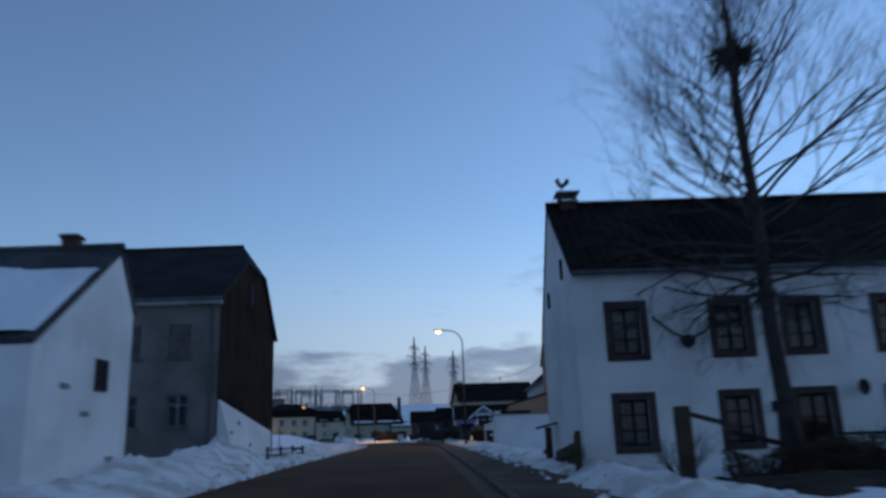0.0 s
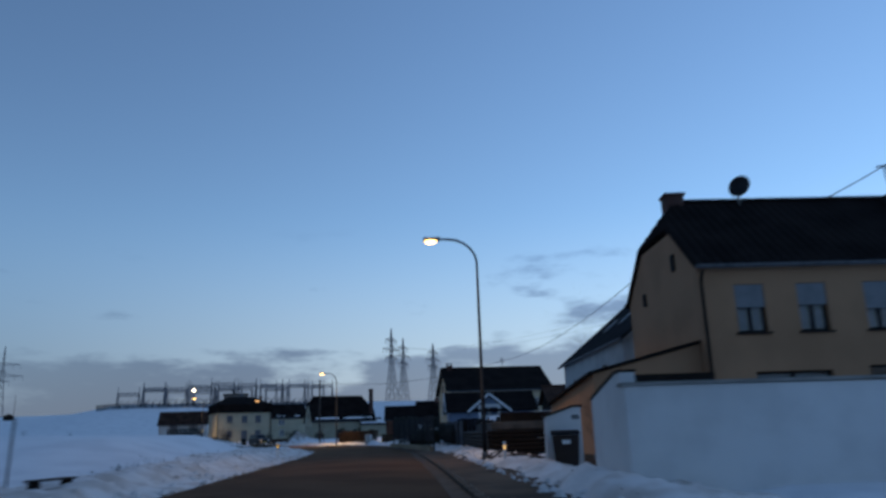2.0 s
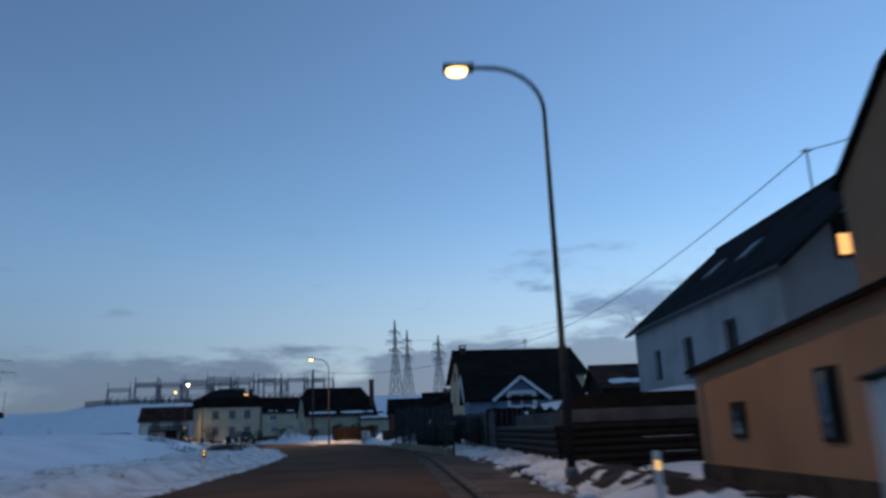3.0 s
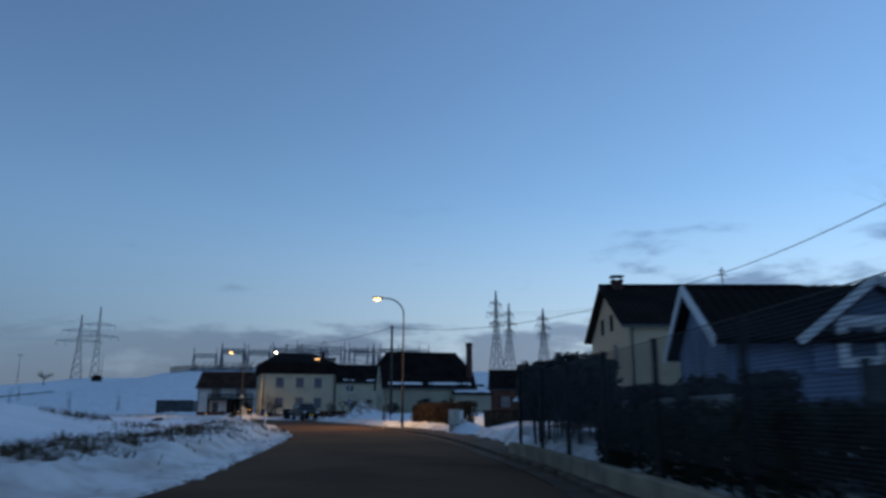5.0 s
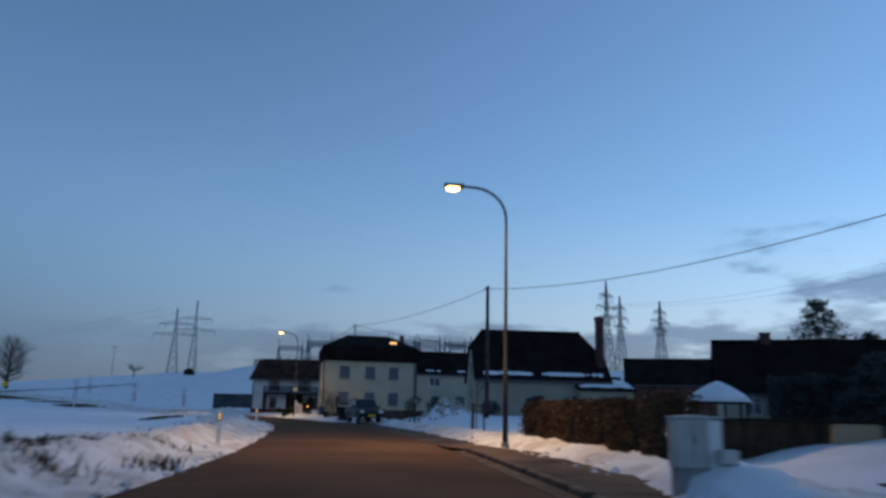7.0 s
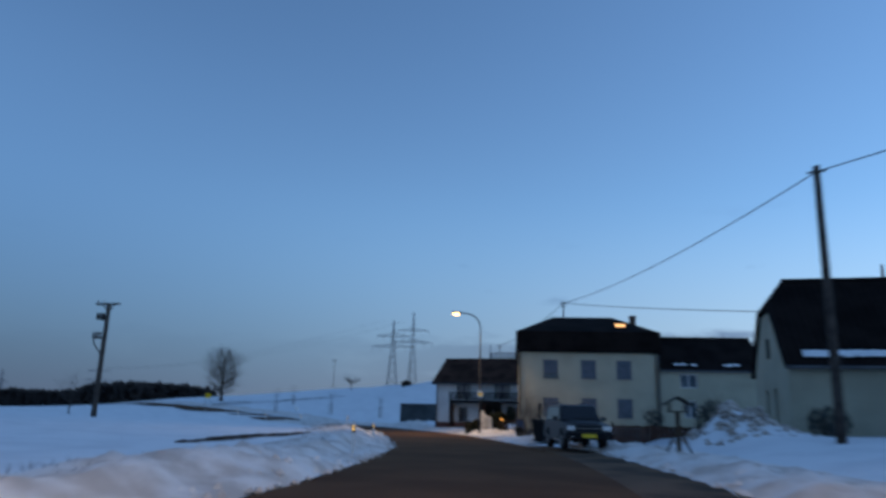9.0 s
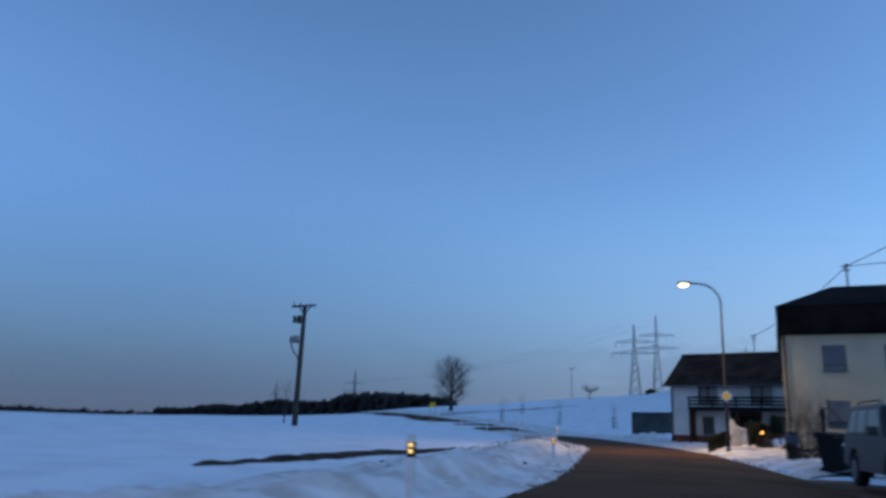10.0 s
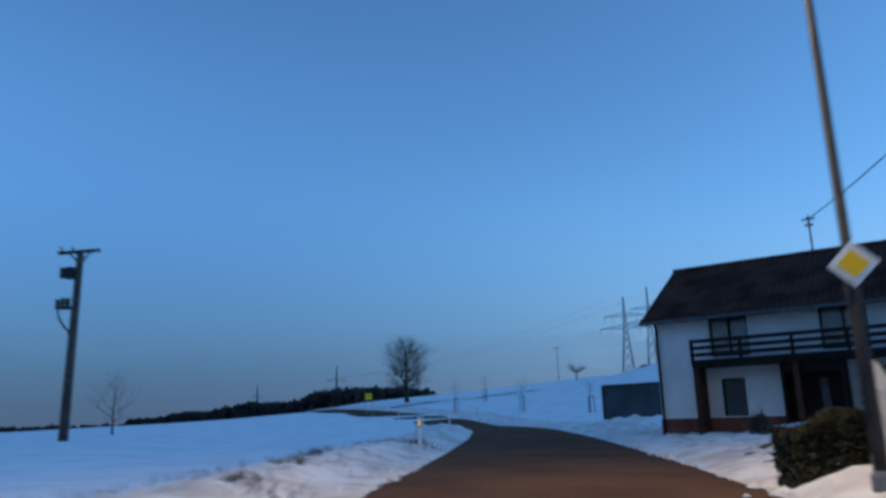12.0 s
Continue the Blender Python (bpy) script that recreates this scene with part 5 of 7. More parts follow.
def bare_tree(name, label, x, y, height, trunk_r, seed, crown=1.0, limbs=14, depth=4, first=0.3, droop=0.0, z=None, lean=(0.0, 0.0), thick=1.0):
    rng = random.Random(seed)
    z = land(x, y) if z is None else z
    tree = thing(name, label, "tree", (x, y, z - 0.1))
    trunk, top = Mesh(), Mesh()
    pts = [Vector((lean[0] * k / 8 + rng.uniform(-0.03, 0.03) * height * 0.1, lean[1] * k / 8 + rng.uniform(-0.03, 0.03) * height * 0.1, height * 0.86 * k / 8)) for k in range(9)]
    trunk.tube(pts, [trunk_r * (1.25 if k == 0 else 1) * (1 - 0.85 * k / 8) for k in range(9)], 10)
    part("trunk", trunk, BARK, tree, smooth=True)
    for k in range(limbs):
        f = first + (0.97 - first) * (k + rng.random()) / limbs
        i = min(int(f * 8), 7)
        at = pts[i].lerp(pts[i + 1], f * 8 - i)
        a = k * 2.4 + rng.uniform(-0.4, 0.4)
        reach = height * crown * (0.36 * math.sin(math.pi * (0.18 + 0.78 * (f - first) / (1 - first))) + 0.05)
        up = -droop + 0.9 * (f - first) / (1 - first) + 0.25
        branches(top, at, (math.cos(a), math.sin(a), up), reach, trunk_r * 0.42 * thick * (1.1 - f), depth, rng, 0.5, 0.10)
    part("crown", top, TWIG, tree, "bare winter twigs")
    return tree


near_tree = thing("bare_tree", "tall leafless tree with dark bird nest before the farmhouse", "tree", (8.3, 16.0, -0.3))
trunk_pts = [Vector((0.04 * math.sin(2 * k), 0.02 * k, 1.45 * k)) for k in range(10)]
part("trunk", Mesh().tube(trunk_pts, [0.24, 0.185, 0.17, 0.16, 0.14, 0.12, 0.10, 0.075, 0.05, 0.02], 10), BARK, near_tree, smooth=True)
fan = Mesh()
grow = random.Random(5)


def on_trunk(z):
    i = min(int(z / 1.45), 8)
    return trunk_pts[i].lerp(trunk_pts[i + 1], z / 1.45 - i)


for k in range(74):
    f = ((k + grow.random()) / 74)**1.25
    z = 3.7 + 8.6 * f
    a = k * 2.4 + grow.uniform(-0.5, 0.5)
    low_limb = f < 0.16
    rise = grow.uniform(-0.25, 0.25) if low_limb else 0.3 + 1.3 * f
    branches(fan, on_trunk(z), (math.cos(a), math.sin(a), rise), (2.4 if low_limb else 4.2 - 3.0 * f) * grow.uniform(0.75, 1.1), 0.045 * (1.2 - f), 4, grow, 0.45, -0.02 if low_limb else 0.09, (3, 5), 0.5, (0.5, 0.72))
part("crown", fan, TWIG, near_tree, "dense bare winter twigs")
rng = random.Random(8)
nest = Mesh()
for _ in range(160):
    a, b = rng.uniform(0, 6.28), rng.uniform(-0.5, 0.6)
    p = Vector((math.cos(a) * 0.34 * math.cos(b), math.sin(a) * 0.34 * math.cos(b), b * 0.42))
    q = p + Vector((rng.uniform(-1, 1), rng.uniform(-1, 1), rng.uniform(-0.5, 0.5))).normalized() * rng.uniform(0.25, 0.55)
    nest.beam(p, q, 0.03)
nest.lathe([(0.1, -0.25), (0.32, -0.1), (0.36, 0.12), (0.25, 0.2), (0.12, 0.1)], 10)
part("bird_nest", nest, BARK, near_tree, "dark twig bird nest", m=pose(0.0, 0.13, 9.6))
bare_tree("bare_tree", "round-crowned leafless tree on the open field", -154.4, 252.7, 13.2, 0.42, 12, 0.72, 66, 4, 0.12, 0.0, thick=0.9)
bare_tree("bare_tree", "spreading leafless tree behind the houses", 22.5, 103.0, 9.5, 0.25, 22, 1.25, 18, 4, 0.3, 0.1, z=1.0)
bare_tree("bare_tree", "small leafless tree beside the power pole", -105.6, 181.0, 5.0, 0.1, 23, 1.1, 12, 3, 0.2, 0.0)
umb = thing("umbrella_tree", "small flat-crowned leafless tree on the hill", "tree", (-183.9, 343.0, land(-183.9, 343.0) - 0.1))
crown = Mesh()
for k in range(14):
    a = k * 2.4
    branches(crown, (0, 0, 2.2), (math.cos(a), math.sin(a), 0.55), 2.2, 0.09, 3, random.Random(60 + k), 0.4, 0.0)
part("trunk", Mesh().tube([(0, 0, 0), (0, 0, 2.3)], [0.22, 0.16], 8), BARK, umb)
part("crown", crown, TWIG, umb)


def leaf_mass(mesh, box6, count, size, rng, shape=None):
    """Many small folded leaves or clumps in a box, kept where shape(p) allows."""
    x0, x1, y0, y1, z0, z1 = box6
    made = 0
    while made < count:
        p = Vector((rng.uniform(x0, x1), rng.uniform(y0, y1), rng.uniform(z0, z1)))
        if shape and not shape(p):
            continue
        made += 1
        a = Vector((rng.gauss(0, 1), rng.gauss(0, 1), rng.gauss(0, 1))).normalized() * size * rng.uniform(0.5, 1.2)
        b = a.orthogonal().normalized() * size * rng.uniform(0.3, 0.6)
        c = a.cross(b).normalized() * size * 0.25
        mesh.add([p - a, p + b + c, p + a, p - b + c], [(0, 1, 2), (0, 2, 3)])
    return mesh


def hedge(name, label, a, b, width, height, mat, seed, leaves=2600, size=0.09, bottom=0.08):
    rng = random.Random(seed)
    a, b = Vector((*a, 0)), Vector((*b, 0))
    length = (b - a).length
    ang = math.degrees(math.atan2(b.y - a.y, b.x - a.x))
    mid = a.lerp(b, 0.5)
    h = thing(name, label, "hedge", (a.x, a.y, land(mid.x, mid.y) - 0.25), ang)
    core = Mesh()
    for _ in range(int(length * (26 if bottom < 0.5 else 9))):
        x, y = rng.uniform(0, length), rng.uniform(-width * 0.4, width * 0.4)
        core.tube([(x, y * 0.5, 0), (x + rng.uniform(-0.2, 0.2), y, height * rng.uniform(0.75, 1.02))], [0.02, 0.006], 3)
    tagged(part("stem_work", core, TWIG, h), kind="stuff")
    top = Mesh()

    def inside(p):
        bump = 0.12 * math.sin(p.x * 2.1 + seed) + 0.07 * math.sin(p.x * 5.3 + p.z * 3)
        return abs(p.y) < width * 0.5 + bump and p.z < height + bump and (abs(p.y) > width * 0.22 or p.z > height * 0.75 or rng.random() < 0.25)
    leaf_mass(top, (0, length, -width * 0.65, width * 0.65, bottom, height + 0.2), leaves, size, rng, inside)
    tagged(part("leaves", top, mat, h), kind="stuff")
    return h


hedge("beech_hedge", "brown beech hedge keeping its dry leaves", (-9.9, 130.0), (-4.6, 113.4), 0.9, 1.55, HEDGE_LEAF, 3, 20000, 0.075)
hedge("garden_hedge", "tall shaggy evergreen hedge behind the net fence", (0.15, 85.6), (-1.2, 91.0), 0.9, 1.95, EVERGREEN, 4, 8000, 0.09, 0.62)
hedge("garden_hedge", "low dark hedge before the blue garden house", (2.3, 82.0), (1.0, 91.2), 0.7, 1.5, EVERGREEN, 14, 9000, 0.09, 0.2)
hedge("garden_hedge", "dark low brush along the net fence", (1.35, 76.0), (0.12, 85.2), 0.9, 0.95, DARK_LEAF, 17, 8000, 0.07)
# leafy block added where a shaded entrance lies beside the cart
hedge("garden_hedge", "dark leafy block in place of a shaded entrance", (-40.7, 174.2), (-40.3, 175.6), 0.9, 1.55, DARK_LEAF, 6, 7000, 0.06)
hedge("garden_hedge", "dark hedge at the barn corner", (-12.9, 152.6), (-9.6, 152.8), 1.1, 1.5, EVERGREEN, 7, 3000, 0.09)
hedge("garden_hedge", "dark clipped hedge before the farmhouse door", (9.4, 15.3), (14.0, 15.6), 0.8, 1.15, EVERGREEN, 10, 6000, 0.06)
hedge("garden_hedge", "dark low hedge below the long house", (2.5, 143.5), (12.5, 143.0), 1.6, 3.0, EVERGREEN, 9, 14000, 0.13)


def shrub(x, y, height, r, seed, label="leafless garden shrub", leaves=0, mat=EVERGREEN, name="shrub"):
    rng = random.Random(seed)
    s = thing(name, label, "shrub", (x, y, land(x, y) - 0.08))
    top = Mesh()
    for k in range(9):
        a = rng.uniform(0, 6.28)
        branches(top, (rng.uniform(-0.1, 0.1), rng.uniform(-0.1, 0.1), 0), (math.cos(a) * r / height, math.sin(a) * r / height, 1), height * rng.uniform(0.5, 0.7), 0.02, 3, rng, 0.45, 0.08)
    tagged(part("stem_work", top, TWIG, s), kind="stuff")
    if leaves:
        tagged(part("leaves", leaf_mass(Mesh(), (-r, r, -r, r, 0.1, height), leaves, 0.09, rng, lambda p: (p.x**2 + p.y**2) / r**2 + ((p.z - height * 0.45) / (height * 0.55))**2 < 1), mat, s), kind="stuff")


for x, y, h, r, sd, lv in ((4.9, 25.2, 0.55, 0.6, 1, 500), (5.6, 26.2, 0.5, 0.7, 2, 500), (-19.8, 152.8, 1.3, 0.8, 3, 500), (-15.6, 153.0, 1.2, 0.8, 4, 600), (-41.0, 181.5, 2.2, 0.7, 5, 0),
                           (-34.7, 167.5, 2.9, 0.8, 7, 0), (-34.3, 167.9, 2.6, 0.7, 8, 0), (-34.5, 167.3, 2.2, 0.9, 6, 0), (-46.4, 181.0, 0.7, 0.35, 9, 200), (2.6, 76.0, 1.5, 0.8, 10, 900), (0.5, 98.5, 1.2, 0.5, 11, 0), (5.5, 14.5, 1.1, 0.8, 12, 0), (-27.5, 172.5, 1.3, 0.7, 13, 300)):
    shrub(x, y, h, r, sd, "dark garden shrub half under snow" if lv else "thin leafless garden shrub in snow", lv)


def conifer(x, y, height, r, seed):
    rng = random.Random(seed)
    t = thing("conifer", "dark bushy conifer behind the long house", "tree", (x, y, land(x, y) - 0.1))
    part("trunk", Mesh().tube([(0, 0, 0), (0, 0, height * 0.95)], [0.18, 0.02], 8), BARK, t)
    crown = Mesh()
    for k in range(70):
        z = height * (0.15 + 0.83 * k / 70)
        reach = r * max(1.03 - k / 70, 0.05)**0.6 * rng.uniform(0.55, 1.15)
        a = k * 2.4
        tip = Vector((math.cos(a) * reach, math.sin(a) * reach, z - reach * 0.12))
        crown.tube([(0, 0, z), tip], [0.03, 0.008], 3)
        for j in range(60):
            f = rng.uniform(0.2, 1.05)
            p = Vector((0, 0, z)).lerp(tip, f) + Vector((rng.gauss(0, 0.16), rng.gauss(0, 0.16), rng.gauss(0, 0.12)))
            q = p + Vector((rng.gauss(0, 1), rng.gauss(0, 1), rng.gauss(0, 0.6))).normalized() * 0.3
            n = (q - p).orthogonal().normalized() * 0.07
            crown.add([p - n, p + n, q], [(0, 1, 2)])
    tagged(part("crown", crown, EVERGREEN, t), kind="stuff")


conifer(7.9, 153.6, 8.9, 4.0, 41)
conifer(11.6, 155.2, 6.6, 2.7, 42)
conifer(4.6, 155.4, 6.3, 1.6, 44)
conifer(7.4, 140.5, 3.9, 2.4, 45)
conifer(11.3, 134.5, 6.0, 1.9, 43)

# far woods and the line of trees on the horizon
rng = random.Random(77)
woods = Mesh()


def clump(mesh, p, r, rng):
    """A ragged crown: a knot of twiggy blades."""
    for _ in range(30):
        d = Vector((rng.gauss(0, 1), rng.gauss(0, 1), rng.gauss(0.2, 0.8))).normalized()
        q = p + d * r * rng.uniform(0.6, 0.85)
        n = d.orthogonal().normalized() * r * rng.uniform(0.3, 0.5)
        n2 = d.cross(n).normalized() * r * 0.35
        mesh.add([p - n, p + n, q, p - n2, p + n2], [(0, 1, 2), (3, 4, 2)])


for k in range(820):
    f = rng.random()
    x, y = -286 - 320 * f + rng.uniform(-4, 4), 330 + 20 * f + rng.uniform(0, 40)
    tall = (16.6 - 8.6 * f**0.9) * (1 + 0.12 * math.sin(f * 21)) * rng.uniform(0.9, 1.0)
    z = float(level(np.array([x]), np.array([y]))[0])
    for j in range(4):
        clump(woods, Vector((x + rng.uniform(-3, 3), y, z + tall * (0.12 + 0.17 * j))), tall * 0.34, rng)
tagged(part("far_woods", woods, HAZED_WOOD), "dark strip of far bare woodland behind the field", "woods", kind="stuff")
line_trees = Mesh()
for k in range(260):
    x, y = -640 - 420 * rng.random(), 200 + 330 * rng.random()
    if rng.random() < 0.35:
        y = 240 + 40 * rng.random()
    for j in range(2):
        clump(line_trees, Vector((x, y, -1 + 3.5 * j)), rng.uniform(3, 6), rng)
for k in range(220):
    x, y = -1100 + 1300 * rng.random(), 900 + 200 * rng.random()
    clump(line_trees, Vector((x, y, 20 + rng.uniform(-2, 3))), rng.uniform(5, 9), rng)
tagged(part("horizon_trees", line_trees, HAZED_WOOD), "low dark line of trees on the horizon", "woods", kind="stuff")

# ---- pylons and the switchyard ----


def pylon_mesh(height, arms, foot=2.4, waist=0.8):
    """A lattice tower; arms: (height share, half length)."""
    m = Mesh()
    knots = [0.0, 0.14, 0.27, 0.38, 0.48, 0.57, 0.65, 0.72, 0.79, 0.86, 0.93, 1.0]

    def half(f):
        return foot * (1 - f / 0.55) + waist * f / 0.55 if f < 0.55 else waist * (1 - 0.85 * (f - 0.55) / 0.45)
    bar = 0.22
    corners = [(1, 1), (1, -1), (-1, -1), (-1, 1)]
    for a, b in zip(knots, knots[1:]):
        for i, (sx, sy) in enumerate(corners):
            p, q = half(a), half(b)
            nx, ny = corners[(i + 1) % 4]
            m.beam((sx * p, sy * p, a * height), (sx * q, sy * q, b * height), bar)
            m.beam((sx * p, sy * p, a * height), (nx * q, ny * q, b * height), bar * 0.6)
            m.beam((nx * p, ny * p, a * height), (sx * q, sy * q, b * height), bar * 0.6)
    arm_meshes = []
    for f, reach in arms:
        z, w = f * height, half(f)
        for s in (-1, 1):
            am = Mesh()
            tip = (s * reach, 0, z + 0.3)
            for y in (-w, w):
                am.beam((s * w, y, z), tip, 0.2).beam((s * w, y, z + 1.5), tip, 0.16)
            for k in (0.35, 0.7):
                am.beam((s * (w + (reach - w) * k), -w * (1 - k), z), (s * (w + (reach - w) * k), 0, z + 1.5 * (1 - k) + 0.3 * k), 0.12)
            for k in (0.55, 0.98):
                x = s * (w + (reach - w) * k)
                am.beam((x, 0, z), (x, 0, z - 2.2), 0.16)
            arm_meshes.append(am)
    return m, arm_meshes


def pylon(x, y, peak, arms, angle, label):
    z = float(level(np.array([x]), np.array([y]))[0])
    height = peak - z + 0.3
    t = thing("power_pylon", label, "pylon", (x, y, z - 0.3), angle, group="power pylons on the hill")
    body, arm_meshes = pylon_mesh(height, arms)
    part("tower", body, PYLON_STEEL, t)
    for a in arm_meshes:
        part("crossarm", a, PYLON_STEEL, t)
    return t


BARREL = [(0.58, 10.5), (0.74, 8.5)]
TALL = [(0.58, 6.0), (0.70, 8.0), (0.83, 5.5)]
pylon(-222, 425, 49.3, BARREL, 30, "grey steel lattice pylon with two broad crossarms")
pylon(-233, 460, 58.6, BARREL, 30, "taller grey steel lattice pylon with two crossarms")
pylon(-11.5, 392, 53.2, TALL, 62, "grey steel lattice pylon seen along its line")
pylon(-6.5, 432, 53.5, TALL, 62, "grey steel lattice pylon beyond the first")
pylon(8.9, 400, 46.3, TALL, 62, "lighter grey steel lattice pylon on the slope")
pylon(-508, 466, 41.1, BARREL, 30, "distant steel pylon above the woods")
pylon(-640, 470, 34.0, [(0.7, 5.0)], 40, "faint distant pylon above the woods")
for s in (-7, -4, 4, 7):
    cable((-222 + s * 0.87, 425 + s * 0.5, 49), (-508 + s * 0.87, 466 + s * 0.5, 33), 7, 0.018, "thin steel power line strung between pylons", 20)
for s in (-5, 5):
    cable((-11 + s * 0.5, 392 + s * 0.8, 44), (60 + s, 250, 34), 4, 0.03, "thin steel power line strung between pylons", 16)

yard_rng = random.Random(31)
for row, k in [(0, k) for k in range(9)] + [(1, k) for k in range(8)] + [(2, k) for k in range(5)]:
    f = k / 8
    x, y = -108.5 + 68 * f + 4 * row, 307.5 + 17 * f + 14 * row
    if row == 0 and k in (2, 5):
        continue
    z = float(level(np.array([x]), np.array([y]))[0])
    hgt = 7.2 + yard_rng.uniform(-1.2, 1.6) + 0.4 * row
    width = 7.6 + yard_rng.uniform(-0.6, 1.6)
    g = thing("switchyard_gantry", "grey steel gantry of the electric switchyard", "gantry", (x, y, z - 0.3), 14 + yard_rng.uniform(-5, 5), group="switchyard gantries")
    for s in (0, width):
        part("post", Mesh().beam((s - 0.6, 0, 0), (s, 0, hgt), 0.32).beam((s + 0.6, 0, 0), (s, 0, hgt), 0.32).beam((s, 0, hgt), (s, 0, hgt + 2.2), 0.2).beam((s - 0.3, 0, 2.5), (s + 0.3, 0, 2.5), 0.2).beam((s - 0.2, 0, 4.8), (s + 0.2, 0, 4.8), 0.2), PYLON_STEEL, g)
    truss = Mesh().beam((0, 0, hgt), (width, 0, hgt), 0.28).beam((0, 0, hgt - 1.0), (width, 0, hgt - 1.0), 0.26)
    for j in range(8):
        truss.beam((width * j / 8, 0, hgt - 1.0 * (j % 2)), (width * (j + 1) / 8, 0, hgt - 1.0 * ((j + 1) % 2)), 0.2)
    part("girder", truss, PYLON_STEEL, g)
    for j in range(3):
        xx = width * (0.2 + 0.3 * j)
        part("insulator", Mesh().lathe([(0.2, 0), (0.36, 0.2), (0.2, 0.4), (0.36, 0.6), (0.2, 0.8), (0.36, 1.0), (0.18, 1.3), (0.18, 2.6)], 6, (xx, -3.0, 0)).beam((xx, -3, 2.6), (xx + 1.2, -3, 3.2), 0.18), PYLON_STEEL, g)
yard_fence = Mesh()
for k in range(60):
    x, y = -114 + 1.3 * k, 303 + 0.32 * k
    z = float(level(np.array([x]), np.array([y]))[0])
    yard_fence.beam((x, y, z - 0.3), (x, y, z + 2.2), 0.14)
    x1, y1 = x + 1.3, y + 0.32
    z1 = float(level(np.array([x1]), np.array([y1]))[0])
    for h in (0.3, 0.8, 1.3, 1.8):
        yard_fence.beam((x, y, z + h), (x1, y1, z1 + h), 0.08, 0.3)
tagged(part("yard_fence", yard_fence, BLACK_STEEL), "dark steel fence along the switchyard edge", "fence", kind="stuff")
tz = float(level(np.array([-70.0]), np.array([322.0]))[0])
hall = thing("switchyard_hall", "grey switchyard building among the gantries", "building", (-74, 322, tz - 0.2), 12)
part("wall", Mesh().box(0, 9, 0, 6, 0, 5.0), GREY_WALL, hall)
part("roof", Mesh().box(-0.3, 9.3, -0.3, 6.3, 5.0, 5.4), ROOF_DARK, hall)
ylamp = thing("yard_lamp", "bright yard floodlight on a steel mast", "lamp", (-83.6, 316, land(-83.6, 316)))
part("mast", Mesh().tube([(0, 0, -0.3), (0, 0, 6.2)], [0.14, 0.08], 8), GALVANISED, ylamp)
part("lamp_glass", Mesh().lathe([(0.1, -0.35), (0.45, 0.0), (0.1, 0.35)], 10, (0, -0.2, 6.3)), YARD_LAMP, ylamp, "glowing lamp glass")

# field track cut across the slope
lane = spline([(-147, 243), (-142, 249), (-140.5, 258), (-142.8, 270), (-146.7, 292), (-153, 318), (-163, 348)], 2.0)
side = np.stack([np.gradient(lane[:, 1]), -np.gradient(lane[:, 0])], 1)
side /= np.linalg.norm(side, axis=1)[:, None]
lx = lane[:, None] + side[:, None] * np.linspace(-0.9, 0.9, 3)[None, :, None]
tagged(part("field_track", sheet(lx[..., 0], lx[..., 1], ground(lx[..., 0], lx[..., 1]) + 0.16), EARTH), "narrow bare earth track across the snowy slope", "track", kind="structure")

# poles, posts and a hut on the slope
for x, y, h, lab in ((-186, 386, 12.0, "tall thin dark post beside the hut"), (-214, 370, 12.5, "slim power pole with crossarm on the hill")):
    p, top = wooden_pole(x, y, h, lab, 0.1, 0.11)
    if h != 12.0:
        part("crossarm", Mesh().beam((-1.5, 0, h - 0.2), (1.7, 0, h - 0.1), 0.2), BLACK_STEEL, p)
hut = thing("hut", "small dark hut on the slope", "hut", (-189.3, 388.4, land(-189.3, 388.4) - 0.2), 20)
part("wall", Mesh().box(-2, 2, -1.5, 1.5, 0, 2.0), DARK_WOOD, hut)
part("roof", Mesh().prism([(-2.3, 1.9), (0, 3.1), (2.3, 1.9)], "y", -1.8, 1.8), ROOF_DARK, hut)
# ---- things along the road ----


def delineator(x, y, angle, sunk=0.12):
    z = land(x, y)
    d = thing("delineator", "white roadside delineator post with black band and reflectors", "marker post", (x, y, z - sunk), angle, group="delineator posts")
    part("post", Mesh().prism([(-0.06, -0.05), (0.06, -0.05), (0.04, 0.06), (-0.04, 0.06)], "z", 0, 0.78), PLASTIC_WHITE, d)
    part("black_band", Mesh().prism([(-0.062, -0.052), (0.062, -0.052), (0.042, 0.062), (-0.042, 0.062)], "z", 0.78, 1.0), PLASTIC_BLACK, d, "black band")
    part("cap", Mesh().prism([(-0.06, -0.05), (0.06, -0.05), (0.04, 0.06), (-0.04, 0.06)], "z", 1.0, 1.12), PLASTIC_WHITE, d)
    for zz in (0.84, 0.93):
        part("reflector", Mesh().box(-0.03, 0.03, -0.06, -0.052, zz, zz + 0.055), GLOWING_REFLECTOR, d, "amber reflector made to glow for headlights thrown back")


for x, y, a in ((-6.49, 65.5, 3), (-17.7, 117.0, 22), (-28.2, 139.8, 30), (-37.25, 153.5, 35), (-56.0, 175.6, 45), (-85.0, 202.6, 50), (-102.5, 214.0, 60), (-115.5, 220.5, 65)):
    delineator(x, y, a, {153.5: 0.3, 65.5: 0.24}.get(y, 0.12))   # two are sunk further to fit the camera's view

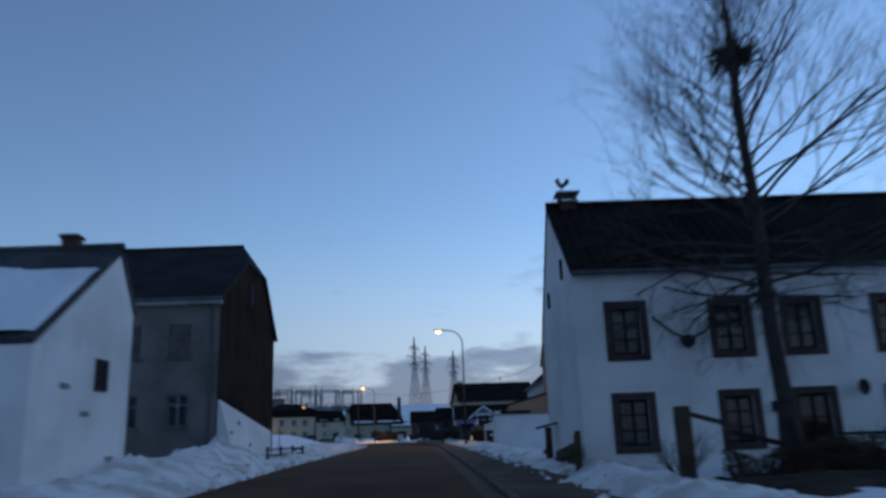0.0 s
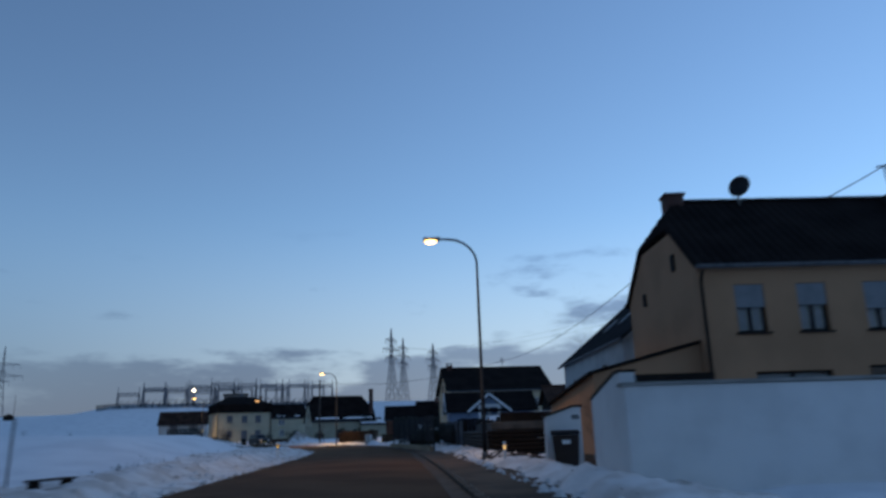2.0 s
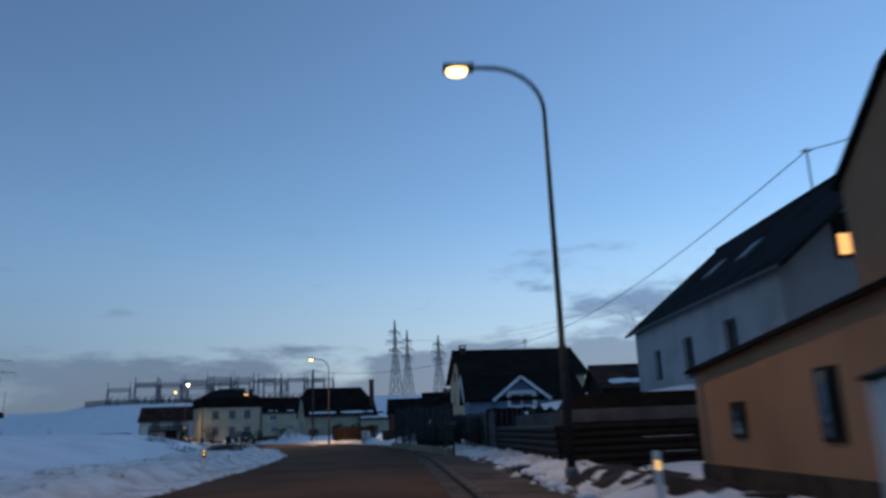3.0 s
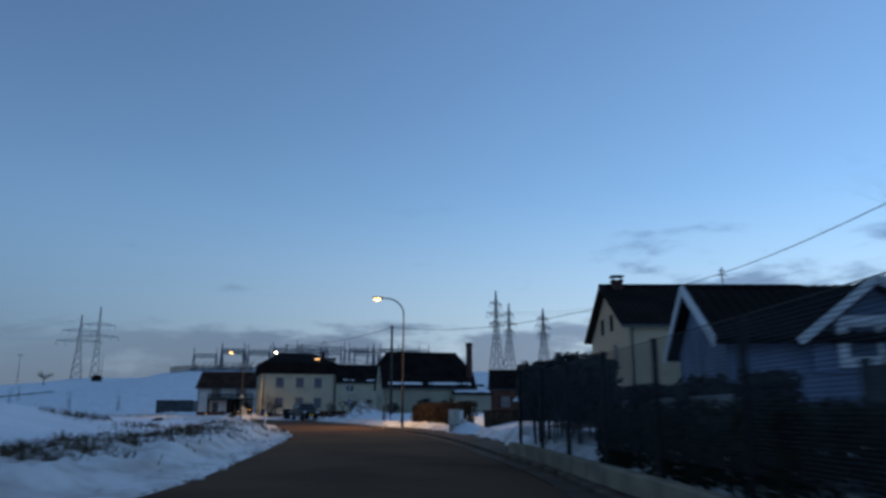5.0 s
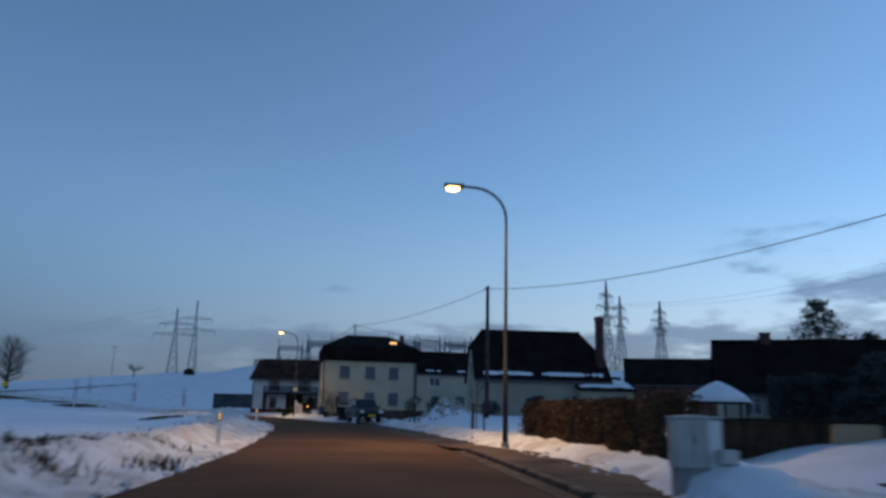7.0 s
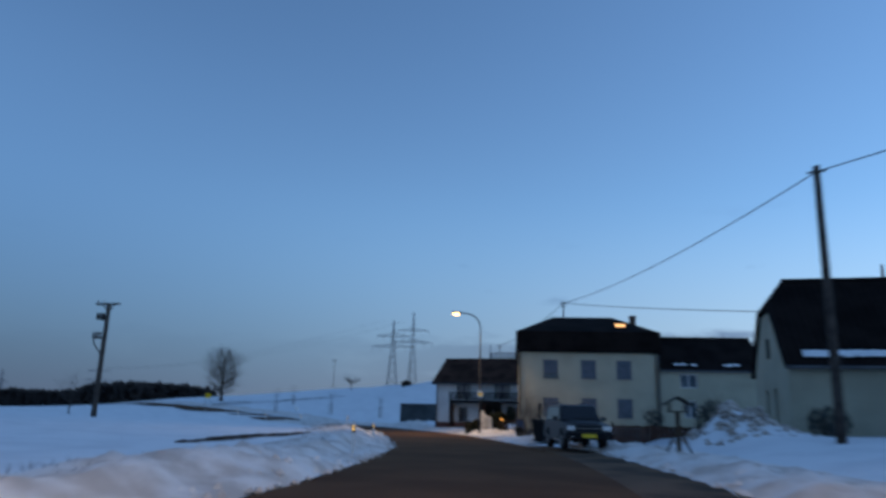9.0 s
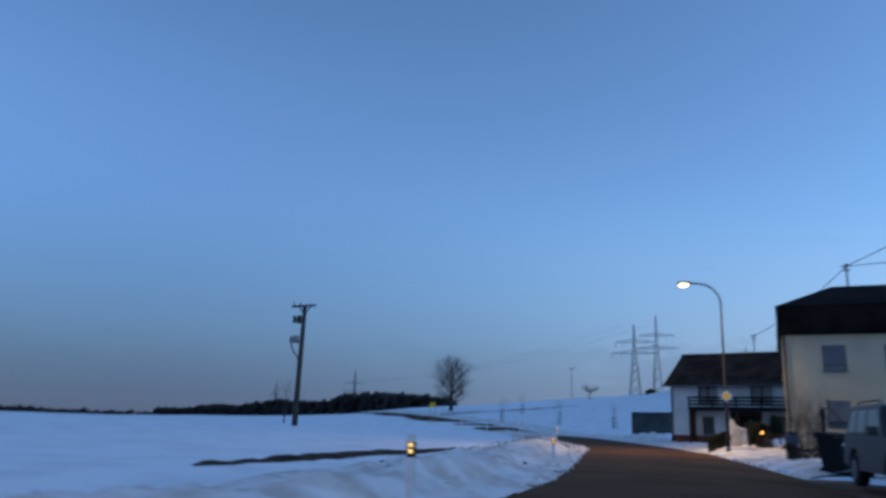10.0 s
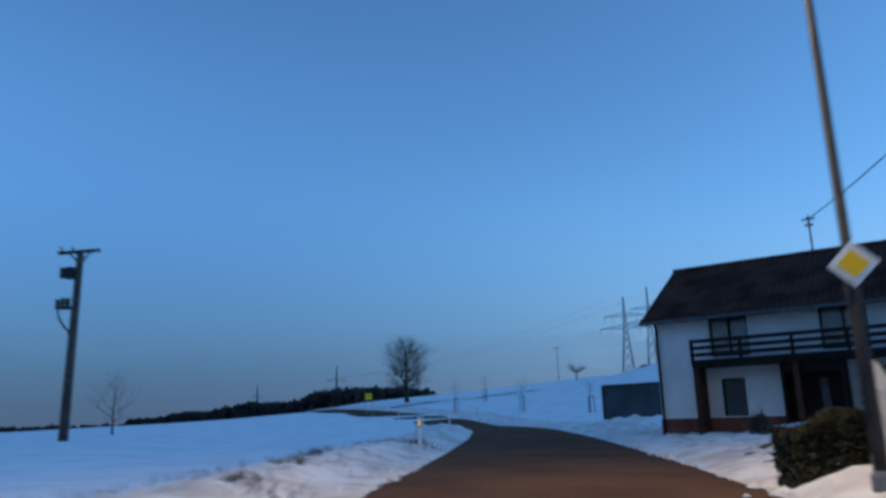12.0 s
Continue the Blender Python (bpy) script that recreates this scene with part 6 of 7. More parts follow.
cab = thing("utility_cabinet", "pale plastic utility cabinet standing before the hedge", "utility box", (-4.76, 107.25, 0.64), 22)
cab.scale = (0.68, 0.68, 0.66)
part("plinth", Mesh().box(-0.47, 0.47, -0.15, 0.19, -0.7, 0.12), CONCRETE, cab)
part("case", bevelled(Mesh().box(-0.5, 0.2, -0.18, 0.22, 0.12, 1.12), 0.02), CABINET, cab)
part("side_case", bevelled(Mesh().box(0.203, 0.5, -0.165, 0.2, 0.12, 1.1), 0.02), WHITE_PAINT, cab, "paler narrow side case")
part("lid", bevelled(Mesh().prism([(-0.53, 1.125), (-0.53, 1.16), (0.0, 1.20), (0.53, 1.16), (0.53, 1.125)], "y", -0.22, 0.25), 0.01), CABINET, cab)
part("door_seam", Mesh().box(-0.155, -0.145, -0.184, -0.18, 0.2, 1.06), BLACK_STEEL, cab)
part("lock", Mesh().box(-0.12, -0.09, -0.195, -0.18, 0.62, 0.74), BLACK_STEEL, cab)
part("meter_box", bevelled(Mesh().box(0.3, 0.66, -0.52, -0.24, 0.22, 0.5), 0.02), CABINET, cab)

# parked off-road car
car_z = float(level(np.array([-24.4]), np.array([150.3]))[0]) + 0.08
car = thing("parked_car", "silver off-road car parked nose out with yellow plate", "car", (-24.8, 150.3, car_z), 34)


def car_shell(profile, half, taper=0.0):
    """A body drawn from its side view, narrowed towards the top by taper."""
    m = Mesh().prism([(y, z) for y, z in profile], "x", -half, half)
    top = max(z for _, z in profile)
    low_z = min(z for _, z in profile)
    m.v = [(x * (1 - taper * (z - low_z) / (top - low_z)), y, z) for x, y, z in m.v]
    return m


arch = [(0.44 * math.cos(q), 0.44 * math.sin(q)) for q in [math.pi * k / 8 for k in range(9)]]
lower = [(-2.2, 0.45), (-2.24, 0.72), (-2.16, 0.96), (-1.0, 1.08), (1.95, 1.10), (2.2, 1.02), (2.22, 0.48), (1.79, 0.40)] + [(1.35 + c, 0.40 + s_) for c, s_ in arch] + [(0.9, 0.36), (-0.9, 0.36)] + [(-1.35 + c, 0.40 + s_) for c, s_ in arch] + [(-1.79, 0.42)]
part("body", car_shell(lower, 0.88, 0.05), CAR_PAINT, car)
part("cabin", bevelled(car_shell([(-1.02, 1.075), (-0.42, 1.70), (-0.2, 1.76), (1.85, 1.76), (2.12, 1.09)], 0.83, 0.16), 0.03), CAR_PAINT, car)
part("bonnet_ridge", bevelled(Mesh().add([(-0.5, -2.05, 0.99), (0.5, -2.05, 0.99), (0.6, -1.05, 1.10), (-0.6, -1.05, 1.10), (-0.45, -2.0, 1.03), (0.45, -2.0, 1.03), (0.52, -1.1, 1.13), (-0.52, -1.1, 1.13)],
     [(3, 2, 1, 0), (4, 5, 6, 7), (0, 1, 5, 4), (1, 2, 6, 5), (2, 3, 7, 6), (3, 0, 4, 7)]), 0.015), CAR_PAINT, car)
part("windscreen", Mesh().add([(-0.74, -0.99, 1.13), (0.74, -0.99, 1.13), (0.66, -0.45, 1.69), (-0.66, -0.45, 1.69)], [(0, 1, 2, 3)]).moved(Matrix.Translation((0, -0.03, 0.012))), CAR_GLASS, car, "dark windscreen")
for s in (-1, 1):
    for y0, y1 in ((-0.55, 0.32), (0.42, 1.15), (1.25, 1.82)):
        part("side_window", Mesh().add([(s * 0.835, y0 - (0.2 if y0 < 0 else 0), 1.16), (s * 0.835, y1, 1.16), (s * 0.745, y1 - (0.15 if y1 > 1.5 else 0), 1.63), (s * 0.745, y0 + (0.15 if y0 < 0 else 0), 1.63)], [(0, 1, 2, 3)]), CAR_GLASS, car, "dark side window")
    # opaque white stands in for the glint on the headlights
    part("headlight", bevelled(Mesh().box(s * 0.69 - 0.15, s * 0.69 + 0.15, -2.25, -2.1, 0.74, 0.91), 0.03), SIGN_WHITE, car, "headlight with its glint as plain white")
    part("fog_lamp", Mesh().tube([(s * 0.66, -2.32, 0.52), (s * 0.66, -2.2, 0.52)], 0.06, 10), SIGN_WHITE, car, "small round fog lamp")
    part("mirror", bevelled(Mesh().box(s * 0.98 - 0.1, s * 0.98 + 0.1, -0.82, -0.7, 1.1, 1.28), 0.02), CAR_PAINT, car)
    part("roof_rail", Mesh().tube([(s * 0.6, -0.1, 1.76), (s * 0.6, 0.0, 1.83), (s * 0.6, 1.6, 1.83), (s * 0.6, 1.7, 1.76)], 0.02, 6), BLACK_STEEL, car)
    for yy in (-1.35, 1.35):
        wheel = part("wheel", Mesh().tube([(s * 0.64, yy, 0.36), (s * 0.66, yy, 0.36), (s * 0.84, yy, 0.36), (s * 0.87, yy, 0.36)], [0.33, 0.36, 0.36, 0.33], 22), RUBBER, car)
        part("rim", Mesh().tube([(s * 0.865, yy, 0.36), (s * 0.88, yy, 0.36)], 0.22, 14), GALVANISED, wheel)
part("grille", Mesh().box(-0.5, 0.5, -2.255, -2.2, 0.72, 0.92), PLASTIC_BLACK, car)
part("grille_bar", Mesh().box(-0.5, 0.5, -2.268, -2.256, 0.80, 0.84), GALVANISED, car)
part("bumper", bevelled(Mesh().box(-0.9, 0.9, -2.32, -2.12, 0.40, 0.66), 0.05), PLASTIC_BLACK, car)
part("number_plate", Mesh().box(-0.27, 0.27, -2.345, -2.325, 0.48, 0.61), PLATE, car, "plain yellow plate")
part("wiper", Mesh().beam((-0.3, -1.02, 1.16), (0.25, -0.93, 1.24), 0.02).beam((0.15, -1.02, 1.16), (0.6, -0.95, 1.22), 0.02), RUBBER, car)

# low timber wall behind the car
pal = thing("board_fence", "red-brown board fence beside the parked car", "fence", (-24.1, 152.9, land(-24.1, 152.9) - 0.1), 20)
for k in range(18):
    part("board", Mesh().box(0.2 * k, 0.2 * k + 0.192, 0, 0.03, 0, 0.95 + 0.02 * (k % 3)), REDWOOD, pal)
for k in range(3):
    part("post", Mesh().box(1.8 * k, 1.8 * k + 0.1, 0.031, 0.13, 0, 1.1), DARK_WOOD, pal)

# slab with a high shoulder on one side, hewn roughly
stone = Mesh()
chip = random.Random(44)
HEWN = 9
for row in range(11):
    u = row / 10
    for k in range(HEWN + 1):
        w = k / HEWN
        top = 1.75 - 0.30 * float(step(0.12, 0.34, w)) - 0.16 * float(step(0.45, 0.62, w)) - 0.08 * float(step(0.9, 1.0, w)) - 0.2 * float(step(0.08, 0.0, w))
        half = 0.17 + 0.16 * (1 - u)
        width = 0.86 - 0.10 * u
        x = (w - 0.5) * width + chip.uniform(-0.03, 0.03) - 0.05 * u
        for side in (-1, 1):
            stone.v.append((x, side * half * (0.55 + 0.45 * math.sin(math.pi * min(max(w, 0.06), 0.94))) + chip.uniform(-0.035, 0.035), top * u + chip.uniform(-0.03, 0.03)))
C2 = 2 * (HEWN + 1)
for row in range(10):
    p, q = row * C2, (row + 1) * C2
    for k in range(HEWN):
        stone.f += [(p + 2 * k, p + 2 * k + 2, q + 2 * k + 2, q + 2 * k), (p + 2 * k + 3, p + 2 * k + 1, q + 2 * k + 1, q + 2 * k + 3)]
    stone.f += [(p + 1, p, q, q + 1), (p + C2 - 2, p + C2 - 1, q + C2 - 1, q + C2 - 2)]
stone.f += [(10 * C2 + 2 * k, 10 * C2 + 2 * k + 2, 10 * C2 + 2 * k + 3, 10 * C2 + 2 * k + 1) for k in range(HEWN)]
tagged(part("standing_stone", bevelled(stone, 0.02, 1), BRIGHT_LIT_STONE, m=pose(-38.9, 169.85, land(-38.9, 169.85) - 0.25, 0, 0, 32)), "rough standing stone in a snow heap, headlight brightness in its colour", "stone")
cart = thing("handcart", "old wooden cart with spoked wheel in the yard", "cart", (-38.76, 173.7, land(-38.76, 173.7)), 20)
part("bed", Mesh().box(-0.9, 0.9, -0.45, 0.45, 0.55, 0.65).box(-0.9, -0.84, -0.45, 0.45, 0.65, 0.95).box(0.84, 0.9, -0.45, 0.45, 0.65, 0.95), DARK_WOOD, cart)
for s in (-0.55, 0.55):
    rim = Mesh().tube([(s + 0.4 * math.cos(a * 0.5236), -0.52, 0.42 + 0.4 * math.sin(a * 0.5236)) for a in range(13)], 0.03, 6)
    for a in range(6):
        rim.beam((s, -0.52, 0.42), (s + 0.4 * math.cos(a * 1.047), -0.52, 0.42 + 0.4 * math.sin(a * 1.047)), 0.03)
    part("wheel", rim, BROWN_WOOD, cart)
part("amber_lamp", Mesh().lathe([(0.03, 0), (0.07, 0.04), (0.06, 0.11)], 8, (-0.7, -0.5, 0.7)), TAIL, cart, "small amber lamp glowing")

# dark terrace of logs and board fence between lamp and blue house
terrace = thing("log_terrace", "dark log retaining wall with snow on its ledges", "retaining wall", (3.5, 61.5, 0.0), 0)
for k in range(7):
    z, back = -0.15 + 0.185 * k, 0.055 * k
    part("log", Mesh().tube([(0.05, back, z + 0.09), (5.6, back + 0.1, z + 0.11)], 0.096, 8), DARK_WOOD, terrace)
    part("log", Mesh().tube([(0.05 - 0.01 * k, back + 0.11, z + 0.09), (-0.45, 11.5, z + 0.14)], 0.096, 8), DARK_WOOD, terrace)
    if k in (2, 4):
        part("ledge_snow", Mesh().box(1.6 + 0.5 * (k % 3), 3.4, back - 0.04, back + 0.01, z + 0.178, z + 0.187), DIRTY_WARM_LIT, terrace)
part("edge_slab", bevelled(Mesh().box(0.1, 6.5, 0.55, 0.75, 1.18, 1.52), 0.02), DIM_CONCRETE, terrace, "grey concrete edge slab")
part("earth", Mesh().prism([(0.76, -0.4), (0.76, 1.5), (12.5, 1.62), (12.5, -0.4)], "x", 0.35, 6.6), DARK_STONE, terrace)
part("upper_board", Mesh().box(0.6, 6.6, 1.5, 1.58, 1.5, 1.95), DARK_WOOD, terrace)
tm = sheet(*np.meshgrid(np.linspace(0.6, 6.6, 16), np.linspace(1.7, 12.5, 26)), np.zeros((26, 16)))
tm.v = [(x, y, 1.72 + 0.06 * x + 0.1 * math.sin(1.3 * x + 0.9 * y) + 0.08 * math.sin(2.9 * y)) for x, y, z in tm.v]
part("snow_cover", tm, SNOW, terrace, "uneven snow on the terrace", smooth=True)

boards = thing("board_fence", "tall blue-grey weathered board fence along the walkway", "fence", (3.0, 73.4, land(3.3, 74.0) - 0.15), 98)
for k in range(26):
    part("board", Mesh().box(0.22 * k, 0.22 * k + 0.205, 0, 0.03, 0, 1.75 + 0.03 * ((k * 7) % 4)), GREY_WOOD, boards)
for k in range(3):
    part("post", Mesh().box(2.6 * k, 2.6 * k + 0.1, -0.13, -0.031, 0, 1.85), DARK_WOOD, boards)

cross_boards = thing("board_fence", "dark weathered board fence across the garden", "fence", (2.75, 74.5, land(3.5, 74.6) - 0.15), 2)
for k in range(30):
    part("board", Mesh().box(0.22 * k, 0.22 * k + 0.205, 0, 0.03, 0, 1.96 - land(3.5, 74.6) + 0.15 + 0.02 * ((k * 5) % 3)), DARK_WOOD, cross_boards)

# net fence with posts on a low retaining wall
fence_line = spline([(1.25, 73.0), (0.55, 78.0), (-0.30, 83.0), (-1.02, 87.0), (-1.62, 90.0)], 0.06)
net_fence = thing("net_fence", "tall fence of dark netting on steel posts", "fence", (0, 0, 0), 0)
for k in range(8):
    x, y = fence_line[int((len(fence_line) - 1) * k / 7)].tolist()
    z = float(level(np.array([x]), np.array([y]))[0])
    part("post", Mesh().tube([(x, y, z + 0.1), (x, y, z + 2.14)], 0.045, 8), BLACK_STEEL, net_fence)
strands = Mesh()
for k in range(0, len(fence_line) - 1):
    (x, y), (x1, y1) = fence_line[k].tolist(), fence_line[k + 1].tolist()
    strands.beam((x, y, 0.72), (x, y, 2.22), 0.004)
coarse = fence_line[::20].tolist() + [fence_line[-1].tolist()]
for k in range(37):
    for (x, y), (x1, y1) in zip(coarse, coarse[1:]):
        strands.beam((x, y, 0.72 + 0.04 * k), (x1, y1, 0.72 + 0.04 * k), 0.005)
tagged(part("netting", strands, NET, net_fence, "dark see-through netting"), kind="stuff")
for (x, y), (x1, y1) in zip(coarse, coarse[1:]):
    part("top_wire", Mesh().beam((x, y, 2.22), (x1, y1, 2.22), 0.01), BLACK_STEEL, net_fence)
low_kerb = thing("retaining_wall", "low stone retaining wall with headlight warmth in its colour", "wall", (0, 0, 0), 0)
kerb_line = spline([(1.1, 73.0), (0.4, 78.0), (-0.45, 83.0), (-1.17, 87.0), (-1.85, 90.4)], 1.0)
for a, b in zip(kerb_line[:-1], kerb_line[1:]):
    z = level(np.array([a[0]]), np.array([a[1]]))[0]
    part("block", bevelled(Mesh().beam((a[0], a[1], z + 0.13), (b[0], b[1], z + 0.13), 0.2, 0.5), 0.02, 1), WARM_LIT_STONE, low_kerb)

# pale rails before the low hedge
pale_rail = thing("rail_fence", "low fence of one pale board on dark posts", "fence", (1.85, 82.6, land(1.6, 86.0)), 97)
part("rail", Mesh().box(0, 8.6, -0.02, 0.02, 0.80, 1.02), CONCRETE, pale_rail, "pale weathered board")
for k in range(5):
    part("post", Mesh().box(0.05 + 2.1 * k, 0.15 + 2.1 * k, -0.12, -0.021, -0.2, 1.08), DARK_WOOD, pale_rail)

# wall along the snowy yard: brown boards, a rendered length, then grey slabs under one dark coping
yard_wall = thing("yard_wall", "low yard wall of brown boards and grey slabs", "wall", (-3.7, 113.6, land(-3.7, 113.6) - 0.35), 40)
for k in range(17):
    part("board", Mesh().box(0.21 * k, 0.21 * k + 0.2, -0.02 - 0.012 * (k % 2), 0.03, 0, 1.22), BROWN_WOOD, yard_wall)
part("rendered_panel", bevelled(Mesh().box(3.6, 5.35, -0.1, 0.1, 0, 1.2), 0.015), YELLOW_WALL, yard_wall, "faded beige rendered panel")
for k in range(5):
    part("slab", bevelled(Mesh().box(5.4 + 1.4 * k, 6.76 + 1.4 * k, -0.07, 0.07, 0, 1.18 - 0.02 * (k % 2)), 0.015), DIM_CONCRETE, yard_wall, "grey concrete slab")
part("coping", bevelled(Mesh().box(-0.05, 12.4, -0.14, 0.14, 1.225, 1.29), 0.012), DARK_WOOD, yard_wall, "dark coping")
drift = Mesh()
drift.v = [(7.0 + 1.6 * a + 0.5 * math.sin(5 * b), -0.12 - 1.1 * b, 0.95 * (1 - b)**1.5 * math.sin(math.pi * min(max(a, 0.02), 0.98))**0.7 + 0.1) for a in np.linspace(0, 1, 13).tolist() for b in np.linspace(0, 1, 9).tolist()]
drift.f = [(9 * a + b, 9 * a + b + 1, 9 * a + b + 10, 9 * a + b + 9) for a in range(12) for b in range(8)]
part("snow_drift", drift, SNOW, yard_wall, "snow heaped against the wall", smooth=True)


def staked_tree(x, y, seed, h=2.6, stakes=3):
    z = land(x, y)
    rng = random.Random(seed)
    t = thing("staked_tree", "young leafless tree tied between wooden stakes", "tree", (x, y, z - 0.1), rng.uniform(0, 90), group="young staked trees")
    crown = Mesh()
    for k in range(9):
        a = k * 2.4
        branches(crown, (0, 0, h * (0.55 + 0.04 * k)), (math.cos(a), math.sin(a), 1.1), h * 0.26, 0.012, 2, rng, 0.45, 0.08)
    part("trunk", Mesh().tube([(0, 0, 0), (0, 0, h)], [0.035, 0.015], 6), BARK, t)
    part("crown", crown, TWIG, t)
    for k in range(stakes):
        a = 6.283 * k / stakes
        part("stake", Mesh().tube([(0.4 * math.cos(a), 0.4 * math.sin(a), 0), (0.34 * math.cos(a), 0.34 * math.sin(a), 0.56 * h)], 0.04, 6), BROWN_WOOD, t)
        b = 6.283 * (k + 1) / stakes
        part("cross_bar", Mesh().beam((0.35 * math.cos(a), 0.35 * math.sin(a), 0.52 * h), (0.35 * math.cos(b), 0.35 * math.sin(b), 0.52 * h), 0.05), BROWN_WOOD, t)


for n, (x, y, h) in enumerate(((-12.9, 133.3, 2.6), (-126, 247, 3.8), (-119.0, 234.0, 3.9), (-101.8, 230.0, 3.6), (-88.4, 226.7, 3.4))):
    staked_tree(x, y, 90 + n, h)

feeder = thing("bird_house", "weathered wooden bird house on a post in the snow", "bird house", (-19.5, 145.5, land(-19.5, 145.5) - 0.1), 25)
part("post", Mesh().box(-0.06, 0.06, -0.06, 0.06, 0, 1.45), BROWN_WOOD, feeder)
for s in (-1, 1):
    part("brace", Mesh().beam((s * 0.45, 0, 0.05), (s * 0.05, 0, 0.9), 0.06), BROWN_WOOD, feeder)
part("floor", bevelled(Mesh().box(-0.3, 0.3, -0.25, 0.25, 1.45, 1.49), 0.01), BROWN_WOOD, feeder)
for sx in (-0.25, 0.25):
    for sy in (-0.2, 0.2):
        part("corner_post", Mesh().box(sx - 0.02, sx + 0.02, sy - 0.02, sy + 0.02, 1.49, 1.72), BROWN_WOOD, feeder)
part("roof", Mesh().prism([(-0.45, 1.70), (0, 1.95), (0.45, 1.70), (0.45, 1.66), (0, 1.91), (-0.45, 1.66)], "y", -0.36, 0.36), DARK_WOOD, feeder)

gate = thing("timber_gate", "weathered timber gate post with slanting arm", "gate", (5.0, 12.6, land(5.0, 12.6) - 0.2), 0)
part("post", bevelled(Mesh().box(-0.12, 0.12, -0.12, 0.12, 0, 1.45), 0.02), BROWN_WOOD, gate)
part("arm", Mesh().beam((0.1, 0, 1.32), (0.95, 0.1, 1.08), 0.06, 0.08), BROWN_WOOD, gate)
part("lean_board", Mesh().beam((0.9, 0.3, 1.0), (3.6, 0.1, 0.25), 0.04, 0.09), DARK_WOOD, gate)
porch = thing("stone_porch", "low stone steps and dark railing before the farmhouse", "steps", (9.2, 16.2, -0.5), 0)
part("step", bevelled(Mesh().box(-0.2, 3.6, 0, 1.9, 0, 0.32), 0.03), DARK_STONE, porch)
part("railing", Mesh().beam((0, 0.1, 0.9), (3.4, 0.1, 0.9), 0.06).beam((0, 0.1, 0.3), (0, 0.1, 0.9), 0.06).beam((1.7, 0.1, 0.3), (1.7, 0.1, 0.9), 0.06).beam((3.4, 0.1, 0.3), (3.4, 0.1, 0.9), 0.06), BLACK_STEEL, porch)
trellis = thing("corner_post", "wooden corner post with small shed roof by the gable", "post", (4.0, 17.2, land(4.0, 17.2) - 0.2))
part("post", Mesh().box(-0.05, 0.05, -0.05, 0.05, 0, 1.0), BROWN_WOOD, trellis)
bird = thing("nesting_post", "wooden post with slanting board beside the gable wall", "post", (4.1, 22.3, land(4.1, 22.3) - 0.2), 0)
part("post", bevelled(Mesh().box(-0.09, 0.09, -0.09, 0.09, 0, 1.12), 0.015), BROWN_WOOD, bird)
part("board", Mesh().beam((-0.35, 0, 1.1), (0.3, 0, 1.24), 0.3, 0.06), BROWN_WOOD, bird)

rails = thing("garden_fence", "low dark rail fence before the white base wall", "fence", (-6.1, 31.0, land(-6.1, 33.0) - 0.1), 88)
for k in range(4):
    part("post", Mesh().box(2.2 * k, 2.2 * k + 0.08, -0.04, 0.04, 0, 0.62), DARK_WOOD, rails)
for z in (0.25, 0.5):
    part("rail", Mesh().beam((0, 0.06, z), (6.8, 0.06, z), 0.03, 0.06), DARK_WOOD, rails)
bench = thing("low_bench", "dark low bench frame standing in the snow", "bench", (-7.2, 43.5, land(-7.2, 43.5)), 85)
part("seat", Mesh().box(0, 1.5, 0, 0.3, 0.26, 0.30), DARK_WOOD, bench)
for x in (0.1, 1.3):
    part("leg", Mesh().box(x, x + 0.06, 0.03, 0.27, -0.1, 0.26), DARK_WOOD, bench)
for x, y, h in ((-8.6, 45.0, 1.6), (-9.4, 43.0, 1.7)):
    tagged(part("snow_stake", Mesh().tube([(0, 0, -0.2), (0.05, 0, h)], 0.025, 6), BROWN_WOOD, m=pose(x, y, land(x, y))), "thin wooden stake standing in the snow", "stake", "stakes in the snow")

town = thing("town_sign", "yellow town sign on two posts by the far road", "sign", (-128.4, 224.9, land(-128.4, 224.9) - 0.2), 50)
reach = 5.0 - land(-128.4, 224.9) + 0.2
part("board", Mesh().box(-0.5, 0.5, -0.02, 0.02, reach - 0.42, reach + 0.42), SIGN_YELLOW, town)
for s in (-0.45, 0.45):
    part("post", Mesh().tube([(s, 0.065, 0), (s, 0.065, reach + 0.45)], 0.04, 6), GALVANISED, town)
part("text_bar", Mesh().box(-0.42, 0.42, -0.026, -0.021, reach - 0.05, reach + 0.1), PLASTIC_BLACK, town)
round_sign = thing("road_sign", "round white reflecting road sign on a steel post", "sign", (-108.6, 228.4, land(-108.6, 228.4) - 0.2), 47)
part("post", Mesh().tube([(0, 0.05, 0), (0, 0.05, 1.75)], 0.035, 8), GALVANISED, round_sign)
part("plate", Mesh().tube([(0, -0.012, 1.45), (0, 0.012, 1.45)], 0.32, 20), SIGN_WHITE, round_sign)

# grass, weeds and clods poking through the snow banks


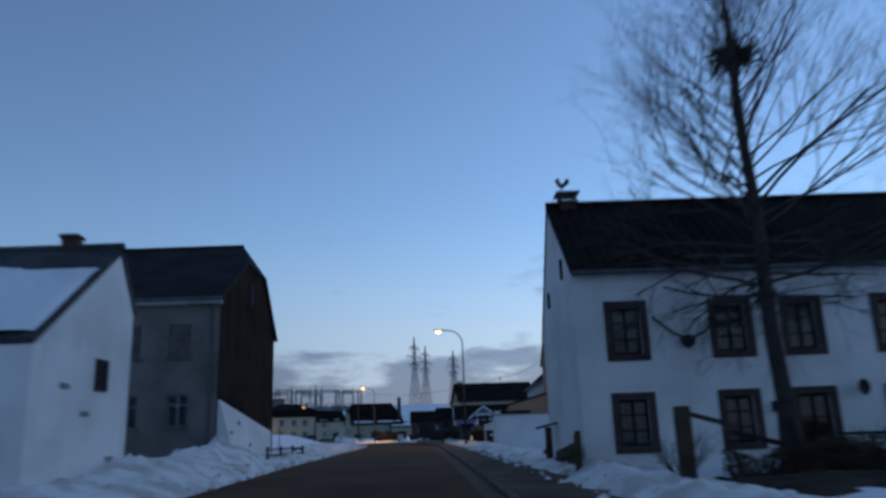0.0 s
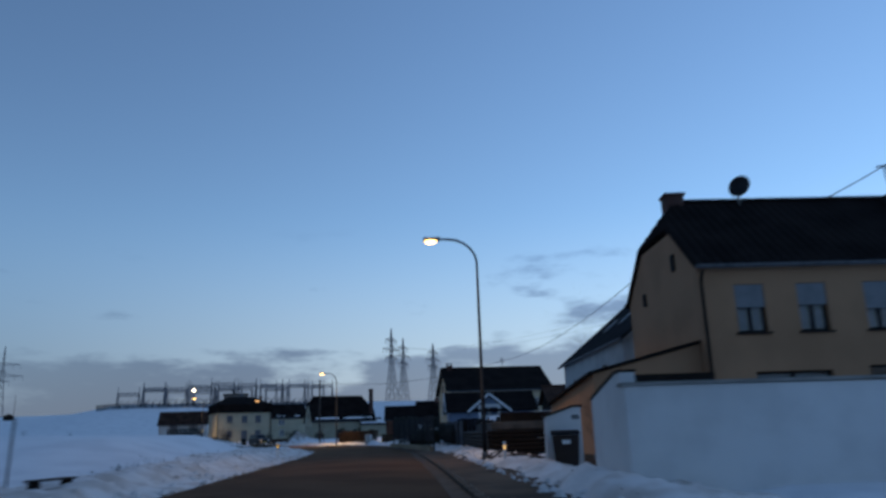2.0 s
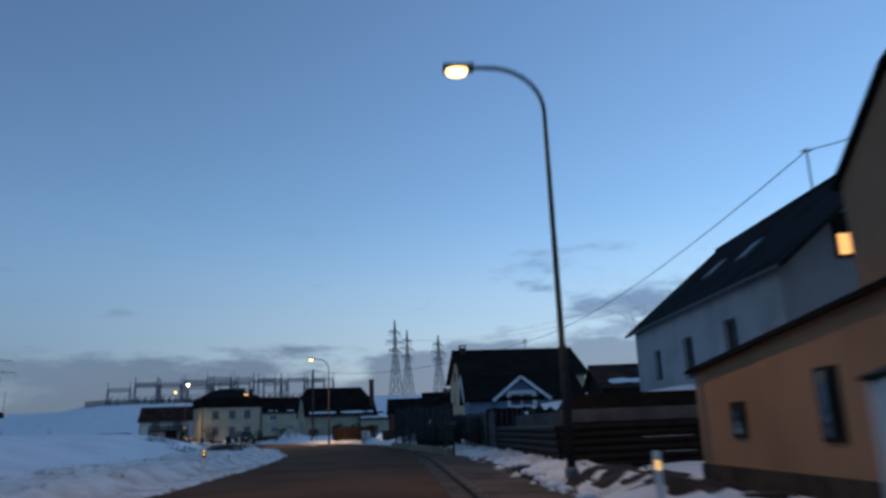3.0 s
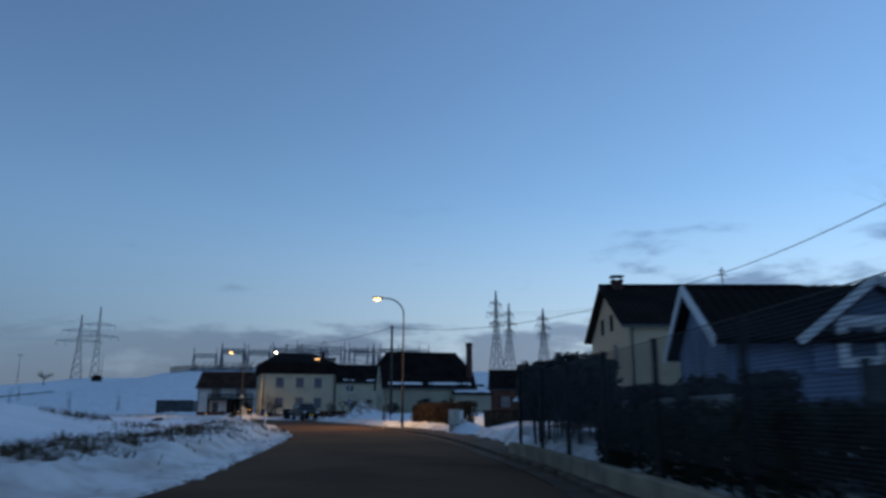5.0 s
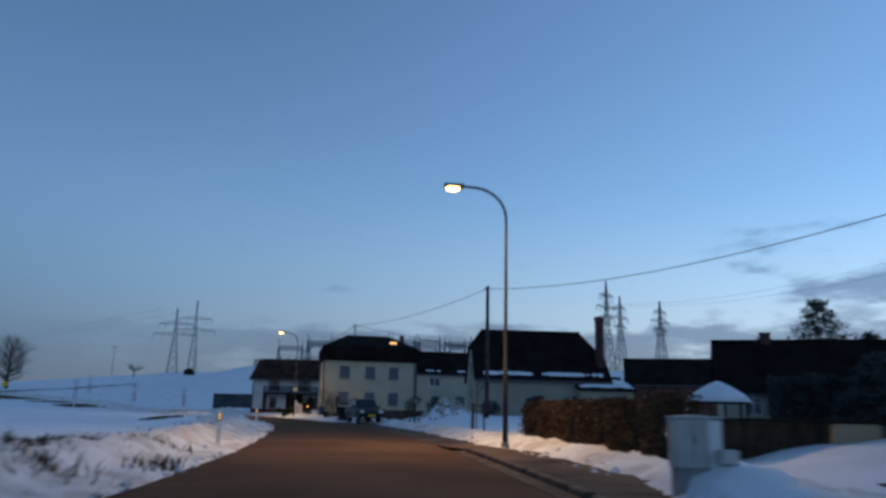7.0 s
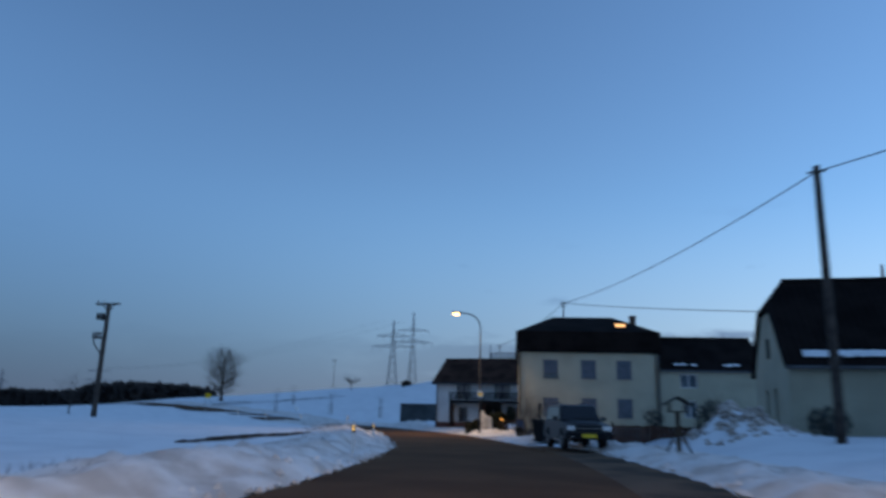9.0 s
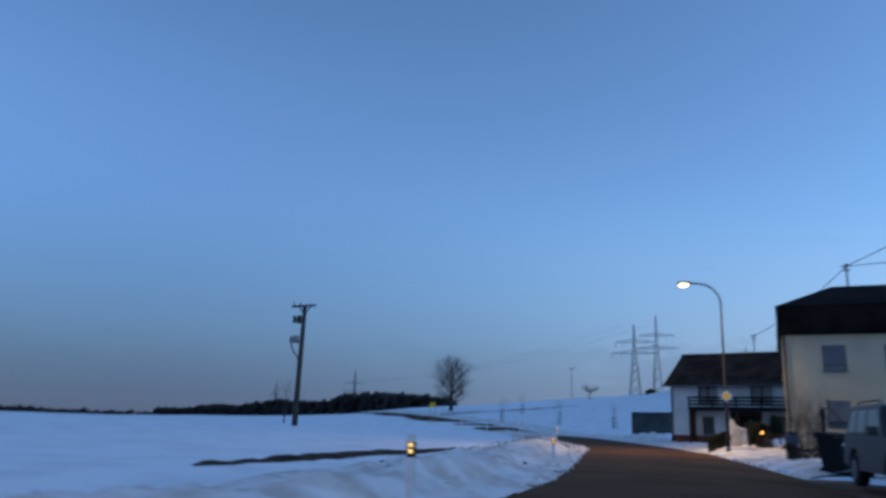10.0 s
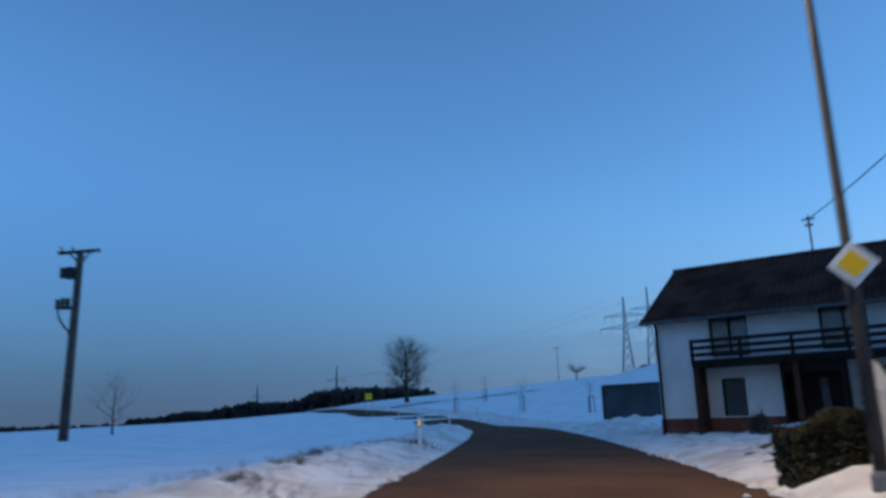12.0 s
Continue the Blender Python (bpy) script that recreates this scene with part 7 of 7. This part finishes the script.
def blades(name, label, category, xs, ys, low, high, lean, width, seed):
    """One blade at each place, standing in the snow."""
    rs = np.random.RandomState(seed)
    zs = ground(xs, ys) - 0.03
    m = Mesh()
    for x, y, z, a, h in zip(xs.tolist(), ys.tolist(), zs.tolist(), rs.uniform(0, 6.283, len(xs)).tolist(), rs.uniform(low, high, len(xs)).tolist()):
        c, s_ = math.cos(a), math.sin(a)
        k = len(m.v)
        m.v += [(x + s_ * width, y - c * width, z), (x - s_ * width, y + c * width, z),
                (x - s_ * width + c * h * lean * 0.3, y + c * width + s_ * h * lean * 0.3, z + h * 0.65), (x + s_ * width + c * h * lean * 0.3, y - c * width + s_ * h * lean * 0.3, z + h * 0.65),
                (x + c * h * lean, y + s_ * h * lean, z + h)]
        m.f += [(k, k + 1, k + 2, k + 3), (k + 3, k + 2, k + 4)]
    tagged(part(name, m, DRY_GRASS), label, category, kind="stuff")


def clusters(y0, y1, count, each, near, reach, seed, power=1.0):
    """Places in clusters along the left of the road."""
    rs = np.random.RandomState(seed)
    i = rs.randint(row_near(y0), row_near(y1), count)
    centre = LINE[i] - RIGHT[i] * (HALF + near + reach * rs.random_sample(count)**power)[:, None]
    spread = rs.uniform(0.15, 0.6, count)
    pts = np.repeat(centre, each, 0) + rs.normal(0, 1, (count * each, 2)) * np.repeat(spread, each)[:, None] * np.array([0.7, 1.0])
    keep = rs.random_sample(count * each) < np.repeat(0.4 + spread, each)
    return pts[keep, 0], pts[keep, 1]


blades("dry_grass", "tufts of dry grass poking through the snow", "grass", *clusters(40, 175, 70, 22, 1.6, 3.6, 17), 0.08, 0.24, 0.6, 0.008, 18)
blades("weed_clumps", "clumps of brown dead weeds in the snow", "weeds", *clusters(80, 116, 46, 60, 1.4, 5.5, 19, 1.2), 0.06, 0.26, 0.9, 0.013, 20)
blades("bank_brush", "band of dead brown brush along the snow bank", "weeds", *clusters(83, 113, 90, 60, 2.3, 1.5, 27), 0.10, 0.34, 0.8, 0.014, 28)
rs = np.random.RandomState(23)
vx, vy = rs.uniform(-44.5, -38.6, 9000), rs.uniform(170.6, 178.5, 9000)
near_line = np.abs((vx + 39.6) + (vy - 171.6) * 0.72) < 0.75 + 0.3 * np.sin(1.7 * vy)
blades("verge_grass", "flattened pale dry grass on the verge", "grass", vx[near_line], vy[near_line], 0.10, 0.26, 1.1, 0.014, 24)


def lumps(name, label, category, mat, xs, ys, sizes, seed):
    """Uneven crumbs lying on the ground."""
    rs = np.random.RandomState(seed)
    off = offset(xs, ys)
    zs = np.where((off > -HALF - 0.1) & (off < HALF + WALK + 0.1), level(xs, ys) + np.where(off > HALF + 0.5, 0.11, 0.04), ground(xs, ys))
    m = Mesh()
    for x, y, z, r in zip(xs.tolist(), ys.tolist(), zs.tolist(), sizes.tolist()):
        j = rs.uniform(0.7, 1.35, 6).tolist()
        t0 = rs.uniform(0, 1.0)
        k = len(m.v)
        m.v += [(x + math.cos(1.0472 * q + t0) * r * j[q], y + math.sin(1.0472 * q + t0) * r * j[q], z + r * 0.2 * (j[5 - q] - 1)) for q in range(6)]
        m.v += [(x + r * 0.3 * (j[0] - 1), y + r * 0.3 * (j[1] - 1), z + r * 0.75 * j[2]), (x, y, z - r * 0.8)]
        m.f += [(k + q, k + (q + 1) % 6, k + 6) for q in range(6)] + [(k + (q + 1) % 6, k + q, k + 7) for q in range(6)]
    tagged(part(name, m, mat), label, category, kind="stuff")


cx, cy = clusters(45, 175, 60, 6, 1.0, 3.5, 29)
lumps("earth_clods", "dark clods of earth thrown up by the plough", "clods", DARK_STONE, cx, cy, np.random.RandomState(30).uniform(0.03, 0.10, len(cx)), 31)

# bare earth showing through the snow


def bare_earth(x0, x1, y0, y1, skew, seed, label, wide=0.62, name="bare_earth", mat=EARTH):
    ex, ey = np.meshgrid(np.arange(x0, x1, 0.14), np.arange(y0, y1, 0.2))
    cx, cy, hx, hy = (x0 + x1) / 2, (y0 + y1) / 2, (x1 - x0) / 2, (y1 - y0) / 2
    inside = 0.75 - ((ex - cx - skew * (ey - cy)) / (hx * wide))**2 - ((ey - cy) / (hy * 0.85))**2 + 0.45 * waves(ex, ey, 2.2, seed) + 0.25 * waves(ex, ey, 0.8, seed + 1)
    ez = ground(ex, ey) + np.clip(inside, -1.4, 0.6) * 0.10 + 0.08
    tagged(part(name, sheet(ex, ey, ez), mat, smooth=True), label, "earth", kind="structure")


bare_earth(-1.8, 3.2, 103.8, 111.0, 0.30, 71, "patch of brown bare earth in the snow")
bare_earth(5.2, 13.0, 11.5, 15.6, 0.0, 75, "trodden brown earth before the farmhouse")
bare_earth(-46.2, -38.6, 170.0, 180.0, -0.6, 79, "strip of flattened olive grass at the hedge foot", 0.30, "grass_verge", OLIVE_GRASS)
bare_earth(-45.2, -35.6, 140.0, 157.0, -0.46, 81, "dark earth cut along the field edge", 0.10)
bare_earth(1.7, 6.2, 50.0, 62.0, 0.0, 77, "brown earth strip under the street lamp", 0.42)

# snow banked round the cabinet
mx, my = np.meshgrid(np.arange(-6.4, -2.4, 0.12), np.arange(105.2, 110.0, 0.12))
mound = 0.42 * np.exp(-(((mx + 4.7) / 1.25)**2 + ((my - 107.4) / 1.8)**2)**1.5) - 0.05
tagged(part("snow_mound", sheet(mx, my, ground(mx, my) + mound + 0.03 * waves(mx, my, 0.9, 83)), SNOW, smooth=True), "snow banked round the utility cabinet", "snow", kind="structure")

# crumbs and lumps of thrown snow along the road edges
rs = np.random.RandomState(37)
count = 2600
i = rs.randint(row_near(4), row_near(178), count)
dd = np.where(rs.random_sample(count) < 0.6, -HALF + 0.12 - np.abs(rs.normal(0, 0.8, count)), HALF + np.where(i < W1, WALK, 0.0) - 0.15 + np.abs(rs.normal(0, 0.55, count)))
pts = LINE[i] + RIGHT[i] * dd[:, None]
lumps("snow_lumps", "crumbs and lumps of thrown dirty snow along the road", "snow", DIRTY_WARM_LIT, pts[:, 0], pts[:, 1], 0.025 + 0.12 * rs.random_sample(count)**3, 38)
pts = np.array([-18.7, 151.3]) + rs.normal(0, 1, (520, 2)) * np.array([1.0, 1.1])
lumps("heap_lumps", "rough soiled lumps on the cleared snow heap", "snow", SOILED, pts[:, 0], pts[:, 1], 0.04 + 0.15 * rs.random_sample(520)**2, 39)
pts = np.array([-39.0, 169.4]) + rs.normal(0, 1, (110, 2)) * np.array([0.8, 0.45])
lumps("heap_lumps", "snow lumps heaped round the standing stone", "snow", DIRTY_WARM_LIT, pts[:, 0], pts[:, 1], 0.05 + 0.16 * rs.random_sample(90)**2, 40)

barrel = thing("barrel", "blue plastic rain barrel at the yard edge", "barrel", (-36.35, 170.05, land(-36.35, 170.05) - 0.05))
BLUE_PLASTIC = material("blue_plastic", (0.022, 0.045, 0.10), 0.45, 3.0, 0.1, 0.05)
part("body", Mesh().lathe([(0.25, 0), (0.28, 0.05), (0.3, 0.3), (0.285, 0.33), (0.3, 0.36), (0.3, 0.62), (0.285, 0.65), (0.3, 0.68), (0.28, 0.9)], 18), BLUE_PLASTIC, barrel, smooth=True)
part("lid", Mesh().lathe([(0.3, 0.9), (0.31, 0.93), (0.29, 0.96), (0.05, 0.97)], 18), PLASTIC_BLACK, barrel)

black_bin = thing("wheelie_bin", "black plastic wheelie bin with white label in the snow", "bin", (-28.1, 154.6, land(-28.1, 154.6) - 0.06), 62)
part("body", bevelled(Mesh().add([(-0.25, -0.3, 0.06), (0.25, -0.3, 0.06), (0.25, 0.26, 0.06), (-0.25, 0.26, 0.06), (-0.32, -0.38, 1.0), (0.32, -0.38, 1.0), (0.32, 0.38, 1.0), (-0.32, 0.38, 1.0)],
     [(3, 2, 1, 0), (4, 5, 6, 7), (0, 1, 5, 4), (1, 2, 6, 5), (2, 3, 7, 6), (3, 0, 4, 7)]), 0.03), PLASTIC_BLACK, black_bin)
part("lid", bevelled(Mesh().prism([(-0.43, 1.005), (-0.41, 1.06), (0.32, 1.14), (0.42, 1.06), (0.42, 1.005)], "x", -0.35, 0.35), 0.02), PLASTIC_BLACK, black_bin)
part("handle", Mesh().tube([(-0.27, 0.43, 1.0), (0.27, 0.43, 1.0)], 0.02, 8), PLASTIC_BLACK, black_bin)
part("sticker", Mesh().box(-0.1, 0.1, -0.368, -0.35, 0.78, 0.88), SIGN_WHITE, black_bin, "small white label")
for s in (-0.23, 0.23):
    part("wheel", Mesh().tube([(s - 0.03, 0.3, 0.1), (s + 0.03, 0.3, 0.1)], 0.1, 12), RUBBER, black_bin)
pump = thing("hand_pump", "dark iron hand pump with curved handle", "pump", (-33.85, 167.8, land(-33.85, 167.8) - 0.1), 20)
part("column", Mesh().lathe([(0.16, 0), (0.16, 0.2), (0.1, 0.26), (0.09, 1.5), (0.13, 1.54), (0.13, 1.85), (0.08, 1.95), (0.02, 2.0)], 12), BLACK_STEEL, pump, smooth=True)
part("pump_handle", Mesh().tube([(0.02, 0, 1.96), (0.25, 0, 2.0), (0.5, 0, 1.8), (0.72, 0, 1.35)], 0.028, 8), BLACK_STEEL, pump)
part("spout", Mesh().tube([(0.05, 0, 1.3), (-0.28, 0, 1.3), (-0.32, 0, 1.2)], 0.035, 8), BLACK_STEEL, pump)
hedge("garden_hedge", "low brown brush before the farmhouse wall", (6.6, 15.0), (10.2, 14.9), 1.0, 0.75, HEDGE_LEAF, 16, 7000, 0.05)
hedge("garden_hedge", "low brown brushwood hedge in the snow", (-32.5, 161.3), (-31.0, 162.5), 0.8, 0.75, HEDGE_LEAF, 15, 4000, 0.05)

second_bin = thing("wheelie_bin", "dark grey wheelie bin beside the lean-to door", "bin", (5.3, 48.0, land(5.3, 48.0) - 0.05), 12)
second_bin.scale = (0.72, 0.72, 0.8)
part("body", bevelled(Mesh().add([(-0.22, -0.26, 0.05), (0.22, -0.26, 0.05), (0.22, 0.24, 0.05), (-0.22, 0.24, 0.05), (-0.27, -0.32, 0.78), (0.27, -0.32, 0.78), (0.27, 0.32, 0.78), (-0.27, 0.32, 0.78)],
     [(3, 2, 1, 0), (4, 5, 6, 7), (0, 1, 5, 4), (1, 2, 6, 5), (2, 3, 7, 6), (3, 0, 4, 7)]), 0.03), PLASTIC_BLACK, second_bin)
part("lid", bevelled(Mesh().prism([(-0.36, 0.785), (-0.34, 0.83), (0.28, 0.9), (0.36, 0.83), (0.36, 0.785)], "x", -0.29, 0.29), 0.02), PLASTIC_BLACK, second_bin)
part("handle", Mesh().tube([(-0.2, -0.37, 0.80), (0.2, -0.37, 0.80)], 0.02, 8), GALVANISED, second_bin, "pale handle")
for s in (-0.2, 0.2):
    part("wheel", Mesh().tube([(s - 0.03, 0.27, 0.1), (s + 0.03, 0.27, 0.1)], 0.1, 12), RUBBER, second_bin)
hedge("olive_bush", "dense olive-green bush by the lamp post", (-40.7, 169.9), (-39.6, 170.6), 0.85, 1.05, OLIVE_LEAF, 62, 9000, 0.05)
shrub(-44.4, 185.4, 1.75, 0.42, 63, "dark pointed evergreen before the house wall", 1500, DARK_LEAF)
shrub(5.62, 49.5, 1.7, 0.13, 61, "slim dark evergreen shrub against the lean-to wall", 700)

# board panel leading back along the farmhouse gable
panel = thing("fence_panel", "brown board panel along the farmhouse gable", "fence", (4.08, 17.5, land(4.08, 17.5) - 0.25), 90)
for k in range(14):
    part("board", Mesh().box(0.25 * k, 0.25 * k + 0.235, -0.03, 0.0, 0, 0.86 - 0.022 * k), BROWN_WOOD, panel)
part("rail", Mesh().beam((0.0, 0.03, 0.62), (3.4, 0.03, 0.36), 0.05, 0.08), BROWN_WOOD, panel)
part("end_post", bevelled(Mesh().box(-0.12, -0.005, -0.06, 0.06, 0, 1.08), 0.015), BROWN_WOOD, panel)

# planks lying in the snow before the garden wall
for x, y, a in ((8.6, 36.9, 4), (9.6, 40.2, -3)):
    tagged(part("plank", bevelled(Mesh().box(-0.7, 0.7, -0.1, 0.1, 0, 0.06), 0.01), DARK_WOOD, m=pose(x, y, land(x, y) + 0.02, 0, 2, a)), "dark plank lying in the snow", "plank", "planks in the snow")
tagged(part("plank", bevelled(Mesh().box(-0.32, 0.32, -0.12, 0.12, 0, 0.12), 0.015), BROWN_WOOD, m=pose(3.9, 51.3, land(3.9, 51.3) + 0.02, 0, 0, 10)), "brown timber block lying in the snow", "plank", "planks in the snow")

# edging stones with snow caps along the walkway by the lamp
rs = np.random.RandomState(83)
for k in range(15):
    x, y = 2.34 + 0.12 * float(rs.uniform(-1, 1)), 50.0 + 0.8 * k + float(rs.uniform(-0.2, 0.2))
    r = float(rs.uniform(0.13, 0.2))
    rock = tagged(part("edging_stone", Mesh().lathe([(r * 0.9, -0.15), (r, 0.05), (r * 0.85, r * 0.75), (r * 0.4, r)], 7), BROWN_WOOD if k % 3 == 0 else DARK_STONE, m=pose(x, y, land(x, y), 0, 0, 40 * k)), "dark edging stone under a cap of snow", "stone", "edging stones by the walkway")
    part("snow_cap", Mesh().lathe([(r * 0.9, r * 0.72), (r * 1.0, r * 0.9), (r * 0.75, r * 1.25), (r * 0.2, r * 1.4)], 9), SNOW, rock, "snow cap", smooth=True)

# dark weeds on the banks
rs = np.random.RandomState(85)
spots = np.array([(-57.2, 174.2), (-56.9, 174.9), (-56.6, 176.0), (-51.5, 168.4), (-49.7, 166.8), (-46.6, 164.2), (-46.1, 164.3), (-53.5, 170.0), (-13.6, 108.1), (-13.9, 108.9), (-16.5, 112.2), (-13.8, 105.3), (-13.4, 101.6)])
wp = np.repeat(spots, 70, 0) + rs.normal(0, 1, (len(spots) * 70, 2)) * np.array([0.42, 0.3])
blades("bank_weeds", "dark dead weeds on the snow bank", "weeds", wp[:, 0], wp[:, 1], 0.08, 0.34, 0.8, 0.014, 86)

# kerb stones of the walkway
kerb_mesh = bpy.data.meshes.new("kerb_stone")
ks = bevelled(Mesh().box(0, 0.98, -0.08, 0.08, -0.2, 0.115), 0.02, 1)
kerb_mesh.from_pydata(ks.v, [], ks.f)
finish(kerb_mesh, KERB)
i = row_near(4)
while i < row_near(117):
    p, q = LINE[i] + RIGHT[i] * (HALF + 0.44), LINE[i + 2] + RIGHT[i + 2] * (HALF + 0.44)
    ob = new("kerb_stone", kerb_mesh)
    ob.parent = pavement
    z = float(level(np.array([p[0]]), np.array([p[1]]))[0])
    ob.matrix_local = pose(p[0], p[1], z, 0, 0, math.degrees(math.atan2(q[1] - p[1], q[0] - p[0])))
    i += 2
